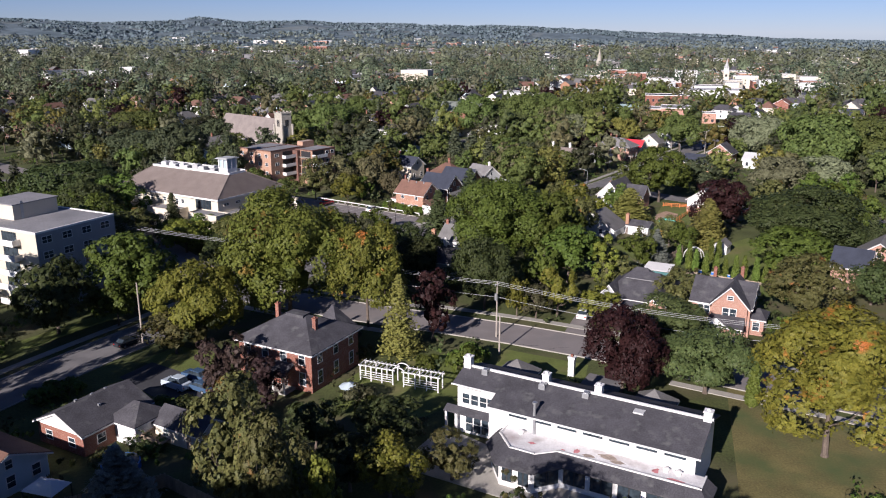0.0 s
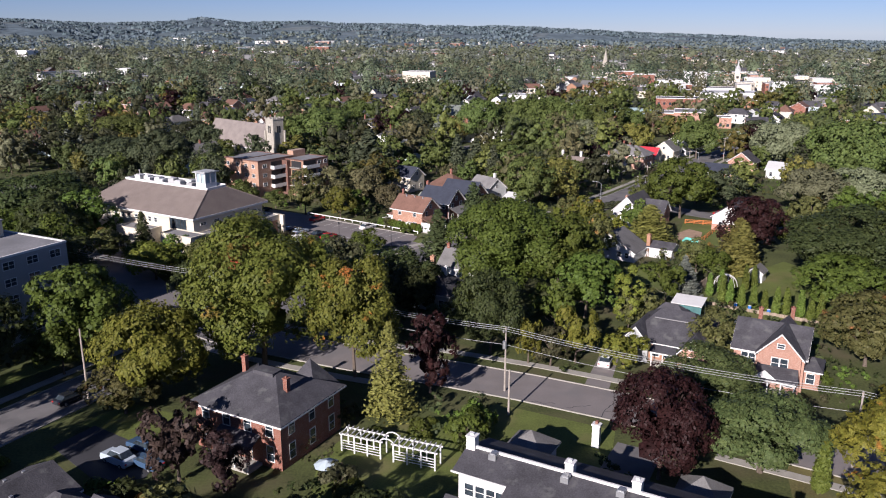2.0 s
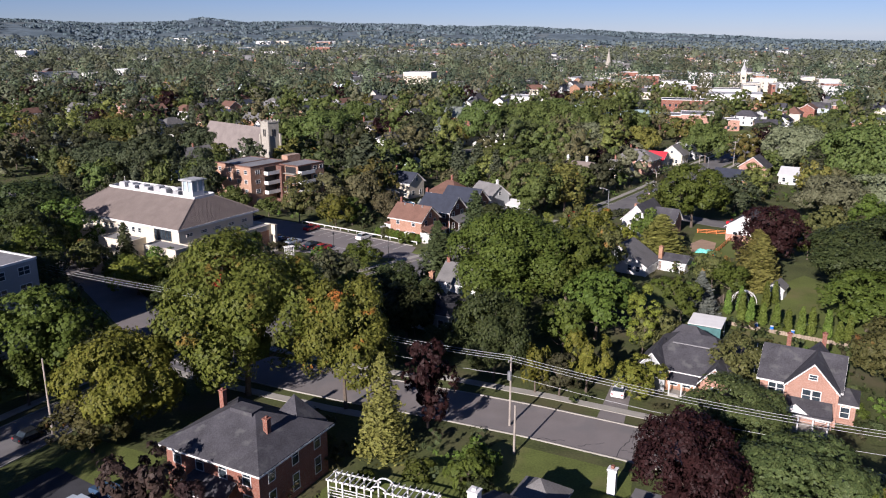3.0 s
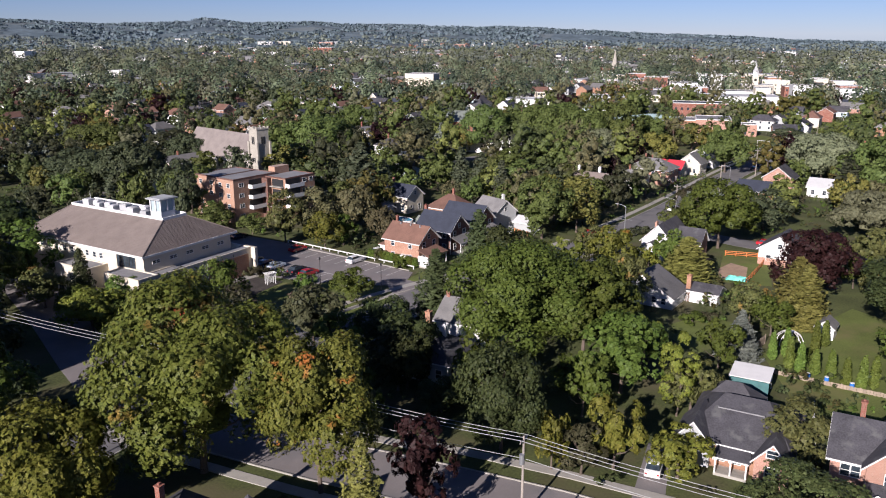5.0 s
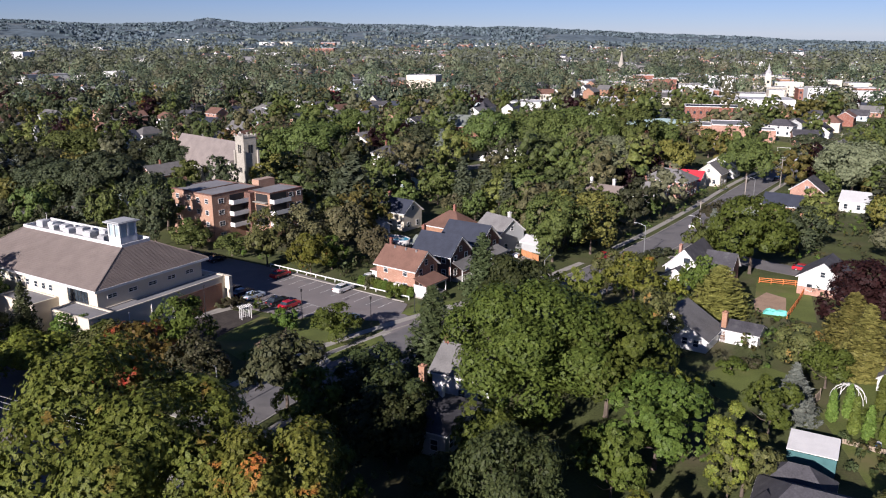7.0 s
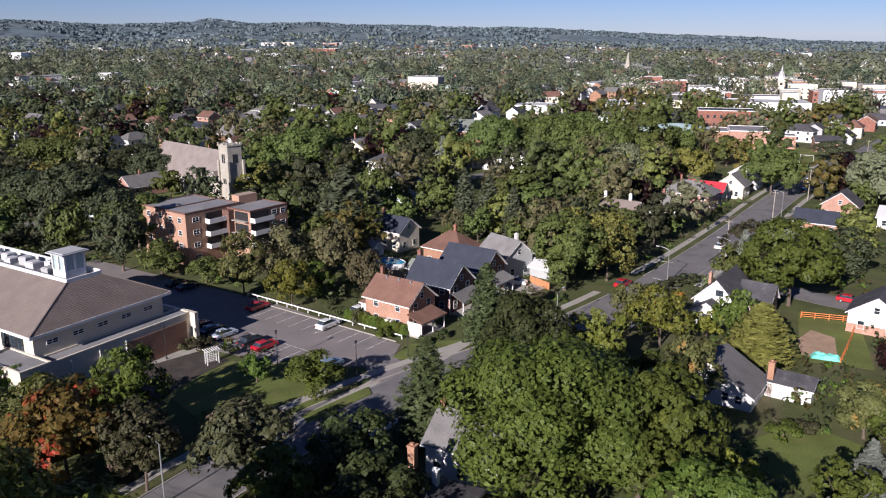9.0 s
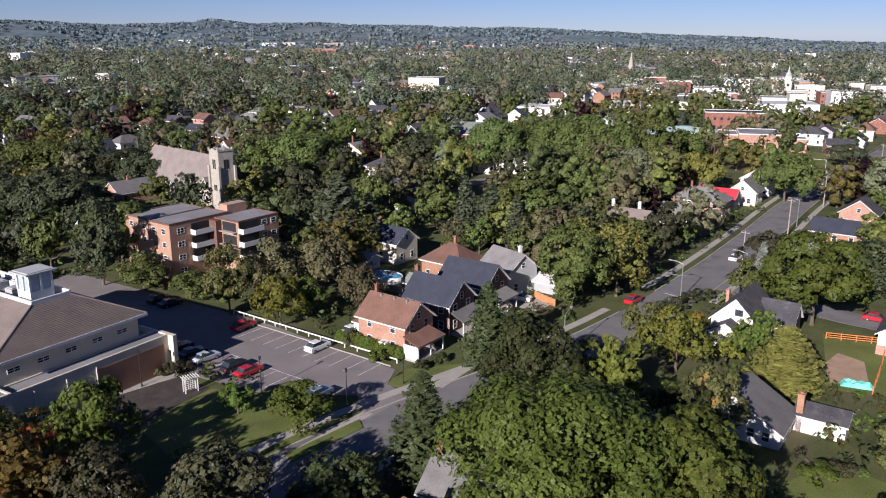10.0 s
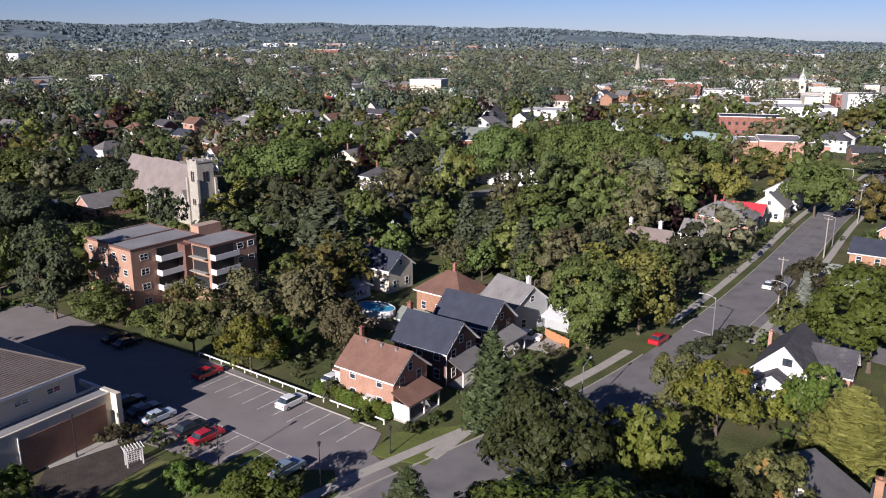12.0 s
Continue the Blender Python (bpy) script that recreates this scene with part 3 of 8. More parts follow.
def make_forms():
    rng = np.random.default_rng(11)
    for form, R, clumps, per, half, ratios in (("giant_near", 10.0, 1150, 19, 0.2, (1.8, 2.2)), ("big_near", 7.0, 640, 19, 0.18, (1.6, 2.1, 2.8)), ("giant", 12.0, 520, 20, 0.36, (1.25, 1.5, 1.8)), ("big", 8.0, 330, 18, 0.31, (1.6, 2.0, 2.5, 2.1)), ("medium", 4.8, 170, 15, 0.25, (1.8, 2.2, 2.6, 3.1)),
                                               ("medium_light", 4.2, 95, 13, 0.31, (1.7, 2.1, 2.5, 3.0, 2.2)), ("small", 2.6, 80, 16, 0.2, (1.7, 2.3, 2.9))):
        TREES[form] = []
        for ratio in ratios:
            H = R * ratio
            low = 0.12 if ratio < 2.1 else 0.05
            pos, nrm = broad_points(rng, R * 1.03, H, clumps, per, low=low, rough=0.3)
            m = 26 if R > 9 else 18
            ang, out = rng.uniform(0, 2 * math.pi, m), R * rng.uniform(0.05, 0.5, m)
            cen = np.stack([np.cos(ang) * out, np.sin(ang) * out, H * (0.52 + rng.uniform(-0.2, 0.2, m))], 1)
            me = leaf_cloud("crown", pos, nrm, half, rng, 1.6 if "near" in form else 1.15, core=inner_masses(cen, np.full(m, R * 0.24), np.full(m, H * 0.1), rng))
            TREES[form].append((R, H, trunk_mesh(rng, H, 0.035 * R + 0.06, H * 0.2, 9 if R > 7 else 7, R), me))
    for form, R, H, clumps, per, half, count in (("poplar", 2.4, 12.0, 110, 30, 0.18, 2), ("shrub", 1.4, 1.9, 60, 14, 0.17, 3)):
        TREES[form] = []
        for k in range(count):
            pos, nrm = broad_points(rng, R, H * 0.95, clumps, per, low=0.02, lump=0.35)
            me = leaf_cloud("crown", pos, nrm, half, rng)
            me.materials.append(LEAF["green"])
            TREES[form].append((R, H, trunk_mesh(rng, H, 0.05 * R + 0.03, H * 0.1, 4, R * 0.8), me))
    for form, R, H, levels, per, power, droop, narrow, half, stretch, count in (
            ("spruce", 2.9, 9.0, 26, 22, 0.95, 0.28, 0.0, 0.15, 2.2, 2), ("conifer", 3.6, 14.0, 28, 20, 0.6, 0.2, 0.55, 0.22, 2.0, 3),
            ("conifer_light", 3.6, 14.0, 20, 14, 0.6, 0.2, 0.55, 0.3, 1.8, 2),
            ("larch", 3.7, 13.0, 28, 20, 0.8, 0.3, 0.3, 0.16, 1.8, 1), ("column", 0.85, 5.0, 34, 14, 0.4, -0.5, 0.1, 0.15, 1.6, 2)):
        TREES[form] = []
        for k in range(count):
            pos, nrm, al = conifer_points(rng, R, H, levels, per, power, droop, narrow)
            me = leaf_cloud("crown", pos, nrm, half, rng, stretch, al)
            me.materials.append(LEAF["conifer"])
            bm = bmesh.new()
            tube(bm, (0, 0, -0.3), (0, 0, H * 0.93), 0.03 * H * 0.5 + 0.04, 0.02, 6)
            tm = bpy.data.meshes.new("trunk")
            bm.to_mesh(tm)
            bm.free()
            tm.materials.append(BARK)
            TREES[form].append((R, H, tm, me))


make_forms()

SPECIES = {  # leaf colour, fixed form or None, words
    "green": ("green", None, "leafy deciduous tree with a full green crown"),
    "maple": ("maple", None, "tall maple with a broad yellowing green crown"),
    "maple_orange": ("maple_orange", None, "maple turning orange in patches"),
    "yellow_maple": ("yellow_maple", None, "large yellow-green maple with orange patches and pale limbs"),
    "orange": ("orange", None, "maple with a mostly orange autumn crown"),
    "yellow": ("yellow", None, "bright yellow-green deciduous tree"),
    "olive": ("olive", None, "olive green deciduous tree beginning to turn"),
    "dark": ("dark", None, "dense dark green deciduous tree"),
    "bluegreen": ("bluegreen", None, "rounded blue-green locust tree"),
    "purple": ("purple", None, "dark purple-leaved maple with a dense crown"),
    "brown": ("brown", None, "thin brownish deciduous tree losing its leaves"),
    "plum": ("plum", None, "thin plum tree with brownish purple leaves and bare twigs"),
    "silver": ("silver", None, "silvery grey-green willow-like tree"),
    "poplar": ("yellow", "poplar", "slim upright light green poplar"),
    "spruce": ("spruce", "spruce", "pale blue spruce with a pointed top"),
    "conifer": ("conifer", "conifer", "tall dark green conifer"),
    "conifer_yellow": ("larch", "conifer", "feathery yellowish green conifer"),
    "larch": ("larch", "larch", "light green feathery larch"),
    "column": ("cedar", "column", "clipped columnar green cedar"),
    "shrub": ("green", "shrub", "rounded green garden shrub"),
    "shrub_dark": ("dark", "shrub", "rounded dark green garden shrub"),
    "shrub_brown": ("brown", "shrub", "reddish brown garden shrub"),
}
PICK = random.Random(5)


def tree(x, y, h, r, species="green", form=None, group="neighbourhood trees", ground=0.0, label=""):
    leaf, fixed, words = SPECIES[species]
    # trees past this distance take the leaf shades lightened for haze
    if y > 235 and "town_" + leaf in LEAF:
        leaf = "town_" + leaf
    form = form or fixed or ("giant_near" if r > 9.4 and y < 175 else "big_near" if r > 5.0 and y < 140 and abs(x) < 50 else "giant" if r > 9.4 else "medium_light" if y > 250 and r < 7 or y < 60 else "big" if r > 6.2 else "medium" if r > 3.3 else "small")
    if form == "conifer" and y > 240:
        form = "conifer_light"
    fits = sorted(TREES[form], key=lambda q: abs(math.log(q[1] / q[0] * r / h)))[:2]
    R, H, tm, cm = PICK.choice(fits)
    kind = "shrub" if form == "shrub" else "tree"
    e = thing(kind, x, y, PICK.uniform(0, 360), ground, label=label or words, category=kind, group=group)
    if form == "spruce":
        r *= 1.35
    e.scale = (r / R, r / R, h / H)
    part("trunk", tm, BARK, e)
    crown = part("crown", cm, LEAF[leaf], e)
    if len(cm.materials) > 1:
        crown.material_slots[1].link = "OBJECT"
        crown.material_slots[1].material = LEAF_INNER[leaf]
    if form != "shrub" and form != "column":
        keep(x, y, r * 0.75)
    return e


# ---- buildings ----
def lattice(bm, xs, zs, y0, y1):
    """Bars of a window as one piece: uprights at the even gaps of xs, rails at the even gaps of zs."""
    rows = {y: [[bm.verts.new((x, y, z)) for z in zs] for x in xs] for y in (y0, y1)}
    solid = {(i, k) for i in range(len(xs) - 1) for k in range(len(zs) - 1) if i % 2 == 0 or k % 2 == 0}
    for i, k in solid:
        a, b = rows[y0], rows[y1]
        bm.faces.new((a[i][k], a[i + 1][k], a[i + 1][k + 1], a[i][k + 1]))
        bm.faces.new((b[i][k + 1], b[i + 1][k + 1], b[i + 1][k], b[i][k]))
        for (di, dk), (p, q) in (((-1, 0), ((i, k), (i, k + 1))), ((1, 0), ((i + 1, k + 1), (i + 1, k))), ((0, -1), ((i + 1, k), (i, k))), ((0, 1), ((i, k + 1), (i + 1, k + 1)))):
            if (i + di, k + dk) not in solid:
                bm.faces.new((a[p[0]][p[1]], a[q[0]][q[1]], b[q[0]][q[1]], b[p[0]][p[1]]))


def window(parent, side, u, z, w, h, L, W, frame_mat, deep=True):
    """A window on side S, E, N or W of a box L by W: frame with a pane and a mullion."""
    cx, cy, rz = {"S": (u, -W / 2, 0), "N": (-u, W / 2, 180), "E": (L / 2, u, 90), "W": (-L / 2, -u, -90)}[side]
    key = (round(w, 2), round(h, 2), frame_mat.name, deep)
    if key not in WIN:
        bm = bmesh.new()
        t = 0.09
        xs = [-w / 2 - t, -w / 2, w / 2, w / 2 + t] if w <= 1.3 else [-w / 2 - t, -w / 2, -0.04, 0.04, w / 2, w / 2 + t]
        lattice(bm, xs, [-t, 0, h * 0.5 - 0.03, h * 0.5 + 0.03, h, h + t], -0.06, 0.02)
        fm = bpy.data.meshes.new("window_frame")
        bm.to_mesh(fm)
        bm.free()
        fm.materials.append(frame_mat)
        bm = bmesh.new()
        box(bm, -w / 2, w / 2, -0.025, 0.01, 0, h)
        pm = bpy.data.meshes.new("pane")
        bm.to_mesh(pm)
        bm.free()
        pm.materials.append(GLASS)
        WIN[key] = (fm, pm)
    fm, pm = WIN[key]
    if deep:
        f = part("window", fm, None, parent)
        f.matrix_basis = pose(cx, cy, z, 0, 0, rz)
        part("pane", pm, None, f)
    else:
        f = part("window", pm, None, parent)
        f.matrix_basis = pose(cx, cy, z, 0, 0, rz)
    return f


WIN = {}


def roof_planes(kind, L, W, eave, ridge, over, ridge_len=None, turned=False):
    """Sloping faces of a roof over a box; the ridge runs along x, or along y when turned."""
    if turned:
        return [[(-y, x, z) for x, y, z in f] for f in roof_planes(kind, W, L, eave, ridge, over, ridge_len)]
    a, b = L / 2 + over, W / 2 + over
    slope = (ridge - eave) / (W / 2)
    ze = eave - over * slope
    if kind == "gable":
        return [[(-a, -b, ze), (a, -b, ze), (a, 0, ridge), (-a, 0, ridge)], [(a, b, ze), (-a, b, ze), (-a, 0, ridge), (a, 0, ridge)]]
    if kind == "hip":
        c = (ridge_len if ridge_len is not None else max(L - W, 0.4)) / 2
        return [[(-a, -b, ze), (a, -b, ze), (c, 0, ridge), (-c, 0, ridge)], [(a, b, ze), (-a, b, ze), (-c, 0, ridge), (c, 0, ridge)],
                [(a, -b, ze), (a, b, ze), (c, 0, ridge)], [(-a, b, ze), (-a, -b, ze), (-c, 0, ridge)]]
    return [[(-a, -b, ridge), (a, -b, ridge), (a, b, ridge), (-a, b, ridge)]]


def block(parent, L, W, eave, ridge, roof, wall_mat, roof_mat, over=0.45, trim=None, turned=False, ridge_len=None, x=0.0, y=0.0, z=0.0, wall_label="", roof_label=""):
    """Walls, roof and eaves trim of one rectangular volume, as parts of parent."""
    trim = trim or WHITE
    bm = bmesh.new()
    if roof == "gable":
        if turned:
            prof = [(-L / 2, 0), (L / 2, 0), (L / 2, eave), (0, ridge - 0.05), (-L / 2, eave)]
            ends = [[bm.verts.new((u, s * W / 2, h)) for u, h in prof] for s in (-1, 1)]
        else:
            prof = [(-W / 2, 0), (W / 2, 0), (W / 2, eave), (0, ridge - 0.05), (-W / 2, eave)]
            ends = [[bm.verts.new((s * L / 2, u, h)) for u, h in prof] for s in (-1, 1)]
        bm.faces.new(ends[0][::-1])
        bm.faces.new(ends[1])
        for i in range(5):
            j = (i + 1) % 5
            bm.faces.new((ends[0][i], ends[0][j], ends[1][j], ends[1][i]))
    else:
        box(bm, -L / 2, L / 2, -W / 2, W / 2, -0.2, eave + (0.0 if roof == "hip" else 0.25))
    o = part("wall", bm, wall_mat, parent, wall_label)
    o.location = (x, y, z)
    if roof == "flat":
        bm = bmesh.new()
        box(bm, -L / 2 + 0.25, L / 2 - 0.25, -W / 2 + 0.25, W / 2 - 0.25, eave + 0.25, eave + 0.27)
        o = part("roof", bm, roof_mat, parent, roof_label)
        o.location = (x, y, z)
        bm = bmesh.new()
        p, q = L / 2 + 0.06, W / 2 + 0.06
        for b in ((-p, p, -q, -q + 0.34, eave + 0.1, eave + 0.45), (-p, p, q - 0.34, q, eave + 0.1, eave + 0.45), (-p, -p + 0.34, -q + 0.34, q - 0.34, eave + 0.1, eave + 0.45), (p - 0.34, p, -q + 0.34, q - 0.34, eave + 0.1, eave + 0.45)):
            box(bm, *b)
        o = part("parapet", bm, trim, parent)
        o.location = (x, y, z)
        return
    planes = roof_planes(roof, L, W, eave, ridge, over, ridge_len, turned)
    bm = bmesh.new()
    for f in planes:
        slab(bm, [(p[0], p[1], p[2] + 0.12) for p in f], 0.12)
    o = part("roof", bm, roof_mat, parent, roof_label)
    o.location = (x, y, z)
    bm = bmesh.new()
    for f in planes:
        c = Vector((0, 0))
        for p in f:
            c += Vector((p[0], p[1])) / len(f)
        slab(bm, [(p[0] * 1.004, p[1] * 1.004, p[2] - 0.005) for p in f], 0.2)
    o = part("eaves_trim", bm, trim, parent)
    o.location = (x, y, z)


def chimney(parent, x, y, z0, z1, w=0.55, d=0.55, material=None):
    bm = bmesh.new()
    box(bm, x - w / 2, x + w / 2, y - d / 2, y + d / 2, z0, z1)
    box(bm, x - w / 2 - 0.07, x + w / 2 + 0.07, y - d / 2 - 0.07, y + d / 2 + 0.07, z1, z1 + 0.14)
    box(bm, x - w / 5, x + w / 5, y - d / 5, y + d / 5, z1 + 0.14, z1 + 0.35)
    return part("chimney", bm, material or BRICK_RED, parent)


def door(parent, side, u, L, W, material, z=0.15, w=0.95, h=2.05):
    cx, cy, rz = {"S": (u, -W / 2, 0), "N": (-u, W / 2, 180), "E": (L / 2, u, 90), "W": (-L / 2, -u, -90)}[side]
    o = boxes_part("door", material, parent, (-w / 2, w / 2, -0.05, 0.02, 0, h))
    o.matrix_basis = pose(cx, cy, z, 0, 0, rz)
    f = boxes_part("door_frame", WHITE, o, (-w / 2 - 0.1, -w / 2, -0.07, 0.02, 0, h + 0.1), (w / 2, w / 2 + 0.1, -0.07, 0.02, 0, h + 0.1), (-w / 2, w / 2, -0.07, 0.02, h, h + 0.1))
    k = boxes_part("handle", STEEL, o, (w / 2 - 0.16, w / 2 - 0.1, -0.1, -0.05, 0.95, 1.05))


def house(x, y, rot, L, W, eave, ridge, roof="gable", wall=None, roof_mat=None, label="", over=0.45, turned=False, trim=None, sides="SEW", storeys=2, spacing=3.0,
          win=(0.95, 1.35), chimneys=(), doors=(), deep=True, ridge_len=None, name="house", gable_window=True, first=0.9, storey=2.8, category="house", group="", wall_label="", roof_label="", clear=0.6):
    e = thing(name, x, y, rot, label=label, category=category, group=group)
    block(e, L, W, eave, ridge, roof, wall or BRICK_RED, roof_mat or ROOF_DARK, over, trim, turned, ridge_len, wall_label=wall_label, roof_label=roof_label)
    for s in sides:
        span = L if s in "SN" else W
        n = max(1, int(span / spacing))
        for k in range(storeys):
            z = first + k * storey
            if z + win[1] > eave - 0.1:
                break
            for i in range(n):
                u = span * ((i + 0.5) / n - 0.5)
                if any(d[0] == s and abs(d[1] - u) < 1.1 for d in doors) and k == 0:
                    continue
                window(e, s, u, z, win[0], win[1], L, W, trim or WHITE, deep)
        if roof == "gable" and gable_window and ((s in "EW") != turned) and ridge - eave > 1.8:
            window(e, s, 0, eave + 0.15, 0.8, 1.0, L, W, trim or WHITE, deep)
    for c in chimneys:
        chimney(e, *c)
    for s, u in doors:
        door(e, s, u, L, W, BLACK if PICK.random() < 0.5 else WOOD)
    keep(x, y, max(L, W) * clear)
    return e


def porch(parent, x, y, L, W, h, roof_mat, posts=3, rot=0, rise=0.9, floor=0.35):
    """A roofed porch on posts; its lean-to roof rises towards local +y."""
    p = boxes_part("porch_floor", CONCRETE, parent, (-L / 2, L / 2, -W / 2, W / 2, -0.2, floor))
    p.matrix_basis = pose(x, y, 0, 0, 0, rot)
    bm = bmesh.new()
    slab(bm, [(-L / 2 - 0.3, -W / 2 - 0.3, h), (L / 2 + 0.3, -W / 2 - 0.3, h), (L / 2, W / 2, h + rise), (-L / 2, W / 2, h + rise)], 0.14)
    r = part("porch_roof", bm, roof_mat, parent)
    r.matrix_basis = pose(x, y, 0, 0, 0, rot)
    b = boxes_part("porch_beam", WHITE, parent, (-L / 2 - 0.1, L / 2 + 0.1, -W / 2 - 0.12, -W / 2 + 0.08, h - 0.42, h - 0.15))
    b.matrix_basis = pose(x, y, 0, 0, 0, rot)
    for i in range(posts):
        u = -L / 2 + 0.12 + (L - 0.24) * i / (posts - 1)
        c = boxes_part("post", WHITE, parent, (u - 0.09, u + 0.09, -W / 2 - 0.05, -W / 2 + 0.13, floor, h - 0.42))
        c.matrix_basis = pose(x, y, 0, 0, 0, rot)


# ---- vehicles ----
def car_mesh(profile, halfw, bevel_top=0.0, taper=0.0):
    bm = bmesh.new()
    zs = [p[1] for p in profile]
    lo, hi = min(zs), max(zs)
    sides = []
    for s in (-1, 1):
        sides.append([bm.verts.new((px, s * (halfw - taper * (pz - lo) / max(hi - lo, 0.01)), pz)) for px, pz in profile])
    bm.faces.new(sides[0])
    bm.faces.new(sides[1][::-1])
    n = len(profile)
    for i in range(n):
        j = (i + 1) % n
        bm.faces.new((sides[0][j], sides[0][i], sides[1][i], sides[1][j]))
    bmesh.ops.recalc_face_normals(bm, faces=bm.faces)
    edges = [e for e in bm.edges]
    bmesh.ops.bevel(bm, geom=edges, offset=0.05, segments=1, affect="EDGES")
    return bm


PAINT = {}


def paint(name, color):
    if name not in PAINT:
        m = mat(name + "_car_paint", color, 0.25, 0.03, 1.0, 6.0, spec=0.6)
        m.node_tree.nodes["Principled BSDF"].inputs["Coat Weight"].default_value = 0.6
        PAINT[name] = m
    return PAINT[name]


def car(x, y, rot, colour, rgb, kind="car", z=0.04):
    tall = 0.16 if kind == "suv" else 0.5 if kind == "van" else 0.0
    e = thing("parked_car", x, y, rot, z, label="%s %s parked on the asphalt" % (colour, {"car": "saloon car", "suv": "sport utility car", "van": "delivery van"}[kind]), category="car", group="parked cars")
    pm = paint(colour, rgb)
    body = [(-2.2, 0.28), (2.2, 0.28), (2.27, 0.6), (2.15, 0.86 + tall * 0.5), (1.0, 0.96 + tall * 0.5), (-1.75, 1.0 + tall * 0.5), (-2.22, 0.92 + tall * 0.5), (-2.28, 0.6)]
    part("body", car_mesh(body, 0.89), pm, e)
    cab = [(-1.85, 0.95 + tall * 0.5), (1.05, 0.92 + tall * 0.5), (0.3, 1.4 + tall), (-1.35, 1.42 + tall)]
    part("cabin_glass", car_mesh(cab, 0.83, taper=0.16), GLASS, e, "dark tinted car windows")
    top = [(-1.4, 1.38 + tall), (0.34, 1.36 + tall), (0.26, 1.44 + tall), (-1.3, 1.47 + tall)]
    part("roof_panel", car_mesh(top, 0.69), pm, e)
    for wx in (-1.38, 1.38):
        for wy in (-0.82, 0.82):
            bm = bmesh.new()
            tube(bm, (wx, wy - 0.1, 0.31), (wx, wy + 0.1, 0.31), 0.31, 0.31, 10)
            w = part("wheel", bm, BLACK, e)
            bm = bmesh.new()
            s = 1 if wy > 0 else -1
            tube(bm, (wx, wy + s * 0.1, 0.31), (wx, wy + s * 0.115, 0.31), 0.19, 0.17, 8)
            part("rim", bm, STEEL, w)
    for s in (-1, 1):
        boxes_part("headlight", WHITE, e, (2.16, 2.27, s * 0.62 - 0.17, s * 0.62 + 0.17, 0.62, 0.76))
        boxes_part("tail_light", PAINT.setdefault("tail", mat("red_lens", (0.4, 0.02, 0.02), 0.3)), e, (-2.285, -2.2, s * 0.68 - 0.13, s * 0.68 + 0.13, 0.68, 0.86))
    return e


# ---- roads' edges, car park, drives, lawns ----
kerbs(MAIN_STREET, 4.4, 8, 18, (1,))
kerbs(MAIN_STREET, 4.4, 8, 18, (-1,), 0)
kerbs(MAIN_STREET, 4.4, 20, 32)
kerbs(MAIN_STREET, 4.4, 33, 62)
kerbs(CROSS_STREET, 4.3, 30, 36)
kerbs(CROSS_STREET, 4.3, 35, 41, (1,), 3.6)
kerbs(CROSS_STREET, 4.3, 35, 41, (-1,), 0)
kerbs(CROSS_STREET, 4.3, 40, 56)


def sealed_crack(x, y, rot, length, seed):
    """A dark tar-filled crack wandering over the street."""
    rng = random.Random(seed)
    pts = [(length * k / 9, rng.uniform(-0.25, 0.25)) for k in range(10)]
    bm = bmesh.new()
    for (xa, ya), (xb, yb) in zip(pts, pts[1:]):
        w = rng.uniform(0.03, 0.07)
        bm.faces.new([bm.verts.new(p) for p in ((xa, ya - w, 0), (xb, yb - w, 0), (xb, yb + w, 0), (xa, ya + w, 0))])
    ob = tagged(part("sealed_crack", bm, NEW_ASPHALT), "dark tar-sealed crack across the asphalt street", "crack", "sealed cracks", "structure")
    ob.matrix_basis = pose(x, y, 0.042, 0, 0, rot)


for k, (x, y, rot, length) in enumerate(((7.2, 119.6, -10, 5.0), (13.5, 117.6, 12, 3.5), (14.8, 115.8, -28, 4.0), (17.0, 114.0, 60, 6.5), (18.6, 116.8, -20, 3.0), (30.0, 110.0, 40, 5.0))):
    sealed_crack(x, y, rot, length, 40 + k)
patch("parking_lot", [(-12.6, 209.5), (-13.2, 204.6), (-10.0, 200.5), (-14.8, 193.0), (-17.0, 200.5), (-21.5, 200.5), (-27.5, 205.0), (-31, 200.8), (-44, 206.5), (-51.5, 212.5), (-64, 217.0), (-84, 228), (-94, 236), (-86, 256), (-72, 248), (-42.5, 231.3), (-38.1, 228.5)], 0.045, LOT_ASPHALT, "worn pale grey asphalt car park with painted bays", "car park")
keep_line([(-16, 200), (-30, 214), (-50, 226), (-80, 244)], 9)
patch("lawn", [(-13.4, 204.2), (-11.6, 209.6), (-1.6, 212.5), (-6.5, 202.0)], 0.05, LAWN, "green lawn between the car park and the street", "lawn")
patch("lawn", [(-44.5, 190.5), (-38, 201.5), (-31, 200.5), (-27.6, 204.2), (-22, 200), (-18.5, 194), (-24, 182), (-36, 182)], 0.03, LAWN, "mown lawn with tree shadows beside the car park", "lawn")
patch("lawn", [(-15.6, 193.3), (-14.8, 191), (-22.0, 182.2), (-23.2, 184.0)], 0.14, LAWN, "grass strip between path and road", "lawn")
patch("lawn", [(3.2, 108), (1.0, 114.5), (4.0, 118.5), (19, 111.5), (16.5, 101.0)], 0.02, LAWN, "shaded back lawn with long shadows", "lawn")
patch("lawn", [(-17, 96), (-17.5, 104), (-15, 109), (-3, 115), (1, 113), (-1.0, 98), (-6, 93), (-11, 93)], 0.02, LAWN, "green lawn round the white pergola", "lawn")
patch("lawn", [(27.5, 66), (37.5, 104), (46, 101), (54, 90), (46, 66)], 0.02, DRY_LAWN, "dry yellowish lawn beside the villa", "lawn")
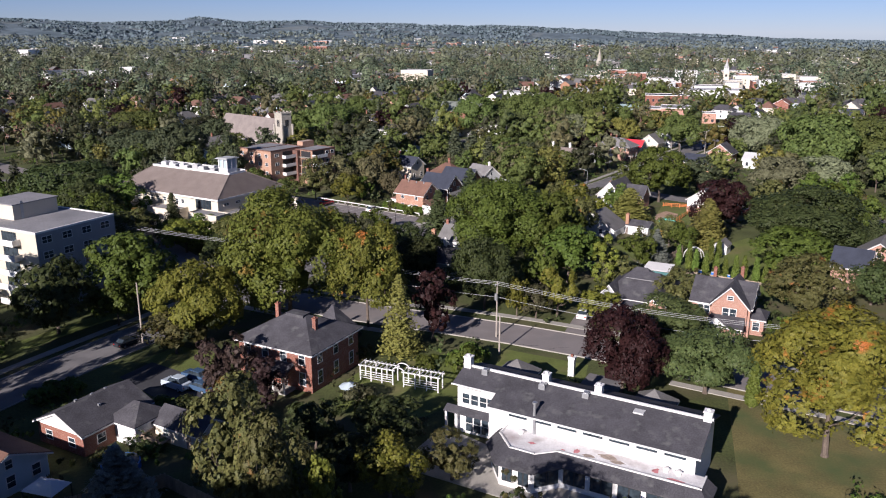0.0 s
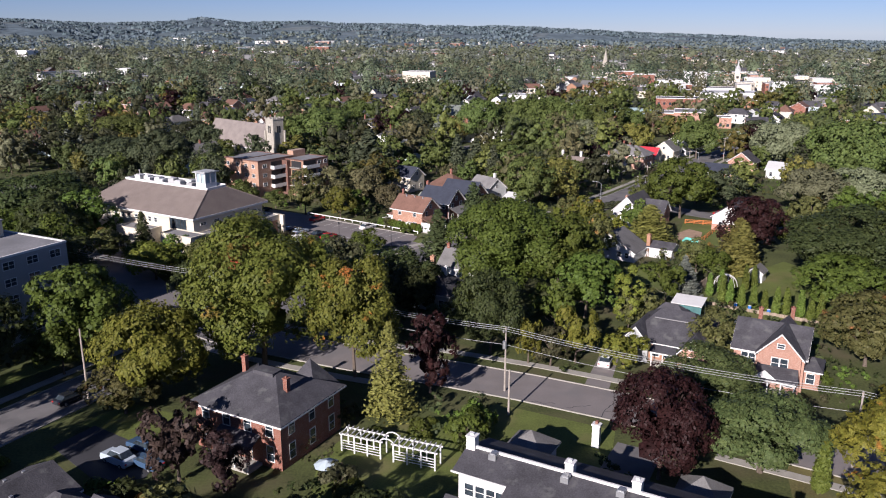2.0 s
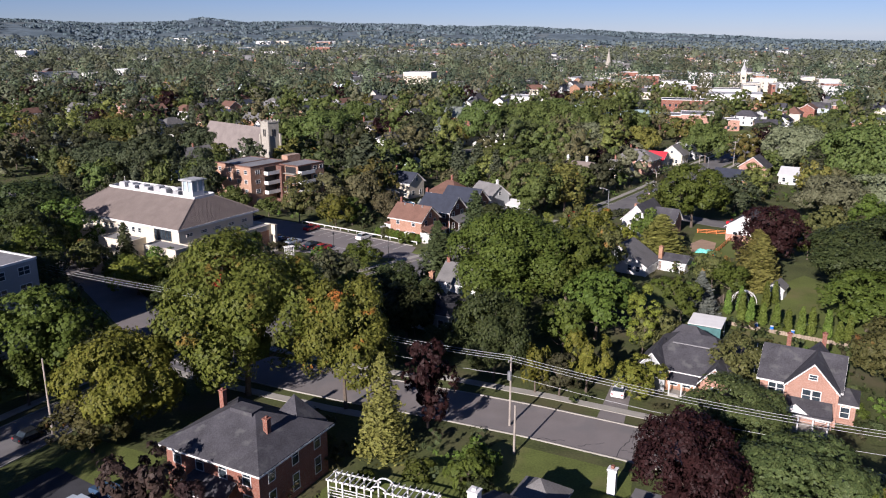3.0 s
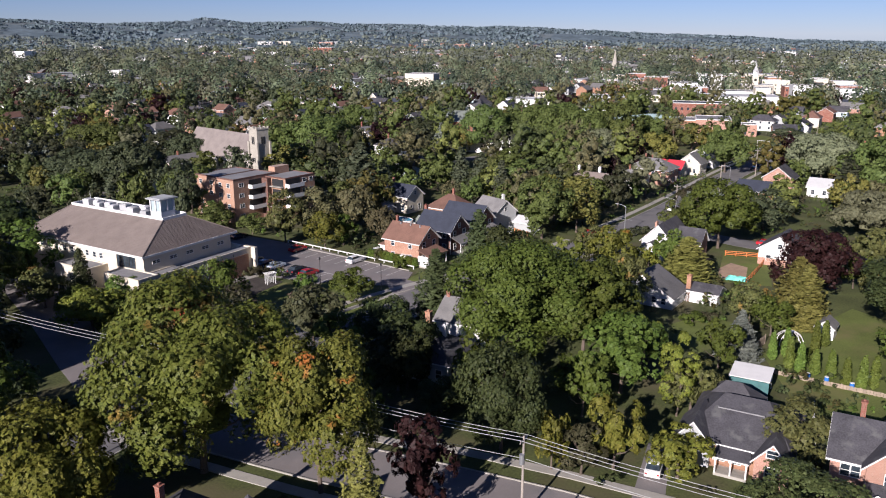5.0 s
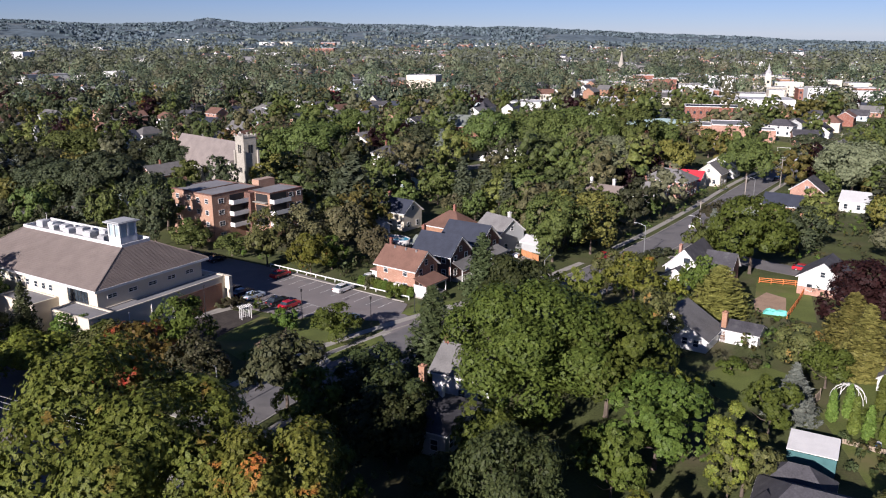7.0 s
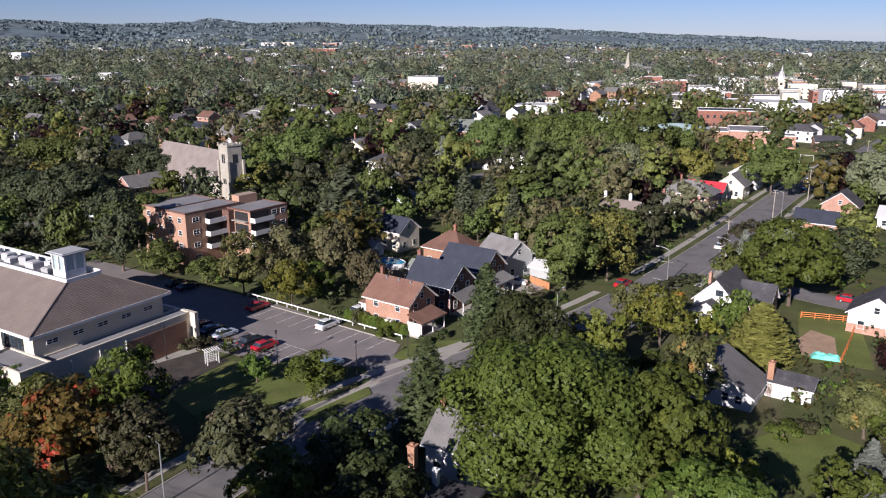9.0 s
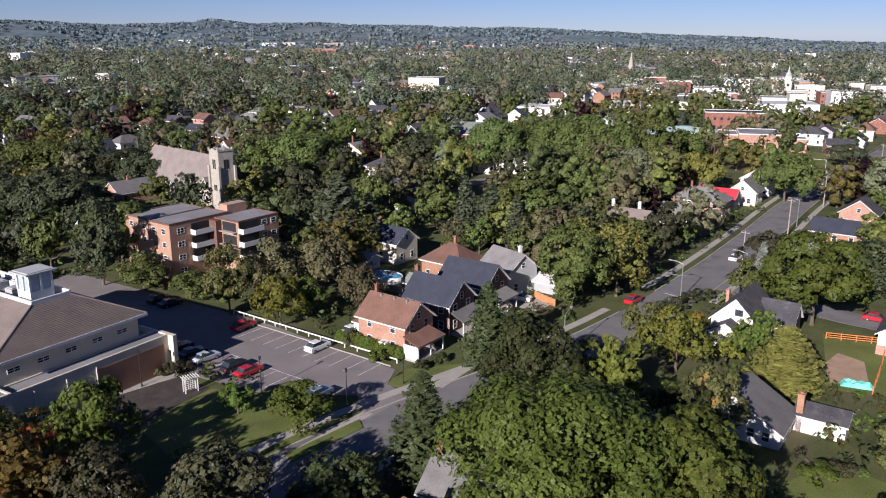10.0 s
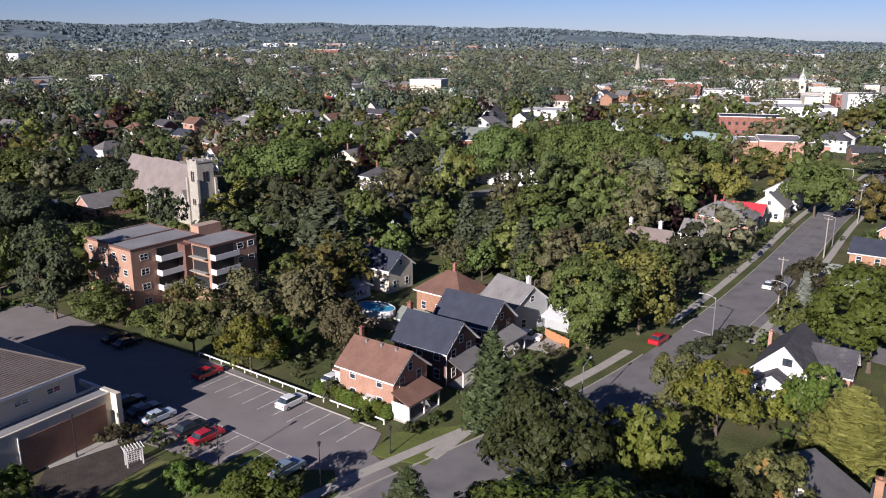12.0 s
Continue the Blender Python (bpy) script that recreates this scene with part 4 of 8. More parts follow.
patch("lawn", [(44, 148), (46, 168), (56, 178), (70, 190), (82, 165), (62, 143)], 0.02, LAWN, "sunny garden lawn among cedars", "lawn")
patch("lawn", [(36, 168), (31, 178), (42, 186), (49, 178)], 0.02, LAWN, "half shaded back garden lawn", "lawn")
patch("lawn", [(-75, 104), (-66, 122), (-57.5, 137), (-60.5, 139), (-79, 108)], 0.02, LAWN, "grass verge along the street", "lawn")
patch("lawn", [(-50, 111), (-46, 117), (-36, 113), (-40, 106)], 0.02, LAWN, "front lawn of the brick house", "lawn")
patch("lawn", [(50, 206), (58, 228), (67, 224), (60, 203)], 0.02, LAWN, "fenced yard lawn", "lawn")
patch("bare_soil", [(51.0, 208.0), (53.0, 215), (57, 219.5), (59.5, 216), (56.5, 208)], 0.05, DIRT, "patch of bare brown soil in a yard", "soil")
patch("lawn", [(-104, 330), (-80, 316), (-66, 322), (-76, 338)], 0.02, LAWN, "church lawn", "lawn")
patch("lawn", [(118, 400), (104, 432), (140, 452), (160, 420)], 0.02, LAWN, "school playing lawn", "lawn")
for x, y, r in ((-33, 193, 9), (-8, 102, 8), (-12, 97, 3), (10, 110, 9), (37, 85, 10), (36, 98, 6), (56, 165, 9), (62, 176, 9), (68, 180, 7), (40, 176, 6), (55, 213, 8), (62, 220, 5), (-44, 111, 5), (-86, 326, 9), (130, 430, 22), (-6, 208, 6)):
    keep(x, y, r)
patch("driveway", [(-50.5, 105.0), (-47.8, 110.5), (-36, 103.5), (-36.5, 98.5), (-41, 97)], 0.03, NEW_ASPHALT, "dark asphalt drive with parked cars", "driveway")
patch("driveway", [(16.8, 124.5), (22, 139), (24.6, 138), (20.2, 123.4)], 0.03, LOT_ASPHALT, "pale asphalt drive", "driveway")
patch("driveway", [(3.2, 241.5), (8.2, 247.0), (13.2, 240.5), (10.4, 236.8)], 0.03, CONCRETE, "pale concrete drive", "driveway")
patch("driveway", [(50, 84), (58, 98), (62, 96), (53, 78)], 0.03, ASPHALT, "narrow asphalt drive", "driveway")
patch("footpath", [(-6.8, 204.5), (-5.2, 203.5), (2.0, 215.5), (0.4, 216.5)], 0.06, CONCRETE, "concrete footpath to a house", "path")
patch("footpath", [(-24.5, 182.0), (-23.3, 180.9), (-14.0, 195.0), (-15.4, 195.8)], 0.06, CONCRETE, "concrete footpath beside the car park", "path")
keep_line([(-46, 105), (-38, 100)], 4)
keep_line([(19, 127), (23, 138)], 3)

patch("mulch_bed", [(-50.6, 199.2), (-44.6, 204.8), (-38.5, 201.9), (-44.2, 188.3), (-47.6, 186.0)], 0.06, mat("dark_mulch", (0.05, 0.042, 0.036), 0.95, 0.25, 0.6, 6.0, bump=0.4), "dark mulched garden bed beside the hall", "garden bed")
patch("footpath", [(-51.8, 200.9), (-45.7, 207.3), (-43.9, 205.8), (-50.2, 199.0)], 0.07, CONCRETE, "pale concrete path along the hall wall", "path")
# parking bays: two rows of painted lines square to the fence
FENCE_A, FENCE_B = Vector((-12.6, 211.9)), Vector((-43.1, 231.8))
ALONG = (FENCE_B - FENCE_A).normalized()
ACROSS = Vector((-ALONG.y, ALONG.x))
FENCE_ROT = math.degrees(math.atan2(ALONG.y, ALONG.x))


def painted_line(p, length, rot, wide=0.12):
    ob = boxes_part("painted_line", LINE_WHITE, None, (-length / 2, length / 2, -wide / 2, wide / 2, 0.0, 0.004))
    ob.matrix_basis = pose(p.x, p.y, 0.046, 0, 0, rot)
    tagged(ob, "worn white painted bay line", "road marking", "parking bay lines", "structure")


for k in range(11):
    painted_line(FENCE_A + ALONG * (1.8 + 2.95 * k) + ACROSS * 4.4, 5.2, FENCE_ROT + 90)
for k in range(7):
    painted_line(FENCE_A + ALONG * (4.0 + 2.95 * k) + ACROSS * 15.4, 5.0, FENCE_ROT + 90)
painted_line(FENCE_A + ALONG * 13 + ACROSS * 12.8, 20.6, FENCE_ROT)
strip("kerb", [tuple(FENCE_A + ACROSS * 1.5), tuple(FENCE_B + ACROSS * 1.5)], 0.1, -0.1, 0.17, CONCRETE, "pale kerb along the car park edge", "kerb")
for a, b, w in (((36.1, 248.4), (39.2, 245.5), 0.3), ((40.2, 261.2), (43.2, 260.1), 0.3), ((-49.0, 144.2), (-45.5, 145.4), 0.4)):
    a, b = Vector(a), Vector(b)
    painted_line((a + b) / 2 + Vector((0, 0)), (b - a).length, math.degrees(math.atan2(b.y - a.y, b.x - a.x)), w)
for ob in bpy.data.objects:
    if ob.name.startswith("painted_line"):
        ob.location.z = 0.05


def rail_fence(x0, y0, x1, y1, posts=15):
    a, b = Vector((x0, y0)), Vector((x1, y1))
    e = thing("rail_fence", x0, y0, math.degrees(math.atan2(y1 - y0, x1 - x0)), label="low white rail fence along the car park", category="fence")
    L = (b - a).length
    for i in range(posts):
        u = L * i / (posts - 1)
        boxes_part("post", WHITE, e, (u - 0.08, u + 0.08, -0.08, 0.08, -0.2, 0.75))
    boxes_part("rail", WHITE, e, (0, L, -0.11, -0.04, 0.5, 0.72))


rail_fence(-12.6, 211.9, -44.5, 232.7)


def board_fence(points, h, material, label):
    e = thing("board_fence", *points[0], label=label, category="fence")
    o = Vector(points[0])
    for p, q in zip(points, points[1:]):
        p, q = Vector(p) - o, Vector(q) - o
        rot = math.atan2((q - p).y, (q - p).x)
        L = (q - p).length
        n = max(2, int(L / 0.42))
        bm = bmesh.new()
        box(bm, 0, L / n * 0.92, -0.02, 0.02, 0.05, h)
        me = bpy.data.meshes.new("board")
        bm.to_mesh(me)
        bm.free()
        me.materials.append(material)
        for i in range(n):
            ob = part("board", me, None, e)
            ob.matrix_basis = pose(p.x + math.cos(rot) * L * i / n, p.y + math.sin(rot) * L * i / n, 0.02 * (i % 3), 0, 0, math.degrees(rot))
        for i in range(int(L / 2.4) + 1):
            ob = boxes_part("post", material, e, (-0.06, 0.06, -0.06, 0.06, -0.2, h + 0.12))
            ob.matrix_basis = pose(p.x + math.cos(rot) * min(L, 2.4 * i), p.y + math.sin(rot) * min(L, 2.4 * i), 0, 0, 0, math.degrees(rot))


ORANGE_NET = mat("orange_netting", (0.6, 0.2, 0.06), 0.8, 0.1)
GREEN_TARP = mat("turquoise_tarpaulin", (0.15, 0.5, 0.42), 0.5, 0.15, 0.8, 3.0)


def open_fence(points, h, rails, material, label):
    """Posts with thin rails between them."""
    e = thing("rail_fence", *points[0], label=label, category="fence")
    o = Vector(points[0])
    for p, q in zip(points, points[1:]):
        p, q = Vector(p) - o, Vector(q) - o
        for k in range(rails):
            z = h * (k + 1) / rails
            bm = bmesh.new()
            tube(bm, (p.x, p.y, z), (q.x, q.y, z), 0.07, 0.07, 4)
            part("rail", bm, material, e)
        n = max(1, int((q - p).length / 2.2))
        for i in range(n + 1):
            r = p.lerp(q, i / n)
            boxes_part("post", material, e, (r.x - 0.06, r.x + 0.06, r.y - 0.06, r.y + 0.06, -0.2, h + 0.1))


open_fence([(57.6, 225.6), (66.4, 223.3), (60.5, 213), (55.4, 204.6)], 1.1, 3, ORANGE_NET, "bright orange rail fence round a yard")
hydrant = thing("fire_hydrant", -57.4, 101.7, -27, label="small yellow fire hydrant on the grass verge", category="hydrant")
bm = bmesh.new()
tube(bm, (0, 0, -0.1), (0, 0, 0.6), 0.16, 0.14, 8)
part("barrel", bm, mat("yellow_enamel", (0.6, 0.4, 0.05), 0.5, 0.08), hydrant)
bm = bmesh.new()
tube(bm, (0, 0, 0.6), (0, 0, 0.82), 0.18, 0.05, 8)
part("cap", bm, mat("yellow_cap_enamel", (0.62, 0.43, 0.06), 0.5, 0.08), hydrant)
bm = bmesh.new()
tube(bm, (-0.28, 0, 0.42), (0.28, 0, 0.42), 0.07, 0.07, 6)
part("nozzle", bm, STEEL, hydrant)
board_fence([(45.0, 160.3), (48.6, 158.0), (62, 150.0)], 0.7, WOOD, "low weathered board edging in the garden")
board_fence([(45.9, 148.5), (41.2, 136.6), (39.0, 131)], 1.3, WHITE, "white picket fence beside the brick house")
board_fence([(43.5, 166.5), (48.0, 172.5)], 1.6, WOOD, "grey weathered board fence")
board_fence([(10.5, 244), (14.0, 239.2)], 1.5, mat("orange_stained_wood", (0.42, 0.2, 0.09), 0.8, 0.12), "orange stained board fence by a drive")
board_fence([(-23.5, 250.5), (-14.5, 244.5), (-11.5, 250)], 1.5, WOOD, "pale wooden board fence round the pool")
board_fence([(-48, 68), (-33, 76.5), (-26, 72)], 1.7, WOOD, "weathered board fence behind the bungalow")

# ---- villa ----
villa = thing("villa", 0.6, 93.2, -27.6, label="long white two-storey villa with charcoal roof and glazed front extension", category="house")
keep_line([(4, 88), (27, 76)], 9)
bm = bmesh.new()
box(bm, 5.6, 29.8, -5.3, 4.6, -0.2, 6.1)
box(bm, 0.1, 5.6, -3.0, 4.6, -0.2, 6.1)
part("wall", bm, WHITE, villa, "white painted walls")
bm = bmesh.new()
slab(bm, [(5.6, -5.9, 6.0), (30.3, -5.9, 6.0), (30.3, 0, 7.75), (5.6, 0, 7.75)], 0.16)
slab(bm, [(-0.5, -3.3, 6.6), (5.6, -3.3, 6.6), (5.6, 0, 7.75), (-0.5, 0, 7.75)], 0.16)
slab(bm, [(30.3, 5.2, 6.1), (-0.5, 5.2, 6.1), (-0.5, 0, 7.75), (30.3, 0, 7.75)], 0.16)
part("roof", bm, ROOF_DARK, villa, "charcoal shingle roof with a long low slope")
boxes_part("ridge_flashing", WHITE, villa, (-0.6, 30.4, -0.13, 0.13, 7.72, 7.98))
boxes_part("gutter", WHITE, villa, (5.5, 30.4, -6.0, -5.85, 5.8, 5.98), (-0.6, 5.5, -3.42, -3.28, 6.42, 6.58))
for cx, cy, w, z1 in ((0.1, 0.0, 0.95, 9.0), (10.6, 0.35, 0.85, 8.8), (17.2, 0.35, 0.85, 8.8), (29.8, 0.0, 0.9, 8.7)):
    chimney(villa, cx, cy, 7.2, z1, w, w, WHITE)
for cx, cy in ((2.8, -0.6), (10.6, -0.9), (16.0, -0.7)):
    bm = bmesh.new()
    box(bm, cx - 0.4, cx + 0.4, cy - 0.4, cy + 0.4, 7.2, 8.0)
    box(bm, cx - 0.3, cx + 0.3, cy - 0.3, cy + 0.3, 8.0, 8.15)
    part("roof_vent", bm, STEEL, villa, "white metal roof vent box")
bm = bmesh.new()
tube(bm, (11.5, -5.5, 3.7), (11.5, -5.5, 7.6), 0.17, 0.17, 10)
tube(bm, (11.5, -5.5, 7.6), (11.5, -5.5, 7.8), 0.28, 0.28, 10)
part("flue_pipe", bm, STEEL, villa, "grey steel flue pipe")
boxes_part("skylight", PALE_ROOF, villa, (21.9, 23.1, -1.8, -0.8, 7.35, 7.55))
# upper windows of the wing and glazed doors
for u in (1.3, 2.5, 3.7, 4.7):
    window(villa, "S", u, 4.1, 0.95, 1.3, 0, 6.0, WHITE)
for u in (1.8, 2.9, 4.0):
    window(villa, "S", u, 0.35, 0.95, 2.2, 0, 6.0, WHITE)
bm = bmesh.new()
slab(bm, [(-1.4, -4.0, 3.0), (5.6, -4.0, 3.0), (5.6, -3.0, 3.5), (-1.4, -3.0, 3.5)], 0.14)
part("canopy_roof", bm, ROOF_DARK, villa)
for u in (-1.1, 0.3, 5.2):
    boxes_part("column", WHITE, villa, (u - 0.14, u + 0.14, -3.9, -3.62, -0.1, 2.9))
# clerestory strip of the upper wall
for k in range(7):
    boxes_part("clerestory_window", GLASS, villa, (8.2 + 3.05 * k, 10.5 + 3.05 * k, -5.36, -5.3, 5.15, 5.5))
# one-storey extension: flat stained membrane roof, sloped skirt and bay
inner = [(8.0, -5.3), (8.0, -7.3), (10.4, -9.8), (13.4, -9.8), (15.4, -8.0), (31.0, -8.0), (31.0, -5.3)]
outer = [(6.8, -5.3), (6.8, -8.6), (9.7, -12.4), (14.2, -12.4), (16.6, -9.6), (32.2, -9.6), (32.2, -5.3)]
bm = bmesh.new()
slab(bm, [(x, y, 3.75) for x, y in inner], 0.1)
part("flat_roof", bm, MEMBRANE, villa, "white flat membrane roof with grey stains")
RED_STAIN = mat("faded_red_stain", (0.42, 0.16, 0.17), 0.8, 0.2, 1.2, 6.0)
BROWN_STAIN = mat("brown_standing_dirt", (0.27, 0.22, 0.18), 0.7, 0.25, 0.8, 5.0)
rr = random.Random(14)
for u, v, ru, rv, stain in ((12.2, -7.6, 0.55, 0.3, RED_STAIN), (17.2, -6.9, 0.35, 0.7, RED_STAIN), (15.8, -7.3, 0.3, 0.18, RED_STAIN), (26.0, -6.6, 0.45, 0.55, RED_STAIN), (28.2, -7.5, 1.2, 0.28, RED_STAIN), (20.6, -6.3, 1.1, 0.55, BROWN_STAIN), (22.0, -6.9, 0.9, 0.4, BROWN_STAIN), (18.7, -7.2, 0.7, 0.4, BROWN_STAIN)):
    bm = bmesh.new()
    ring = [(u + ru * math.cos(a * 0.449) * rr.uniform(0.55, 1.15), v + rv * math.sin(a * 0.449) * rr.uniform(0.55, 1.15)) for a in range(14)]
    bm.faces.new([bm.verts.new((x, y, 3.756)) for x, y in ring])
    part("stain", bm, stain, villa, "dirt stain on the flat roof")
for u in (27.0, 28.3, 10.2):
    bm = bmesh.new()
    tube(bm, (u, -6.2, 3.7), (u, -6.2, 4.1), 0.3, 0.3, 10)
    tube(bm, (u, -6.2, 4.1), (u, -6.2, 4.25), 0.42, 0.2, 10)
    part("roof_vent", bm, WHITE, villa, "white round roof vent")
bm = bmesh.new()
top = [bm.verts.new((x, y, 3.82)) for x, y in inner]
low = [bm.verts.new((x, y, 2.9)) for x, y in outer]
low2 = [bm.verts.new((x, y, 2.75)) for x, y in outer]
for i in range(6):
    bm.faces.new((top[i], low[i], low[i + 1], top[i + 1]))
    bm.faces.new((low[i], low2[i], low2[i + 1], low[i + 1]))
part("skirt_roof", bm, ROOF_DARK, villa, "charcoal sloped skirt round the flat roof")
for (xa, ya), (xb, yb) in zip(inner, inner[1:]):
    L = math.hypot(xb - xa, yb - ya)
    ob = boxes_part("parapet", WHITE, villa, (-0.08, L + 0.08, -0.09, 0.09, 3.7, 3.92))
    ob.matrix_basis = pose(xa, ya, 0, 0, 0, math.degrees(math.atan2(yb - ya, xb - xa)))
bm = bmesh.new()
base = [(7.4, -5.3), (7.4, -8.3), (10.0, -11.7), (13.9, -11.7), (16.3, -9.0), (31.6, -9.0), (31.6, -5.3)]
v0 = [bm.verts.new((x, y, -0.2)) for x, y in base]
v1 = [bm.verts.new((x, y, 2.85)) for x, y in base]
for i in range(6):
    bm.faces.new((v0[i], v0[i + 1], v1[i + 1], v1[i]))
bm.faces.new((v0[6], v0[0], v1[0], v1[6]))
bm.faces.new(v1)
part("extension_wall", bm, WHITE, villa)
for (xa, ya), (xb, yb), n in ((base[1], base[2], 1), (base[2], base[3], 2), (base[3], base[4], 1), (base[4], base[5], 5)):
    L = math.hypot(xb - xa, yb - ya)
    hld = new("glazing")
    hld.parent = villa
    hld.matrix_basis = pose(xa, ya, 0, 0, 0, math.degrees(math.atan2(yb - ya, xb - xa)))
    for i in range(n):
        u = L * (i + 0.5) / n
        w = L / n - (0.7 if n < 5 else 0.55)
        fm = boxes_part("window", BLACK, villa, (u - w / 2, u + w / 2, -0.05, 0.02, 0.7, 2.45))
        fm.matrix_basis = hld.matrix_basis.copy()
        for k in (-1, 1):
            boxes_part("pane", GLASS, fm, (u + k * w / 4 - w / 4 + 0.08, u + k * w / 4 + w / 4 - 0.08, -0.07, -0.04, 0.8, 2.35))
    bpy.data.objects.remove(hld)


def hip_pavilion(x, y, rot, s, eave, apex, label):
    e = thing("pavilion", x, y, rot, label=label, category="pavilion")
    block(e, s, s, eave, apex, "hip", WHITE, ROOF_GREY, 0.4, ridge_len=0.05)
    keep(x, y, s * 0.7)


def villa_at(u, v):
    p = pose(0.6, 93.2, 0, 0, 0, -27.6) @ Vector((u, v, 0))
    return p.x, p.y


hip_pavilion(*villa_at(1.8, 11.5), -27.6, 4.6, 2.9, 4.6, "small pavilion with a grey pyramid roof behind the villa")
hip_pavilion(*villa_at(21.2, 11.2), -27.6, 4.6, 2.9, 4.6, "small pavilion with a grey pyramid roof behind the villa")
e = thing("garden_chimney", *villa_at(7.0, 19.6), -27.6, label="free-standing white painted chimney stack in the yard", category="chimney")
boxes_part("shaft", WHITE, e, (-0.45, 0.45, -0.36, 0.36, -0.2, 2.9), (-0.55, 0.55, -0.46, 0.46, 2.9, 3.15))
boxes_part("chimney_pot", BRICK_RED, e, (-0.18, 0.18, -0.18, 0.18, 3.15, 3.5))
patch("yard", [villa_at(9, 8), villa_at(9, 22), villa_at(14.5, 22), villa_at(15, 8)], 0.03, ASPHALT, "dark asphalt yard behind the villa", "yard")
patch("terrace", [villa_at(-2, -14), villa_at(-2, -2.9), villa_at(7, -5), villa_at(33, -9.0), villa_at(33, -14)], 0.06, CONCRETE, "pale stone terrace in front of the villa", "terrace")

# ---- red brick house with hip roof ----
rh = house(-24.4, 108.5, -26, 13.0, 11.6, 6.2, 9.0, "hip", BRICK_RED, ROOF_DARK, "two-storey red brick house with charcoal hip roof and tall chimneys", ridge_len=2.5, chimneys=((-5.9, 2.6, 5.5, 8.7, 0.6, 0.6), (3.9, -1.2, 7.0, 9.2, 0.6, 0.6)), over=0.6, win=(1.0, 1.9), storey=3.1, doors=(("S", 1.6),))
block(rh, 4.2, 4.2, 6.3, 9.3, "hip", BRICK_RED, ROOF_DARK, 0.5, ridge_len=0.1, x=3.0, y=4.6)
boxes_part("roof_hatch", ROOF_DARK, rh, (-1.5, 1.6, -0.9, 0.9, 8.6, 9.15))
porch(rh, 0.5, -7.0, 6.0, 2.4, 3.0, ROOF_DARK, 4)
patio = thing("patio_umbrella", -15.6, 98.6, label="folded pale patio umbrella on a pole", category="umbrella")
bm = bmesh.new()
for i in range(8):
    a, b = 2 * math.pi * i / 8, 2 * math.pi * (i + 1) / 8
    bm.faces.new([bm.verts.new(p) for p in ((0, 0, 2.7), (1.5 * math.cos(a), 1.5 * math.sin(a), 2.1), (1.5 * math.cos(b), 1.5 * math.sin(b), 2.1))])
part("canopy", bm, BLUE_SIDING, patio)
bm = bmesh.new()
tube(bm, (0, 0, -0.1), (0, 0, 2.7), 0.03, 0.03)
part("pole", bm, STEEL, patio)

# ---- white pergola ----
pg = thing("pergola", -15.0, 105.3, -20, label="long white timber pergola with an arch in the middle", category="pergola")
for u0, u1 in ((0.0, 5.2), (6.9, 12.2)):
    for v in (0.0, 1.7):
        n = 4
        for i in range(n):
            u = u0 + (u1 - u0) * i / (n - 1)
            boxes_part("post", WHITE, pg, (u - 0.08, u + 0.08, v - 0.08, v + 0.08, -0.2, 2.2))
        boxes_part("beam", WHITE, pg, (u0 - 0.3, u1 + 0.3, v - 0.05, v + 0.05, 2.2, 2.38))
        if v == 0.0:
            for z in (0.4, 0.75, 1.1, 1.45):
                boxes_part("slat", WHITE, pg, (u0, u1, v - 0.03, v + 0.03, z, z + 0.07))
    for i in range(9):
        u = u0 + (u1 - u0) * i / 8
        boxes_part("rafter", WHITE, pg, (u - 0.04, u + 0.04, -0.35, 2.05, 2.38, 2.5))
for v in (0.0, 1.7):
    bm = bmesh.new()
    rings = []
    for k in range(11):
        a = math.pi * k / 10
        rings.append([bm.verts.new((6.05 - (0.95 + o) * math.cos(a), v + s, 2.2 + (0.65 + o) * math.sin(a))) for o, s in ((-0.06, -0.06), (0.06, -0.06), (0.06, 0.06), (-0.06, 0.06))])
    for r, q in zip(rings, rings[1:]):
        for k in range(4):
            bm.faces.new((r[k], r[(k + 1) % 4], q[(k + 1) % 4], q[k]))
    bm.faces.new(rings[0])
    bm.faces.new(rings[-1][::-1])
    part("arch", bm, WHITE, pg)
keep(-9.5, 103.3, 6)

# ---- bungalow, its shed, and the corner house ----
bg = house(-46.4, 88.9, -27, 8.3, 10.0, 3.0, 4.9, "gable", BRICK_RED, ROOF_DARK, "red brick bungalow with white gable and charcoal roof", turned=True, storeys=1, spacing=3.4, win=(1.1, 1.1), gable_window=False, over=0.4)
boxes_part("gable_panel", WHITE, bg, (-4.1, 4.1, -5.06, -5.0, 2.7, 2.95))
bm = bmesh.new()
bm.faces.new([bm.verts.new(p) for p in ((-4.3, -5.05, 2.9), (4.3, -5.05, 2.9), (0, -5.05, 4.85))])
part("gable_board", bm, WHITE, bg, "white painted gable boarding")
block(bg, 4.4, 5.0, 3.0, 4.6, "hip", WHITE, ROOF_DARK, 0.35, x=5.6, y=2.0, ridge_len=1.0)
boxes_part("deck", WOOD, bg, (7.8, 10.6, 0.2, 3.6, 0.5, 0.65), (7.8, 7.9, 0.2, 3.6, 0.65, 1.5), (7.8, 10.6, 0.2, 0.28, 0.65, 1.5))
for x, y in ((-1.6, 1.0), (-1.8, -1.2), (-1.5, 3.0), (1.7, -0.5)):
    boxes_part("roof_vent", STEEL, bg, (x - 0.16, x + 0.16, y - 0.16, y + 0.16, 4.0, 4.5))
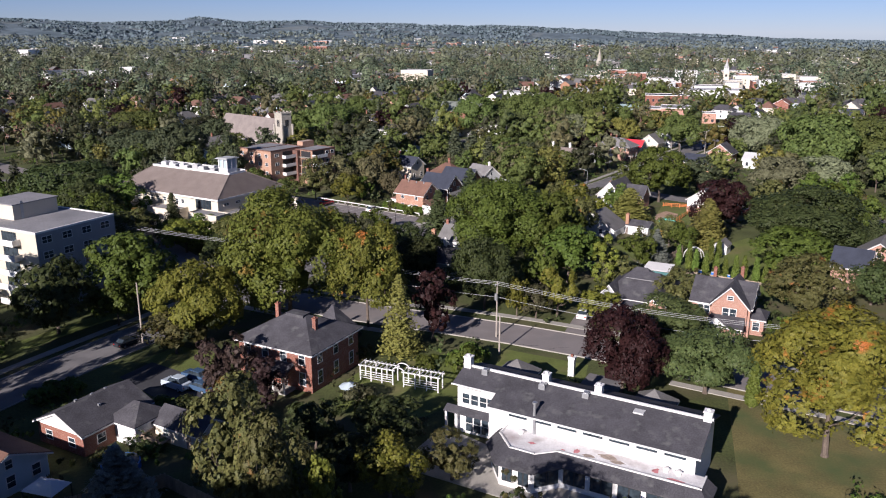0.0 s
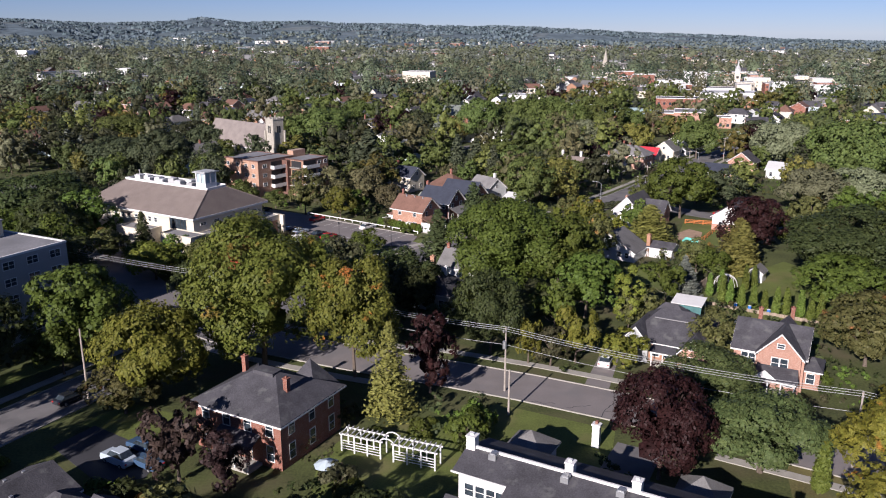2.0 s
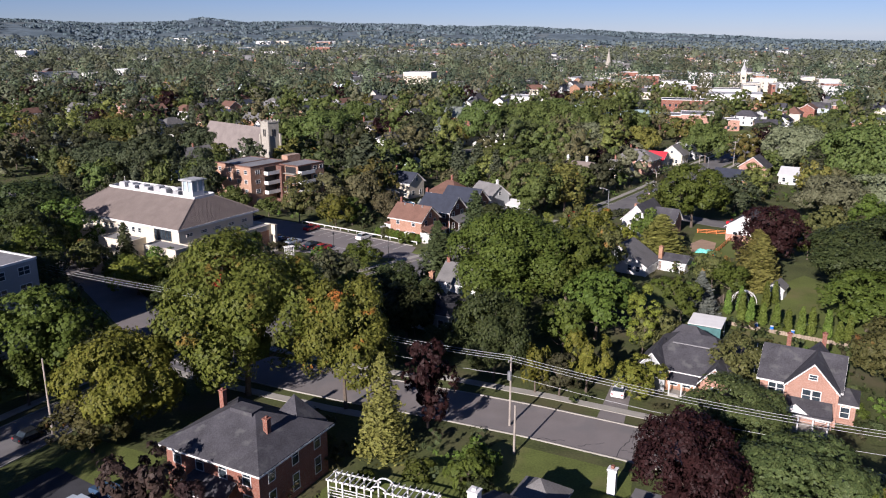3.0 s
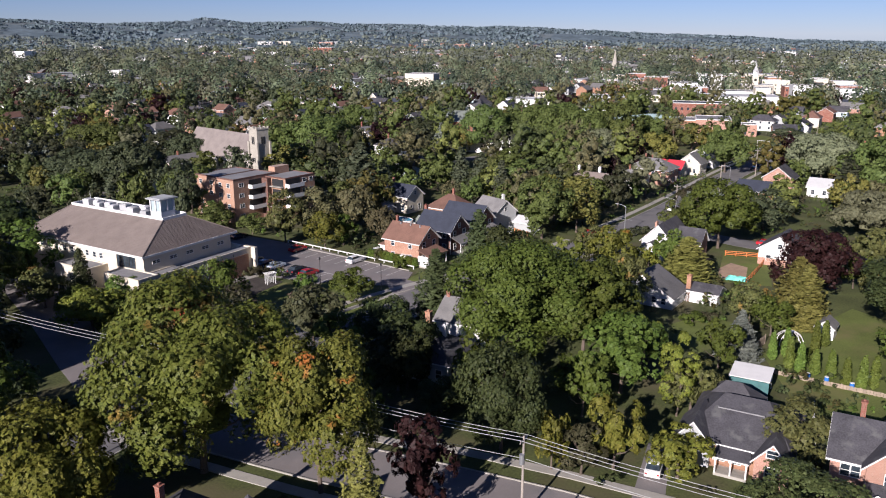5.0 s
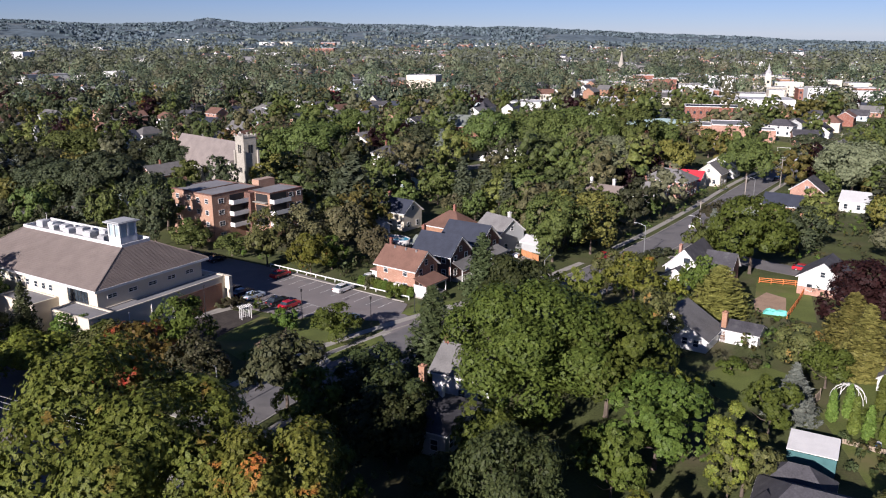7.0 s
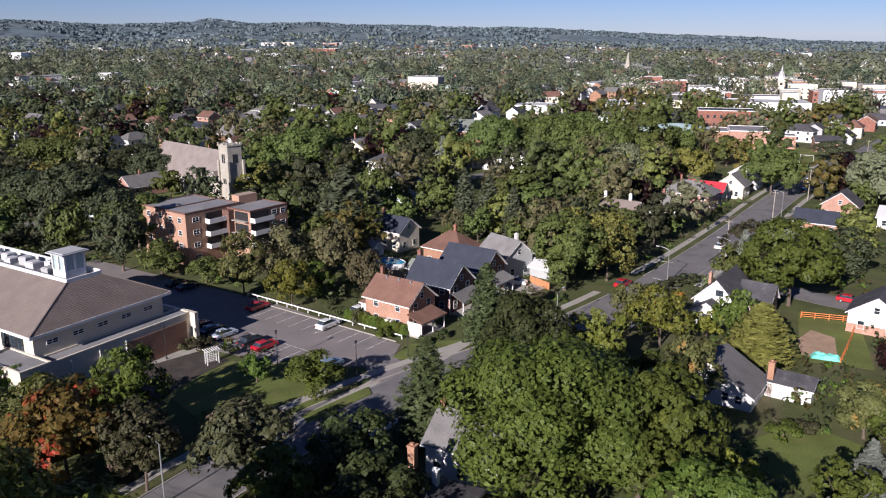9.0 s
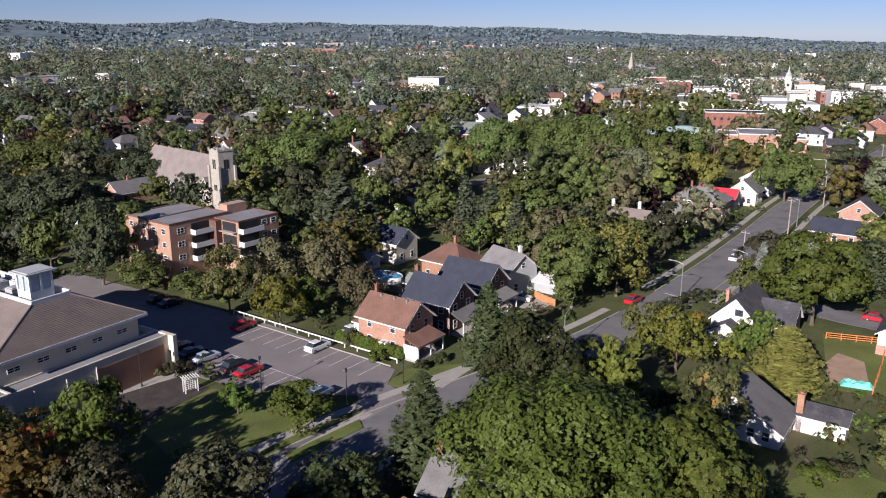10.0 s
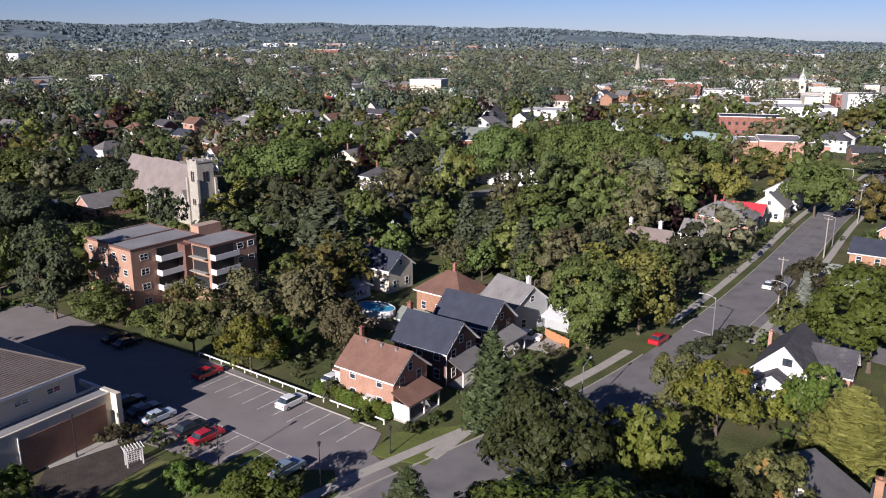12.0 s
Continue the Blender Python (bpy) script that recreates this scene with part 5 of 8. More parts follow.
house(-33.9, 87.4, -27, 7.6, 4.2, 2.4, 3.8, "gable", CREAM, ROOF_DARK, "low outbuilding with cream wall and charcoal roof", storeys=1, sides="S", name="outbuilding", over=0.3, win=(0.8, 0.9), doors=(("S", 2.0),))
house(-54.6, 77.4, -27, 12, 9, 3.0, 5.0, "gable", BLUE_SIDING, ROOF_BROWN, "house with bluish siding and brown roof in shade", storeys=1, chimneys=((-2.0, 1.0, 4.5, 7.0),))
gz = thing("gazebo", -44.4, 73.0, -15, label="white fabric garden gazebo on thin posts", category="gazebo")
bm = bmesh.new()
slab(bm, [(-2.0, -1.5, 2.1), (2.0, -1.5, 2.1), (0.7, 0, 3.0), (-0.7, 0, 3.0)], 0.04)
slab(bm, [(2.0, 1.5, 2.1), (-2.0, 1.5, 2.1), (-0.7, 0, 3.0), (0.7, 0, 3.0)], 0.04)
slab(bm, [(2.0, -1.5, 2.1), (2.0, 1.5, 2.1), (0.7, 0, 3.0)], 0.04)
slab(bm, [(-2.0, 1.5, 2.1), (-2.0, -1.5, 2.1), (-0.7, 0, 3.0)], 0.04)
part("canopy", bm, WHITE, gz)
for x in (-1.9, 1.9):
    for y in (-1.4, 1.4):
        boxes_part("post", BLACK, gz, (x - 0.04, x + 0.04, y - 0.04, y + 0.04, -0.1, 2.15))
pool = thing("round_pool", -39.6, 80.2, label="small round above-ground pool with blue rim", category="pool")
bm = bmesh.new()
tube(bm, (0, 0, -0.1), (0, 0, 0.9), 2.2, 2.2, 20)
part("pool_wall", bm, paint("blue", (0.04, 0.16, 0.5)), pool)
bm = bmesh.new()
tube(bm, (0, 0, 0.9), (0, 0, 0.91), 2.05, 2.05, 20)
part("pool_cover", bm, mat("dark_pool_water", (0.03, 0.06, 0.07), 0.15), pool)

# ---- five-storey apartment block ----
ab = thing("apartment_building", -83.4, 144.7, -25, label="five-storey grey and beige apartment block with balconies", category="apartment building")
block(ab, 26, 17, 14.5, 15, "flat", GREY_WALL, TAR, trim=WHITE)
boxes_part("facade", BEIGE_WALL, ab, (-13.0, 13.05, -8.56, -8.5, -0.2, 14.6))
boxes_part("penthouse", BEIGE_WALL, ab, (-8, 0.5, -3.5, 6.0, 14.75, 17.6))
boxes_part("penthouse_roof", TAR, ab, (-8.2, 0.7, -3.7, 6.2, 17.6, 17.8))
for k in range(5):
    for i in range(4):
        window(ab, "E", -6.4 + 4.2 * i, 1.5 + 2.8 * k, 1.9, 1.2, 26, 17, WHITE)
    for b in range(3):
        x0 = 3.2 - 7.2 * b
        boxes_part("balcony", CONCRETE, ab, (x0, x0 + 5.6, -10.1, -8.56, 0.9 + 2.8 * k, 1.05 + 2.8 * k))
        boxes_part("balcony_front", WHITE, ab, (x0, x0 + 5.6, -10.16, -10.08, 1.0 + 2.8 * k, 2.1 + 2.8 * k), (x0 + 5.52, x0 + 5.6, -10.08, -8.6, 1.0 + 2.8 * k, 2.1 + 2.8 * k))
        boxes_part("balcony_door", GLASS, ab, (x0 + 0.6, x0 + 4.6, -8.6, -8.55, 1.1 + 2.8 * k, 3.2 + 2.8 * k))
boxes_part("ladder", STEEL, ab, (0.55, 0.6, -2, -1.4, 14.7, 18.2))
keep(-83, 145, 17)

# ---- hall with cupola ----
hl = thing("hall", -71.07, 205.9, -29.0, label="large cream hall with broad taupe hip roof, cupola and flat-roofed wings", category="building")
boxes_part("wall", CREAM, hl, (-17.8, 17.8, -10.8, 10.8, -0.2, 9.3), label="cream rendered walls")
P0, P1, P2, P3 = (-15.1, -2.0, 13.7), (13.4, -2.0, 13.7), (13.4, 3.5, 13.7), (-15.1, 3.5, 13.7)
A0, A1, A2, A3 = (-18.8, -11.7, 9.4), (18.8, -11.7, 9.4), (18.8, 11.7, 9.4), (-18.8, 11.7, 9.4)
for f in ((A0, A1, P1, P0), (A1, A2, P2, P1), (A2, A3, P3, P2), (A3, A0, P0, P3)):
    bm = bmesh.new()
    slab(bm, f, 0.2)
    part("roof_slope", bm, ROOF_TAUPE, hl, "taupe shingle roof slope in fine rows")
boxes_part("fascia", WHITE, hl, (-18.9, 18.9, -11.82, -11.62, 8.95, 9.36), (-18.9, 18.9, 11.62, 11.82, 8.95, 9.36), (-18.9, -18.7, -11.62, 11.62, 8.95, 9.36), (18.7, 18.9, -11.62, 11.62, 8.95, 9.36))
boxes_part("soffit", WHITE, hl, (-18.7, 18.7, -11.62, 11.62, 9.0, 9.1))
# hip caps, and shingle courses of the roof's end and front, each a low ridge
for a, b in ((A0, P0), (A1, P1), (A2, P2)):
    bm = bmesh.new()
    tube(bm, Vector(a) + Vector((0, 0, 0.03)), Vector(b) + Vector((0, 0, 0.03)), 0.13, 0.13, 5)
    part("hip_cap", bm, ROOF_TAUPE, hl)
for k in range(1, 26):
    f = k / 26
    for a, b, c, e in ((A1, A2, P1, P2), (A0, A1, P0, P1)):
        p, q = Vector(a).lerp(Vector(c), f), Vector(b).lerp(Vector(e), f)
        bm = bmesh.new()
        tube(bm, p + Vector((0, 0, 0.01)), q + Vector((0, 0, 0.01)), 0.07 if a is A1 else 0.03, sides=4)
        part("shingle_course", bm, ROOF_TAUPE, hl)
boxes_part("roof_deck", TAR, hl, (-15.0, 13.3, -1.9, 3.4, 13.2, 13.5))
boxes_part("deck_parapet", WHITE, hl, (-15.25, 13.55, -2.15, -1.9, 13.4, 14.15), (-15.25, 13.55, 3.4, 3.65, 13.4, 14.3), (-15.25, -15.0, -1.9, 3.4, 13.4, 14.15), (13.3, 13.55, -1.9, 3.4, 13.4, 14.15))
for x, y, w, h in ((-13.2, 0.6, 1.0, 1.1), (-11.2, 1.5, 0.8, 0.9), (-8.8, 0.2, 0.7, 0.8), (-6.6, 1.0, 0.9, 1.0), (-4.3, 0.1, 0.9, 0.8), (-1.4, 0.9, 1.0, 1.2), (1.6, 0.2, 1.1, 1.0), (4.2, 1.6, 0.8, 1.2), (6.2, -0.2, 0.9, 0.9)):
    bm = bmesh.new()
    box(bm, x - w, x + w, y - 0.8, y + 0.9, 13.5, 13.5 + h)
    box(bm, x - w * 0.8, x + w * 0.8, y - 0.6, y + 0.7, 13.5 + h, 13.62 + h)
    part("air_unit", bm, PALE_ROOF, hl, "grey rooftop air unit")
boxes_part("cupola_base", WHITE, hl, (8.9, 12.0, -1.2, 2.2, 13.5, 14.9))
for x in (9.0, 10.45, 11.9):
    for y in (-1.1, 0.5, 2.1):
        if x == 10.45 and y == 0.5:
            continue
        boxes_part("cupola_post", WHITE, hl, (x - 0.14, x + 0.14, y - 0.14, y + 0.14, 14.9, 17.3))
boxes_part("cupola_glass", mat("pale_glass", (0.35, 0.42, 0.45), 0.1, 0.1, spec=0.6), hl, (9.1, 11.8, -1.0, 2.0, 14.9, 17.3))
boxes_part("cupola_roof", GREY_SIDING, hl, (8.3, 12.5, -1.75, 2.75, 17.3, 17.5), (8.6, 12.2, -1.4, 2.4, 17.5, 17.62))
bm = bmesh.new()
tube(bm, (-17.5, 4, 9.5), (-17.5, 4, 15.0), 0.07, 0.05)
part("flagpole", bm, WHITE, hl)
# lower flat wings with their parapets
for x0, x1, y0, y1, h in ((17.8, 20.8, -10.8, 13.7, 5.6), (12.0, 21.6, -15.2, -10.8, 6.1), (-2.6, 7.2, -15.4, -10.8, 6.0)):
    boxes_part("wing_wall", CREAM, hl, (x0, x1, y0, y1, -0.2, h), label="cream rendered wall of a low wing")
    boxes_part("wing_roof", TAR, hl, (x0 + 0.3, x1 - 0.3, y0 + 0.3, y1 - 0.3, h, h + 0.03), label="weathered grey flat roof")
    boxes_part("wing_parapet", CREAM, hl, (x0 - 0.05, x1 + 0.05, y0 - 0.05, y0 + 0.25, h, h + 0.22), (x0 - 0.05, x1 + 0.05, y1 - 0.25, y1 + 0.05, h, h + 0.22), (x1 - 0.25, x1 + 0.05, y0 + 0.25, y1 - 0.25, h, h + 0.22), (x0 - 0.05, x0 + 0.25, y0 + 0.25, y1 - 0.25, h, h + 0.22))
boxes_part("wing_parapet", WHITE, hl, (14.0, 18.6, 13.66, 13.98, 4.9, 5.75))
boxes_part("portal", CREAM, hl, (18.6, 22.0, 13.4, 14.1, 3.4, 5.8), (18.6, 19.2, 13.4, 14.1, -0.2, 3.4), (21.3, 22.0, 13.4, 14.1, -0.2, 3.4), label="cream rendered gateway wall")
boxes_part("portal_door", GLASS, hl, (19.3, 21.2, 13.72, 13.78, 0.0, 3.0))
boxes_part("side_panel", BRICK_BROWN, hl, (20.82, 20.88, 1.5, 12.6, 0.2, 4.6), label="faded brown panelled wall")
for y in (-7.5, -3.0, 1.4):
    boxes_part("downpipe", WHITE, hl, (20.82, 20.95, y - 0.06, y + 0.06, 0.0, 5.0))
for x in (-13.5, -11.0, -8.5, -6.0, -3.6, -1.2, 1.2, 3.4, 5.4):
    window(hl, "S", x, 7.0, 0.9, 1.0, 35.6, 21.6, WHITE)
for x in (11.0, 12.8, 14.6):
    window(hl, "S", x, 6.2, 1.6, 2.4, 35.6, 21.6, BLACK)
for y in (-8, -4, 0, 4, 8):
    window(hl, "E", y, 7.2, 1.6, 0.6, 35.6, 21.6, WHITE)
for x in (13.6, 15.8, 18.0, 20.2):
    boxes_part("window", GLASS, hl, (x - 0.6, x + 0.6, -15.3, -15.22, 0.8, 3.0))
for x in (-1.2, 1.2, 3.6, 5.8):
    boxes_part("window", GLASS, hl, (x - 0.7, x + 0.7, -15.5, -15.42, 0.8, 3.0))
keep_line([(-84, 212), (-60, 199)], 13)
keep_line([(-42, 196), (-52, 206)], 7)


def arbor(x, y, rot):
    e = thing("garden_arbor", x, y, rot, label="white lattice garden arbor beside the car park", category="arbor")
    for u in (-0.9, 0.9):
        for v in (-0.45, 0.45):
            boxes_part("post", WHITE, e, (u - 0.06, u + 0.06, v - 0.06, v + 0.06, -0.1, 2.3))
    for k in range(7):
        boxes_part("slat", WHITE, e, (-0.9, 0.9, 0.43, 0.47, 0.3 + 0.28 * k, 0.36 + 0.28 * k))
    for k in range(6):
        boxes_part("upright", WHITE, e, (-0.8 + 0.32 * k - 0.02, -0.8 + 0.32 * k + 0.02, 0.42, 0.48, 0.1, 2.3))
    for k in range(7):
        boxes_part("rafter", WHITE, e, (-1.1 + 0.36 * k - 0.04, -1.1 + 0.36 * k + 0.04, -0.8, 0.8, 2.3, 2.4))


arbor(-40.7, 200.5, 40)


def lamp_post(x, y, h=5.2):
    e = thing("lamp_post", x, y, label="slim black car park lamp post", category="lamp post", group="car park lamps")
    bm = bmesh.new()
    tube(bm, (0, 0, -0.2), (0, 0, 0.5), 0.14, 0.12, 8)
    tube(bm, (0, 0, 0.5), (0, 0, h), 0.06, 0.05, 8)
    part("post", bm, BLACK, e)
    bm = bmesh.new()
    tube(bm, (0, 0, h), (0, 0, h + 0.45), 0.13, 0.2, 8)
    tube(bm, (0, 0, h + 0.45), (0, 0, h + 0.6), 0.24, 0.05, 8)
    part("lantern", bm, BLACK, e)


for x, y in ((-17.8, 196.8), (-30.5, 200.3), (-48.3, 201.7)):
    lamp_post(x, y)
lamp_post(-10.9, 204.6, 3.2)

# ---- four-storey brick apartment block ----
ba = thing("apartment_building", -63, 264, -33, label="four-storey orange brick apartment block with white balconies", category="apartment building")
block(ba, 8.6, 14.0, 11.4, 12, "flat", BRICK_TAN, TAR, trim=BRICK_DARK, x=-5.2, y=-2.6)
block(ba, 7.6, 14.8, 11.4, 12, "flat", BRICK_TAN, TAR, trim=BRICK_DARK, x=2.9, y=-2.8)
block(ba, 8.2, 11.0, 10.9, 12, "flat", BRICK_TAN, TAR, trim=BRICK_DARK, x=10.3, y=6.5)
boxes_part("penthouse", BRICK_TAN, ba, (4.0, 6.5, 4.7, 10.0, 10, 13.2))
boxes_part("wall", BRICK_DARK, ba, (6.75, 9.0, -0.5, 1.2, -0.2, 11))
for k in range(4):
    z = 1.1 + 2.8 * k
    for (ax, ay, w, d) in ((-7.3, -9.6, 0, 0), (-3.0, -9.6, 0, 0), (1.4, -10.2, 0, 0), (4.6, -10.2, 0, 0)):
        f = window(ba, "S", ax, z, 1.1, 1.0, 0, -2 * ay, WHITE)
    for ay in (-7.6,):
        window(ba, "E", ay, z, 1.5, 1.0, 13.4, 0, WHITE)
    for x0, y0 in ((6.75, -5.2), (14.45, 0.9)):
        if k:
            boxes_part("balcony", CONCRETE, ba, (x0, x0 + 1.6, y0, y0 + 5.6, z - 0.75, z - 0.6))
            boxes_part("balcony_front", WHITE, ba, (x0 + 1.55, x0 + 1.62, y0, y0 + 5.6, z - 0.72, z + 0.35), (x0, x0 + 1.55, y0 - 0.04, y0 + 0.04, z - 0.72, z + 0.35))
            boxes_part("balcony_back", BLACK, ba, (x0 - 0.02, x0 + 0.05, y0 + 0.2, y0 + 5.4, z - 0.6, z + 1.5))
    for ay in (8.0, 10.6):
        window(ba, "E", ay, z, 1.3, 1.0, 28.8, 0, WHITE)
    if k:
        # flat black sheet on the wall, painted shade of a balcony recess
        boxes_part("recess_shade", BLACK, ba, (9.3, 13.6, 0.94, 1.02, z - 0.6, z + 1.3))
        boxes_part("balcony", CONCRETE, ba, (9.2, 13.8, -0.1, 1.0, z - 0.75, z - 0.6))
keep_line([(-70, 266), (-52, 266)], 12)
keep_area(-62, -44, 243, 256)

# ---- stone church with tower ----
CH = pose(-97, 349, 0, 0, 0, -40)
ch = thing("church", -97, 349, -40, label="pale limestone church with steep faded rose roof and square tower", category="church")
block(ch, 38.0, 13.0, 5.6, 14.0, "gable", STONE, ROOF_CHURCH, 0.4, x=9.3, y=-3.6)
block(ch, 14.0, 9.0, 5.5, 12.0, "gable", STONE, ROOF_CHURCH, 0.4, x=-4, y=4.0, turned=False)
block(ch, 6.5, 6.0, 4.5, 9.0, "gable", STONE, ROOF_CHURCH, 0.3, x=31.0, y=-7.5, turned=True)
bm = bmesh.new()
box(bm, 34.8, 39.5, -10.6, -5.9, -0.2, 17.2)
box(bm, 34.6, 39.7, -10.8, -5.7, 17.2, 17.6)
for sx in (34.6, 39.2):
    for sy in (-10.8, -6.2):
        box(bm, sx, sx + 0.5, sy, sy + 0.5, 17.6, 18.2)
for y in (-10.8, -6.0):
    box(bm, 36.5, 37.8, y, y + 0.3, 17.6, 18.0)
for x in (34.6, 39.4):
    box(bm, x, x + 0.3, -8.9, -7.6, 17.6, 18.0)
for sx in (34.3, 39.3):
    for sy in (-11.1, -5.9):
        box(bm, sx, sx + 0.8, sy, sy + 0.6, -0.2, 13.0)
part("tower", bm, STONE, ch, "square stone tower with a low parapet")
for z, w, h in ((12.2, 0.7, 2.6), (6.0, 0.6, 1.6)):
    boxes_part("louvre", BLACK, ch, (36.4, 37.0, -10.68, -10.6, z, z + h), (37.3, 37.9, -10.68, -10.6, z, z + h))
    boxes_part("louvre", BLACK, ch, (39.5, 39.58, -9.0, -8.4, z, z + h), (39.5, 39.58, -8.1, -7.5, z, z + h))
for x in (-6, -1, 4, 9, 14, 19, 24):
    boxes_part("lancet_window", GLASS, ch, (x - 0.45, x + 0.45, -10.16, -10.1, 2.0, 5.0))
    boxes_part("buttress", STONE, ch, (x + 2.2, x + 2.8, -10.9, -10.1, -0.2, 4.6))
boxes_part("rose_window", GLASS, ch, (28.3, 28.36, -5.2, -2.0, 7.5, 10.5))
keep_line([(-104, 354), (-70, 322)], 11)

# ---- row of houses beyond the fence ----
GABLE_SHINGLE = mat("blue_grey_gable", (0.3, 0.36, 0.4), 0.8, 0.08)
b1 = house(-13.6, 219.6, -33.5, 9.6, 7.2, 5.4, 8.2, "gable", BRICK_ORANGE, ROOF_BROWN, "orange brick house with brown gable roof and white trim", over=0.5, win=(0.9, 1.3), spacing=3.2, chimneys=((-4.6, 0.8, 5, 9.2, 0.5, 0.5),))
porch(b1, 6.3, -0.8, 6.6, 3.0, 2.8, ROOF_BROWN, 3, 90, 1.0)
boxes_part("porch_side", WHITE, b1, (4.9, 7.6, -4.1, -3.95, 0.3, 2.6))
block(b1, 3.6, 4.2, 2.6, 3.6, "hip", WHITE, ROOF_BROWN, 0.3, x=-6.6, y=1.2)
boxes_part("side_porch", WHITE, b1, (0.2, 1.8, -4.8, -3.6, 0, 2.2))
for x in (-2.5, 0.2, 2.8):
    boxes_part("roof_vent", STEEL, b1, (x - 0.15, x + 0.15, -0.6, -0.3, 7.6, 8.35))
n1 = house(-7.1, 229.6, -33, 9.5, 7.6, 5.5, 8.7, "gable", BRICK_DARK, ROOF_NAVY, "dark brick house with blue-black gable roof and white trim", over=0.5, chimneys=((-5.0, 0.4, 0, 9.6, 0.7, 0.7),))
porch(n1, 6.2, 0.0, 6.8, 2.6, 2.9, ROOF_GREY, 3, 90, 1.1)
for u in (-2.0, 2.0):
    window(n1, "E", u, 3.7, 1.0, 1.3, 9.5, 7.6, WHITE)
boxes_part("downpipe", WHITE, n1, (4.74, 4.84, -3.75, -3.62, 0.0, 5.4))
n2 = house(-1.3, 239.6, -33, 10.2, 7.7, 5.5, 8.7, "gable", BRICK_DARK, ROOF_NAVY, "dark brick house with blue-black gable roof beside the drive", over=0.5)
porch(n2, 6.4, 0.0, 6.4, 2.4, 2.9, ROOF_GREY, 3, 90, 1.1)
house(5.6, 250.4, -50, 8.5, 7.4, 5.0, 7.9, "gable", GREY_SIDING, ROOF_GREY, "pale sided house with grey gable roof", chimneys=((2.8, 0.4, 6, 9.0, 0.6, 0.6, WHITE),))
house(-5.7, 256.0, -35, 10, 8, 4.6, 7.6, "hip", BRICK_BROWN, ROOF_BROWN, "brown brick house with brown hip roof", chimneys=((0.5, 0.2, 6, 9.0),))
house(-20.0, 270.6, -35, 9.0, 7.2, 5.0, 7.6, "gable", CREAM, ROOF_NAVY, "cream sided house with dark roof by the pool", chimneys=((-3.6, 0.3, 6, 8.8),))
block(thing("annex", -25.0, 263.6, -35, label="low white annex with pale roof", category="annex"), 5, 4, 2.4, 3.4, "gable", WHITE, PALE_ROOF)
house(14.0, 249.0, -35, 5, 4.4, 2.3, 3.4, "gable", GREY_SIDING, PALE_ROOF, "small grey garage with pale roof", name="garage", storeys=1, sides="S", category="garage")
house(-11.5, 246.5, -33, 5, 4, 2.4, 3.6, "gable", GREY_SIDING, ROOF_GREEN, "small garden shed with greenish roof", name="shed", storeys=1, sides="S", category="shed")
pl = thing("swimming_pool", -19.4, 254.3, -33, label="oval above-ground pool with bright blue water", category="pool")
bm = bmesh.new()
for k in range(24):
    a, b = 2 * math.pi * k / 24, 2 * math.pi * (k + 1) / 24
    for p, q in ((a, b),):
        v = [bm.verts.new((x * math.cos(t), y * math.sin(t), z)) for t, x, y, z in ((p, 4.0, 2.6, -0.1), (q, 4.0, 2.6, -0.1), (q, 4.0, 2.6, 1.25), (p, 4.0, 2.6, 1.25))]
        bm.faces.new(v)
        w = [bm.verts.new((x * math.cos(t), y * math.sin(t), z)) for t, x, y, z in ((p, 4.0, 2.6, 1.25), (q, 4.0, 2.6, 1.25), (q, 3.8, 2.4, 1.25), (p, 3.8, 2.4, 1.25))]
        bm.faces.new(w)
part("pool_wall", bm, WHITE, pl)
bm = bmesh.new()
bm.faces.new([bm.verts.new((3.8 * math.cos(2 * math.pi * k / 24), 2.4 * math.sin(2 * math.pi * k / 24), 1.1)) for k in range(24)])
part("water", bm, WATER_BLUE, pl)
keep(-19.4, 254.3, 5.5)
keep(-17.5, 247.5, 5)
keep(-16, 241, 5)

# ---- houses on the sunny side ----
pk = thing("house", 45.6, 130, -27, label="salmon brick house with white-trimmed front gable and dark roof", category="house")
block(pk, 9.4, 8.0, 5.4, 8.4, "gable", BRICK_PINK, ROOF_DARK, 0.45, x=-0.4, y=-1.2)
block(pk, 5.6, 7.6, 5.7, 8.7, "gable", BRICK_PINK, ROOF_DARK, 0.5, turned=True, x=1.15, y=-2.4)
block(pk, 2.4, 4.6, 3.0, 4.0, "hip", BRICK_PINK, ROOF_DARK, 0.35, x=5.2, y=-1.2, ridge_len=0.3)
for u, z, w, h in ((0.6, 3.4, 0.95, 1.5), (1.75, 3.4, 0.95, 1.5), (1.15, 6.4, 0.9, 0.6), (2.6, 0.9, 1.1, 1.3)):
    window(pk, "S", u, z, w, h, 0, 12.4, WHITE)
for u, z in ((-3.6, 3.3), (-2.6, 3.3), (-3.2, 0.8)):
    window(pk, "S", u, z, 0.85, 1.3, 0, 10.4, WHITE)
window(pk, "S", 5.2, 0.9, 1.0, 1.4, 0, 7.0, WHITE)
porch(pk, 1.0, -7.6, 5.4, 2.6, 2.7, ROOF_DARK, 4, 0, 1.0)
bm = bmesh.new()
slab(bm, [(-1.9, -9.0, 2.7), (0.1, -9.0, 2.7), (0.1, -8.9, 2.7), (-1.9, -8.9, 2.7)], 0.2)
bm.faces.new([bm.verts.new(p) for p in ((-2.0, -9.06, 2.72), (1.3, -9.06, 2.72), (-0.35, -9.06, 3.9))])
part("porch_gable", bm, WHITE, pk)
chimney(pk, -2.6, 0.5, 7, 9.6)
chimney(pk, 1.6, 2.2, 7, 9.8)
keep(45.6, 129, 8)
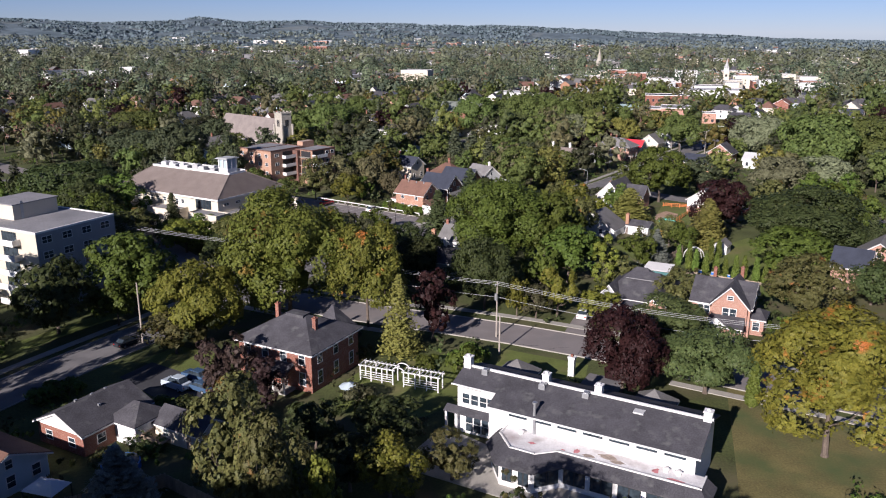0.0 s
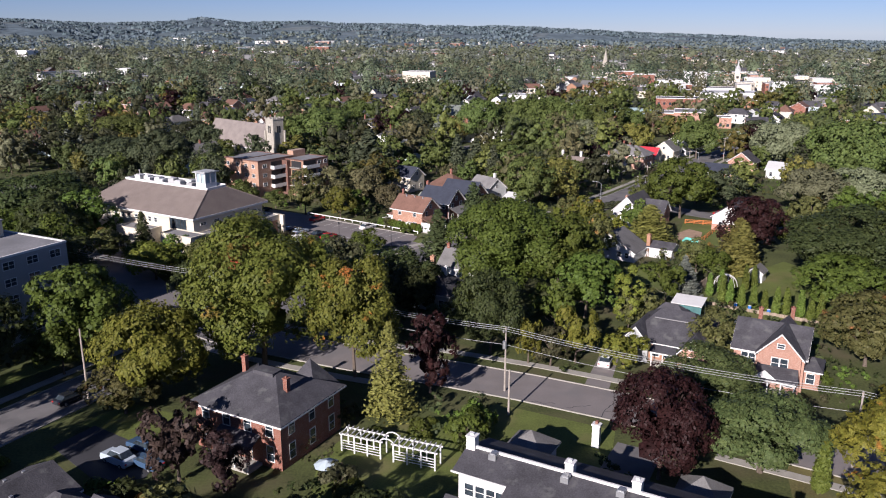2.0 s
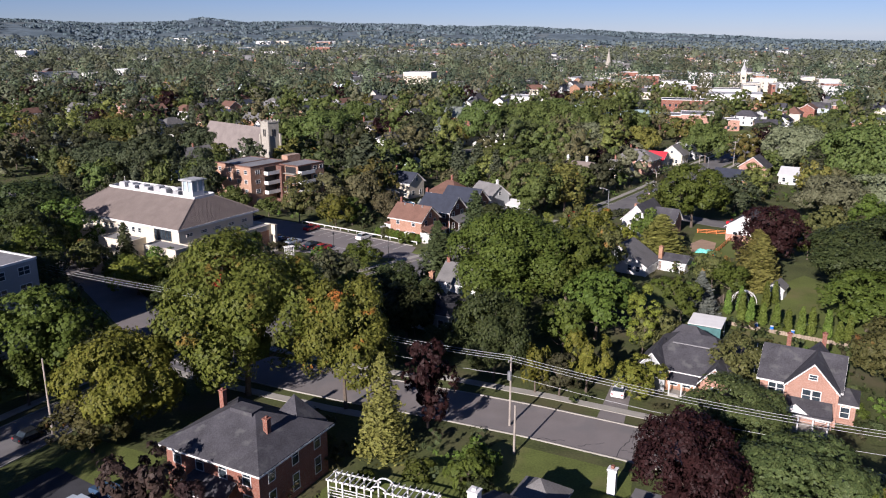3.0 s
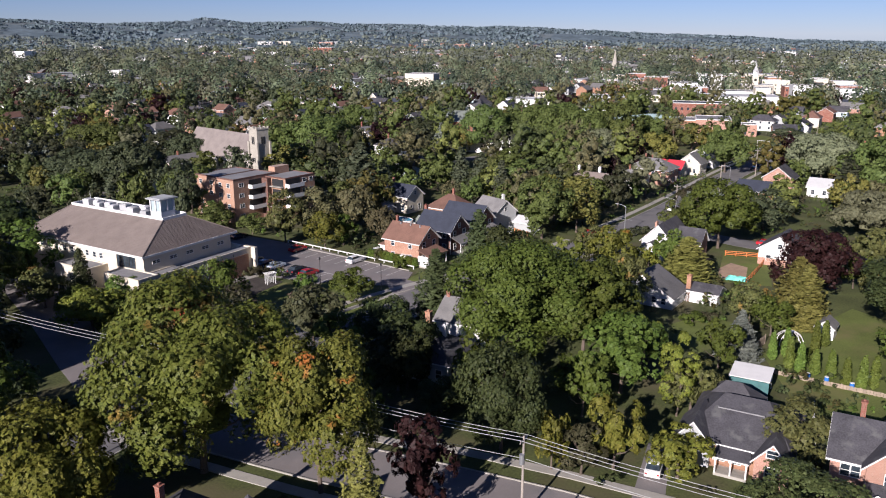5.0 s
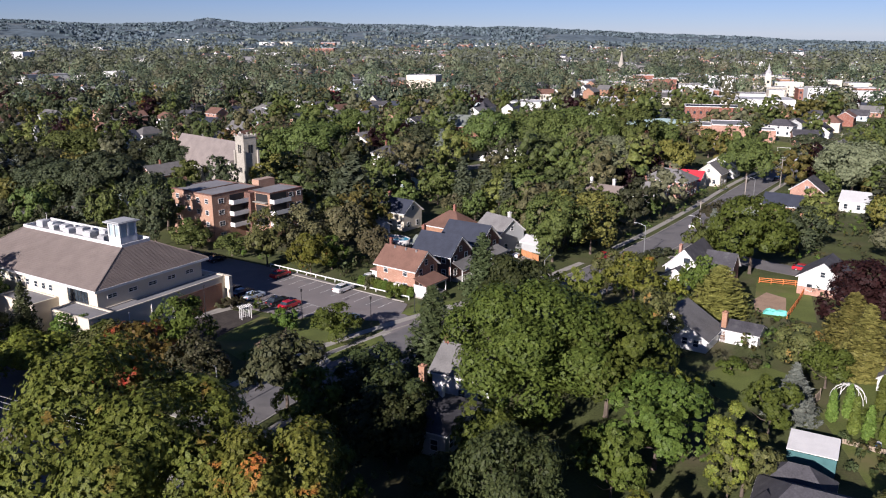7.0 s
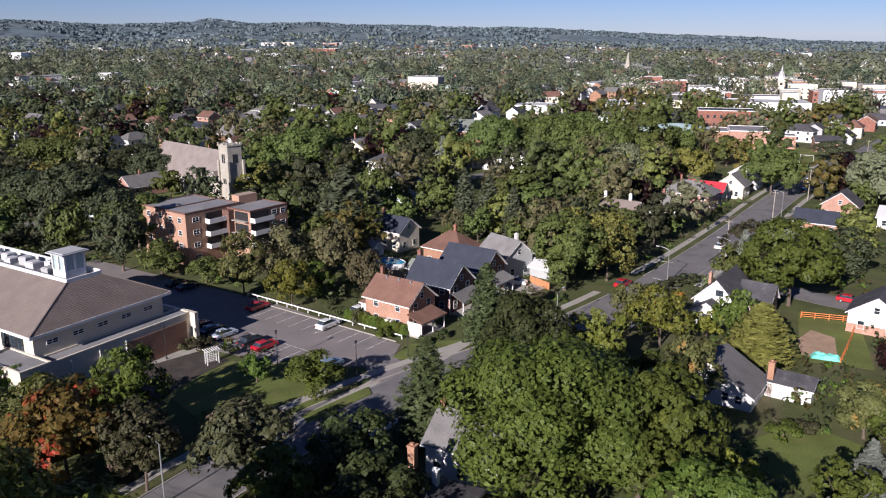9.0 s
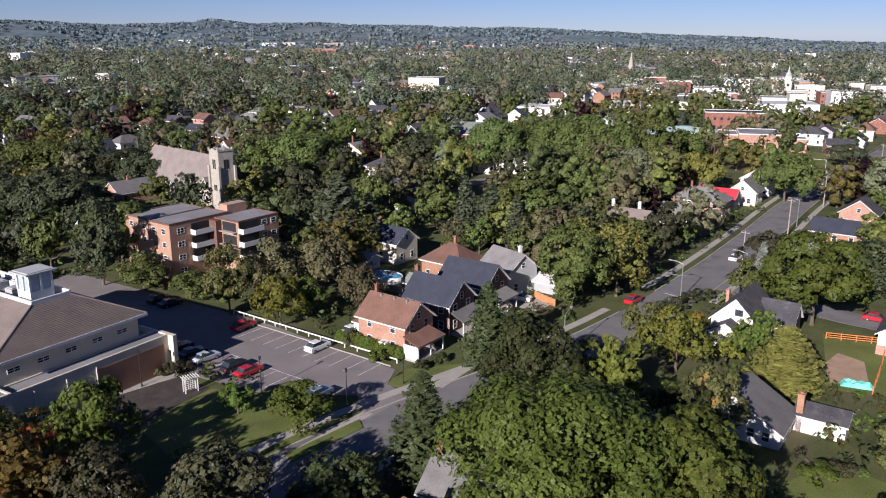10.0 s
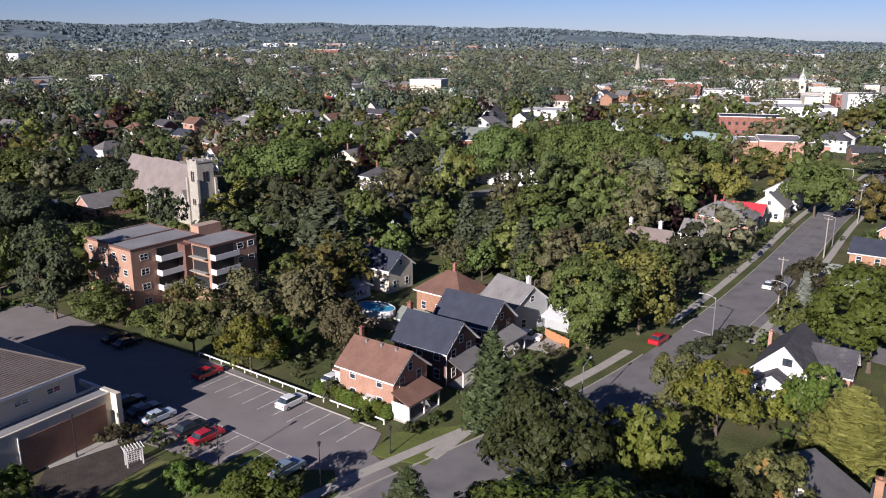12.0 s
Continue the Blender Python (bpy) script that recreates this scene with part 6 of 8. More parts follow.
gh = thing("house", 33, 139, -27, label="low brick house with complex charcoal hip roof", category="house")
block(gh, 11.6, 12.2, 3.5, 6.7, "hip", BRICK_BROWN, ROOF_DARK, 0.5, x=0.5, y=-0.6, ridge_len=5.0)
block(gh, 4.0, 6.0, 3.3, 5.6, "gable", GREY_SIDING, ROOF_DARK, 0.4, turned=True, x=-4.2, y=-4.4)
block(gh, 3.6, 5.0, 3.3, 5.4, "gable", BRICK_PINK, ROOF_DARK, 0.4, turned=True, x=4.6, y=-5.8)
block(gh, 7.0, 5.0, 3.2, 5.4, "hip", GREY_SIDING, ROOF_DARK, 0.4, x=-2.0, y=6.2)
for u, y in ((4.6, 16.6), (0.6, 13.4), (-1.2, 13.4)):
    window(gh, "S", u, 1.0, 1.2, 1.4, 0, y, WHITE)
window(gh, "S", 4.6, 3.6, 1.2, 0.9, 0, 16.6, WHITE)
porch(gh, 0.4, -7.6, 3.6, 2.0, 2.6, ROOF_DARK, 3, 0, 0.7)
boxes_part("ridge_cap", TAR, gh, (-2.3, 2.9, -3.5, -3.3, 6.0, 6.12))
keep(33, 139, 9)
cn = thing("canopy", *(Vector((33, 139)) + Vector((math.cos(radians(-27)) * -1.2 + 16.7 * math.sin(radians(27)), math.sin(radians(-27)) * -1.2 + 16.7 * math.cos(radians(27))))), -27, label="flat white garden canopy with a dark teal sheet standing for shade", category="canopy")
bm = bmesh.new()
slab(bm, [(-2.7, -2.3, 2.8), (2.7, -2.3, 2.8), (2.7, 2.3, 3.2), (-2.7, 2.3, 3.2)], 0.1)
part("roof", bm, WHITE, cn)
# dark sheet that stands for the shade under the canopy roof
boxes_part("side_panel", mat("teal_shade_panel", (0.06, 0.14, 0.14), 0.7), cn, (-2.6, 2.6, -2.25, -2.2, 0.2, 2.6))
for x in (-2.5, 2.5):
    for y in (-2.1, 2.1):
        boxes_part("post", WHITE, cn, (x - 0.06, x + 0.06, y - 0.06, y + 0.06, -0.1, 2.75))
keep(39.6, 154.5, 4)
bw = thing("house", 37, 191, -33, label="white-fronted house with steep sweeping taupe roof and brick chimney", category="house")
block(bw, 12.0, 7.6, 2.3, 5.9, "gable", WHITE, ROOF_GREY, 0.4, turned=True, x=-4.7, y=1.0)
for u, z in ((-2.2, 0.9), (-0.4, 0.8), (-4.4, 2.6)):
    window(bw, "S", u, z, 0.8, 1.1, 0, 5.6, WHITE)
chimney(bw, 1.9, 4.2, 0, 5.0, 0.8, 0.8, BRICK_BROWN)
block(bw, 6.0, 4.4, 2.4, 3.4, "gable", WHITE, ROOF_DARK, 0.3, x=4.4, y=6.0)
keep(33.5, 194.5, 8)
wh = thing("house", 45, 228, -33, label="white gabled house with charcoal roof and brick wing", category="house")
block(wh, 7.4, 11.0, 4.0, 7.7, "gable", WHITE, ROOF_DARK, 0.4, turned=True, x=-0.2, y=-0.7)
block(wh, 5.4, 5.6, 3.5, 6.2, "gable", BRICK_PINK, ROOF_DARK, 0.4, x=5.0, y=1.6)
block(wh, 5.2, 3.0, 2.6, 4.2, "gable", WHITE, ROOF_DARK, 0.35, turned=True, x=-0.8, y=-7.5)
for u, z, y, w, h in ((0.1, 4.9, 12.4, 0.5, 0.9), (0.7, 4.9, 12.4, 0.5, 0.9), (-2.3, 0.8, 18.0, 0.8, 1.3), (-1.0, 0.8, 18.0, 0.8, 1.3), (3.9, 1.0, 2.4, 1.0, 1.2), (5.8, 1.0, 2.4, 1.0, 1.2)):
    window(wh, "S", u, z, w, h, 0, y, WHITE if w != 0.5 else BLACK)
door(wh, "S", 0.8, 0, 18.0, BLACK)
chimney(wh, -4.2, 3.6, 0, 5.8, 0.5, 0.9, BRICK_PINK)
patch("patio", [(44.5, 222), (50.5, 226.0), (54, 223), (47, 216.5)], 0.04, DIRT, "pale paved patio with garden furniture", "patio")
keep(46, 228, 8)
hr = house(68.5, 220.5, -33, 8.5, 8.0, 3.8, 6.8, "gable", WHITE, ROOF_DARK, "white house with dark roof and brick base beside the yard", turned=True)
boxes_part("brick_base", BRICK_PINK, hr, (-4.3, 4.3, -4.06, -4.0, -0.1, 1.6))
house(77.0, 152.0, -33, 6.4, 8, 5.0, 7.8, "gable", BRICK_PINK, ROOF_NAVY, "salmon brick house with dark gable roof")
house(85.5, 158.0, -33, 9, 8, 5.0, 8.2, "gable", BRICK_PINK, ROOF_GREY, "salmon brick house with white trim and grey roof", turned=True, chimneys=((1.0, 2.0, 6, 9.6),))
sd = house(59.2, 176.2, -33, 2.9, 3.4, 2.1, 3.2, "gable", WHITE, ROOF_GREY, "small white garden shed with grey roof", turned=True, name="shed", storeys=0, sides="S", over=0.2, gable_window=False, category="shed")
boxes_part("shed_door", WHITE, sd, (-0.8, 0.8, -1.76, -1.7, 0.05, 1.9))
dome = thing("garden_dome", 51.8, 172.5, label="white dome frame with fabric in the garden", category="garden dome")
bm = bmesh.new()
for k in range(6):
    a = math.pi * k / 6
    for s in range(8):
        p, q = math.pi * s / 8, math.pi * (s + 1) / 8
        tube(bm, (2.3 * math.cos(p) * math.cos(a), 2.3 * math.cos(p) * math.sin(a), 2.3 * math.sin(p)), (2.3 * math.cos(q) * math.cos(a), 2.3 * math.cos(q) * math.sin(a), 2.3 * math.sin(q)), 0.05, 0.05, 4)
part("frame", bm, WHITE, dome)
bm = bmesh.new()
for s in range(4):
    for k in range(6):
        a, b = math.pi * k / 8, math.pi * (k + 1) / 8
        p, q = math.pi * (0.2 + s * 0.1), math.pi * (0.3 + s * 0.1)
        bm.faces.new([bm.verts.new((2.35 * math.cos(t) * math.cos(c), 2.35 * math.cos(t) * math.sin(c), 2.35 * math.sin(t))) for t, c in ((p, a), (q, a), (q, b), (p, b))])
part("fabric", bm, WHITE, dome)
for x, y in ((49.2, 158.6), (51.4, 157.4), (54.1, 155.4)):
    e = thing("water_barrel", x, y, label="bright blue plastic barrel between clipped cedars", category="barrel", group="blue barrels")
    bm = bmesh.new()
    tube(bm, (0, 0, -0.02), (0, 0, 0.45), 0.3, 0.34, 12)
    tube(bm, (0, 0, 0.45), (0, 0, 1.0), 0.34, 0.3, 12)
    part("drum", bm, paint("blue", (0.04, 0.16, 0.5)), e)
    bm = bmesh.new()
    tube(bm, (0, 0, 1.0), (0, 0, 1.05), 0.31, 0.29, 12)
    part("lid", bm, WHITE, e)
tp = thing("tarpaulin_cover", 54.4, 207.2, -20, label="crumpled turquoise tarpaulin over a low heap", category="tarpaulin")
bm = bmesh.new()
rr = random.Random(3)
grid = [[bm.verts.new((-2.2 + 4.4 * i / 8, -1.0 + 2.0 * j / 5, 0.05 + (0.0 if i in (0, 8) or j in (0, 5) else rr.uniform(0.3, 0.8)))) for j in range(6)] for i in range(9)]
for i in range(8):
    for j in range(5):
        bm.faces.new((grid[i][j], grid[i + 1][j], grid[i + 1][j + 1], grid[i][j + 1]))
part("sheet", bm, GREEN_TARP, tp)

# further houses that stand out
house(36.0, 289, -33, 10, 8.5, 4.6, 8.2, "gable", STONE, ROOF_TAUPE, "stone house with taupe roof and white chimneys", chimneys=((-4.2, 0, 6, 9.8, 0.7, 0.7, WHITE), (2.4, 0.4, 7, 9.8, 0.7, 0.7, WHITE)), turned=False)
house(61.0, 318, -33, 14, 9.5, 5.4, 8.2, "hip", BRICK_PINK, ROOF_GREY, "wide salmon brick house with grey hip roof", chimneys=((-3, 0.5, 7, 9.4), (-1, 1.5, 7, 9.4)))
house(52.5, 307.5, -33, 8, 7, 3.2, 5.8, "gable", WHITE, ROOF_GREY, "small white house with grey roof and porch", storeys=1, chimneys=((-1.6, 0.3, 4, 7.2),))
house(68.5, 328, -33, 11, 7, 3.6, 6.2, "gable", GREY_SIDING, ROOF_RED, "house with a bright red metal roof")
house(79, 336, -33, 8, 7.5, 4.4, 7.6, "gable", CREAM, ROOF_GREY, "cream gabled house with grey roof", turned=True)
house(88, 352, -33, 9, 8, 5.2, 8.2, "gable", WHITE, ROOF_GREY, "white house with brick gable and grey roof", turned=True)
house(4.5, 386, -33, 13, 8, 5.0, 7.8, "gable", WHITE, ROOF_DARK, "white house with dark roof")
house(15, 379, -33, 10, 8, 5.0, 8.6, "gable", WHITE, ROOF_DARK, "white gabled house with dark roof", turned=True)
house(-49, 409, -33, 12, 9, 4.8, 8.0, "gable", CREAM, ROOF_GREY, "cream gabled house with twin chimneys", turned=True, chimneys=((-3.5, 1, 6, 9.6), (3.5, 1, 6, 9.6)))
house(-21.5, 324, -33, 8, 7, 5.0, 7.8, "gable", BLUE_SIDING, ROOF_DARK, "narrow grey-blue house with dark roof")
house(-116, 318, -33, 14, 9, 4.0, 7.4, "gable", GREY_SIDING, ROOF_NAVY, "long house with blue-black roof in shade")
house(-104, 300, -33, 9, 7, 3.6, 6.0, "gable", BLUE_SIDING, ROOF_NAVY, "blue-sided house with dark roof in shade")
house(72, 271, -33, 10, 7, 3.0, 5.2, "gable", GREY_SIDING, ROOF_GREEN, "low house with pale greenish roof", storeys=1)
house(87, 291, -33, 11, 8, 3.2, 5.6, "gable", BRICK_BROWN, ROOF_NAVY, "low brick house with blue-black roof", storeys=1)
house(100, 308, -33, 9, 8, 4.2, 7.6, "gable", BRICK_PINK, ROOF_DARK, "salmon brick gabled house", turned=True)
house(110, 296, -33, 10, 8, 3.2, 5.4, "gable", WHITE, PALE_ROOF, "white house with pale roof", storeys=1)
house(0.0, 172, -25, 9, 8, 4.4, 7.0, "gable", WHITE, ROOF_GREY, "white house hidden beneath tall trees", chimneys=((-4.2, 0, 4, 7.8, 0.6, 0.6),))
house(-5.5, 160, -25, 9, 9, 3.6, 6.2, "hip", GREY_SIDING, ROOF_DARK, "grey house in deep shade under trees", chimneys=((-1.8, 1.5, 4, 8.4, 0.8, 0.8, BRICK_BROWN), (1.4, 0.5, 4, 7.0, 0.6, 0.6, WHITE)))

# ---- vehicles ----
RED, WHITE_C, SILVER, DARK, BLUEC = (0.42, 0.015, 0.025), (0.75, 0.75, 0.74), (0.42, 0.48, 0.54), (0.02, 0.022, 0.028), (0.05, 0.09, 0.16)
for x, y, r, n, c, k in ((-25.9, 216.6, 57, "white", WHITE_C, "suv"), (-40.6, 225.4, 57, "red", RED, "car"), (-34.2, 206.7, 57, "red", RED, "car"), (-36.9, 208.4, 57, "black", DARK, "suv"),
                         (-42.3, 211.5, 57, "pale blue", SILVER, "car"), (-45.0, 213.2, 57, "black", DARK, "car"), (-48.0, 215.2, 57, "black", DARK, "suv"), (-22.3, 199.6, 57, "grey-blue", (0.18, 0.24, 0.3), "suv"),
                         (-57.6, 236.2, 57, "black", DARK, "car"), (-60.4, 238.0, 57, "black", DARK, "suv"), (28.9, 242.4, 54, "red", RED, "suv"), (57.2, 273.0, 54, "white", WHITE_C, "car"),
                         (7.6, 242.6, -20, "white", WHITE_C, "suv"), (21.3, 132.5, 70, "white", WHITE_C, "suv"), (-54.2, 117.2, 62, "black", DARK, "car"), (-46.8, 151.7, -45, "silver", SILVER, "car"),
                         (-40.8, 101.6, 150, "blue-white", SILVER, "van"), (-39.0, 104.6, 150, "dark blue", BLUEC, "suv"), (-37.2, 101.0, 150, "dark blue", BLUEC, "car"), (104, 344, 57, "black", DARK, "car"),
                         (108, 352, 57, "black", DARK, "suv"), (112, 362, 57, "white", WHITE_C, "car"), (-21.5, 224.3, 57, "white", WHITE_C, "car"),
                         (128, 388, 57, "silver", SILVER, "car"), (75, 231, -33, "black", DARK, "car"), (70, 234.5, -33, "red", RED, "car"), (44, 212, 10, "white", WHITE_C, "car")):
    car(x, y, r, n, c, k)

# ---- utility poles, wires, street lamps ----
WIRE = mat("grey_wire", (0.3, 0.3, 0.3), 0.6, 0.05)


def utility_pole(x, y, h, arm=True, rot=0, box_on=False, label="weathered wooden utility pole"):
    e = thing("utility_pole", x, y, rot, label=label, category="utility pole", group="utility poles")
    bm = bmesh.new()
    tube(bm, (0, 0, -0.3), (0, 0, h), 0.16, 0.11, 8)
    part("pole", bm, POLE_WOOD, e)
    if arm:
        boxes_part("crossarm", POLE_WOOD, e, (-0.9, 0.9, -0.06, 0.06, h - 0.5, h - 0.38))
        for u in (-0.8, 0.0, 0.8):
            boxes_part("insulator", STEEL, e, (u - 0.04, u + 0.04, -0.04, 0.04, h - 0.38, h - 0.2))
    if box_on:
        bm = bmesh.new()
        tube(bm, (-0.35, 0, h - 3.0), (-0.35, 0, h - 1.9), 0.28, 0.28, 10)
        part("transformer", bm, STEEL, e)
    return e


def wire(a, b, sag, group="overhead wires"):
    bm = bmesh.new()
    a, b = Vector(a), Vector(b)
    n = 10
    pts = [a.lerp(b, i / n) - Vector((0, 0, sag * 4 * (i / n) * (1 - i / n))) for i in range(n + 1)]
    side = (b - a).cross(Vector((0, 0, 1))).normalized() * 0.022
    rings = [[bm.verts.new(p + side), bm.verts.new(p - side), bm.verts.new(p + Vector((0, 0, 0.038)))] for p in pts]
    for r, q in zip(rings, rings[1:]):
        for k in range(3):
            bm.faces.new((r[k], r[(k + 1) % 3], q[(k + 1) % 3], q[k]))
    bm.faces.new(rings[0])
    bm.faces.new(rings[-1][::-1])
    tagged(part("overhead_wire", bm, WIRE), "thin sagging overhead wire", "wire", group)


POLES = [(-88, 62, 10.3), (-52.3, 118.2, 10.3), (-33, 137.8, 11.3), (5.4, 122.5, 9.6), (45, 103.5, 9.6), (86, 82, 9.6)]
for i, (x, y, h) in enumerate(POLES):
    utility_pole(x, y, h, i > 1, 63 if i > 1 else -28, i == 3)
utility_pole(5.6, 115.3, 6.5, False)
utility_pole(-92, 163.5, 12.4, True, 63)
for a, b in ((2, 3), (3, 4), (4, 5)):
    (xa, ya, ha), (xb, yb, hb) = POLES[a], POLES[b]
    for off, dz in ((-0.75, -0.2), (0.0, -0.2), (0.75, -0.2), (0.1, -2.6)):
        wire((xa + off * 0.45, ya + off * 0.89, ha + dz), (xb + off * 0.45, yb + off * 0.89, hb + dz), 0.8)
for off in (-0.5, 0.0, 0.5):
    wire((-92 + 0.8 * off, 163.5 + 1.6 * off, 12.2), (-33 + 0.8 * off, 137.8 + 1.6 * off, 11.1), 0.9)
MAIN_POLES = [(55.0, 262), (77, 296), (100, 331), (124, 366), (150, 402), (178, 440)]
for x, y in MAIN_POLES:
    utility_pole(x, y, 9.5, True, -35)
for (xa, ya), (xb, yb) in zip(MAIN_POLES, MAIN_POLES[1:]):
    for off in (-0.7, 0.7):
        wire((xa + off, ya - off * 0.7, 9.3), (xb + off, yb - off * 0.7, 9.3), 0.7)


def street_lamp(x, y, rot, h=7.5, reach=2.2):
    e = thing("street_lamp", x, y, rot, label="grey street lamp with a curved arm", category="street lamp", group="street lamps")
    bm = bmesh.new()
    tube(bm, (0, 0, -0.2), (0, 0, h - 0.4), 0.1, 0.07, 8)
    part("post", bm, STEEL, e)
    bm = bmesh.new()
    for k in range(5):
        a, b = k / 5, (k + 1) / 5
        tube(bm, (reach * a, 0, h - 0.4 + 0.5 * math.sin(a * 1.6)), (reach * b, 0, h - 0.4 + 0.5 * math.sin(b * 1.6)), 0.045, 0.04, 6)
    part("arm", bm, STEEL, e)
    boxes_part("lamp_head", PALE_ROOF, e, (reach - 0.1, reach + 0.55, -0.14, 0.14, h + 0.02, h + 0.14))


for x, y, r in ((-33.5, 163.5, 150), (13.2, 215.6, 60), (38.2, 244.6, 150), (52.6, 252.6, 150), (83, 306, 150), (108, 346, 150)):
    street_lamp(x, y, r)
# hedges, clipped cedars, garden shrubs
for k in range(13):
    p = FENCE_A + ALONG * (0.6 + 1.05 * k) - ACROSS * 1.3
    tree(p.x, p.y, 2.2, 0.75, "column", group="hedge cedars", label="young cedar in the hedge beyond the fence")
for x, y in ((46.5, 165.6), (47.8, 162.2), (48.6, 160.2), (50.7, 160.0), (52.4, 158.6), (53.6, 156.4), (55.2, 155.0), (57.1, 155.4), (58.9, 153.6), (60.0, 151.8), (56.9, 171.3), (54.5, 169.1), (62.0, 152.6), (49.0, 166.5)):
    tree(x, y, 4.0 + 1.3 * ((x * 7.3) % 1), 0.68, "column", group="clipped cedars")
for x, y, h, r, s in ((-20.5, 219.6, 2.2, 1.7, "shrub_brown"), (-15.5, 212.8, 1.6, 1.3, "shrub"), (-8.6, 210.2, 1.2, 1.0, "shrub_dark"), (-6.0, 212.8, 1.3, 1.0, "shrub_dark"), (-47.2, 207.6, 1.7, 2.0, "shrub_brown"), (-44.5, 206.2, 1.5, 1.8, "shrub_brown"),
                      (33.5, 237.4, 1.9, 2.2, "shrub_dark"), (36.6, 240.6, 1.8, 1.8, "shrub_dark"), (40.2, 244.0, 1.5, 1.8, "shrub_dark"), (43.2, 246.2, 1.5, 1.8, "shrub_dark"), (-14.2, 97.2, 2.4, 1.8, "shrub_brown"), (-12.4, 95.0, 1.8, 1.5, "shrub"),
                      (-11.8, 107.6, 1.6, 1.4, "shrub"), (-5.5, 110.2, 1.8, 1.6, "shrub"), (0.2, 108.5, 3.4, 2.2, "shrub"), (1.2, 111.6, 3.0, 2.0, "shrub"), (1.6, 104.8, 2.4, 1.8, "shrub_dark"), (-57.5, 97.5, 2.0, 2.0, "shrub"), (-55.2, 99.2, 1.9, 1.8, "shrub"),
                      (-39.5, 94.0, 2.0, 2.0, "shrub"), (-36.5, 93.0, 2.2, 2.2, "shrub_dark"), (51.8, 166.5, 1.4, 1.2, "shrub"), (50.0, 163.8, 1.5, 1.3, "shrub"), (42, 128.5, 1.4, 1.2, "shrub_brown"), (51, 126.5, 1.6, 1.5, "shrub"), (44, 216.5, 1.4, 1.3, "shrub"),
                      (38.5, 181.5, 1.8, 1.7, "shrub"), (41.8, 182.8, 1.4, 1.3, "shrub_brown")):
    tree(x, y, h, r, s, group="garden shrubs")


# ---- single trees ----
tree(-30.7, 130.2, 22.6, 10.1, "maple")
tree(-16.4, 126.4, 19.1, 6.1, "maple_orange")
tree(-10.1, 115.2, 13.4, 3.9, "larch")
tree(-5.1, 121.6, 11.8, 3.3, "purple")
tree(-59.2, 132.6, 14.6, 7.1, "green")
tree(-59.5, 125.8, 7.6, 3.6, "green")
tree(-43.1, 118.6, 13.1, 6.9, "yellow")
tree(-45.2, 114.0, 6.5, 4.4, "olive")
tree(-32.3, 98.0, 9.8, 3.3, "plum")
tree(-26.6, 96.0, 7.2, 2.6, "plum")
tree(-23.0, 70.3, 15.6, 4.1, "olive")
tree(-17.9, 65.0, 13.7, 3.4, "olive")
tree(-14.9, 67.3, 10.1, 2.4, "yellow")
tree(-8.9, 85.6, 6.4, 3.9, "dark")
tree(-7.9, 75.3, 6.8, 3.7, "yellow")
tree(-1.2, 78.9, 5.7, 3.0, "olive")
tree(-36.1, 71.9, 7.8, 3.7, "spruce")
tree(-68.1, 122.0, 12.2, 5.8, "dark")
tree(21.9, 100.3, 13.2, 5.3, "purple")
tree(31.8, 116.7, 8.8, 5.8, "bluegreen")
tree(33.9, 102.2, 9.0, 7.0, "bluegreen")
tree(43.2, 85.4, 19.4, 8.6, "yellow_maple")
tree(38.9, 97.9, 6.2, 0.9, "column")
tree(60.5, 133.0, 11.0, 6.4, "olive")
tree(67.6, 158.0, 10.0, 7.4, "green")
tree(75.5, 172.5, 15.6, 11.8, "dark")
tree(96.0, 239.0, 12.5, 8.0, "silver")
tree(111.0, 245.0, 12.0, 8.0, "silver")
tree(65.5, 196.0, 13.2, 6.8, "purple")
tree(57.8, 232.1, 16.2, 8.1, "green")
tree(74.5, 250.0, 10.5, 5.7, "dark")
tree(7.3, 166.3, 18.6, 10.3, "green")
tree(17.4, 165.8, 15.7, 7.4, "green")
tree(3.7, 136.1, 13.3, 5.1, "dark")
tree(21.0, 153.0, 11.7, 6.0, "green")
tree(27.2, 146.3, 12.1, 2.3, "poplar")
tree(16.6, 132.6, 9.2, 3.0, "yellow")
tree(9.4, 132.3, 7.5, 2.0, "yellow")
tree(12.7, 131.3, 6.5, 2.5, "brown")
tree(23.6, 131.2, 6.0, 3.3, "yellow")
tree(41.9, 166.8, 7.8, 2.9, "spruce")
tree(1.3, 212.6, 13.4, 3.8, "conifer")
tree(6.4, 195.2, 13.3, 6.5, "dark")
tree(25.4, 216.6, 8.8, 3.4, "olive")
tree(29.5, 211.2, 10.0, 4.5, "maple_orange")
tree(37.7, 213.9, 5.2, 2.5, "yellow")
tree(44.0, 207.0, 9.2, 5.5, "conifer_yellow")
tree(55.8, 253.1, 9.6, 2.6, "spruce")
tree(26.3, 246.0, 13.6, 5.4, "maple_orange")
tree(17.0, 239.3, 15.8, 6.5, "green")
tree(28.1, 289.7, 10.3, 5.9, "olive")
tree(41.9, 275.2, 12.0, 5.3, "dark")
tree(-11.4, 298.0, 11.9, 4.8, "green")
tree(-4.0, 293.9, 15.4, 3.6, "conifer")
tree(2.4, 285.1, 15.1, 4.5, "conifer")
tree(8.0, 273.3, 14.6, 3.4, "conifer")
tree(-13.0, 364.4, 14.9, 4.9, "spruce")
tree(27.6, 389.6, 18.8, 13.4, "green")
tree(42.1, 377.0, 18.5, 12.4, "green")
tree(47.7, 353.2, 13.1, 9.6, "silver")
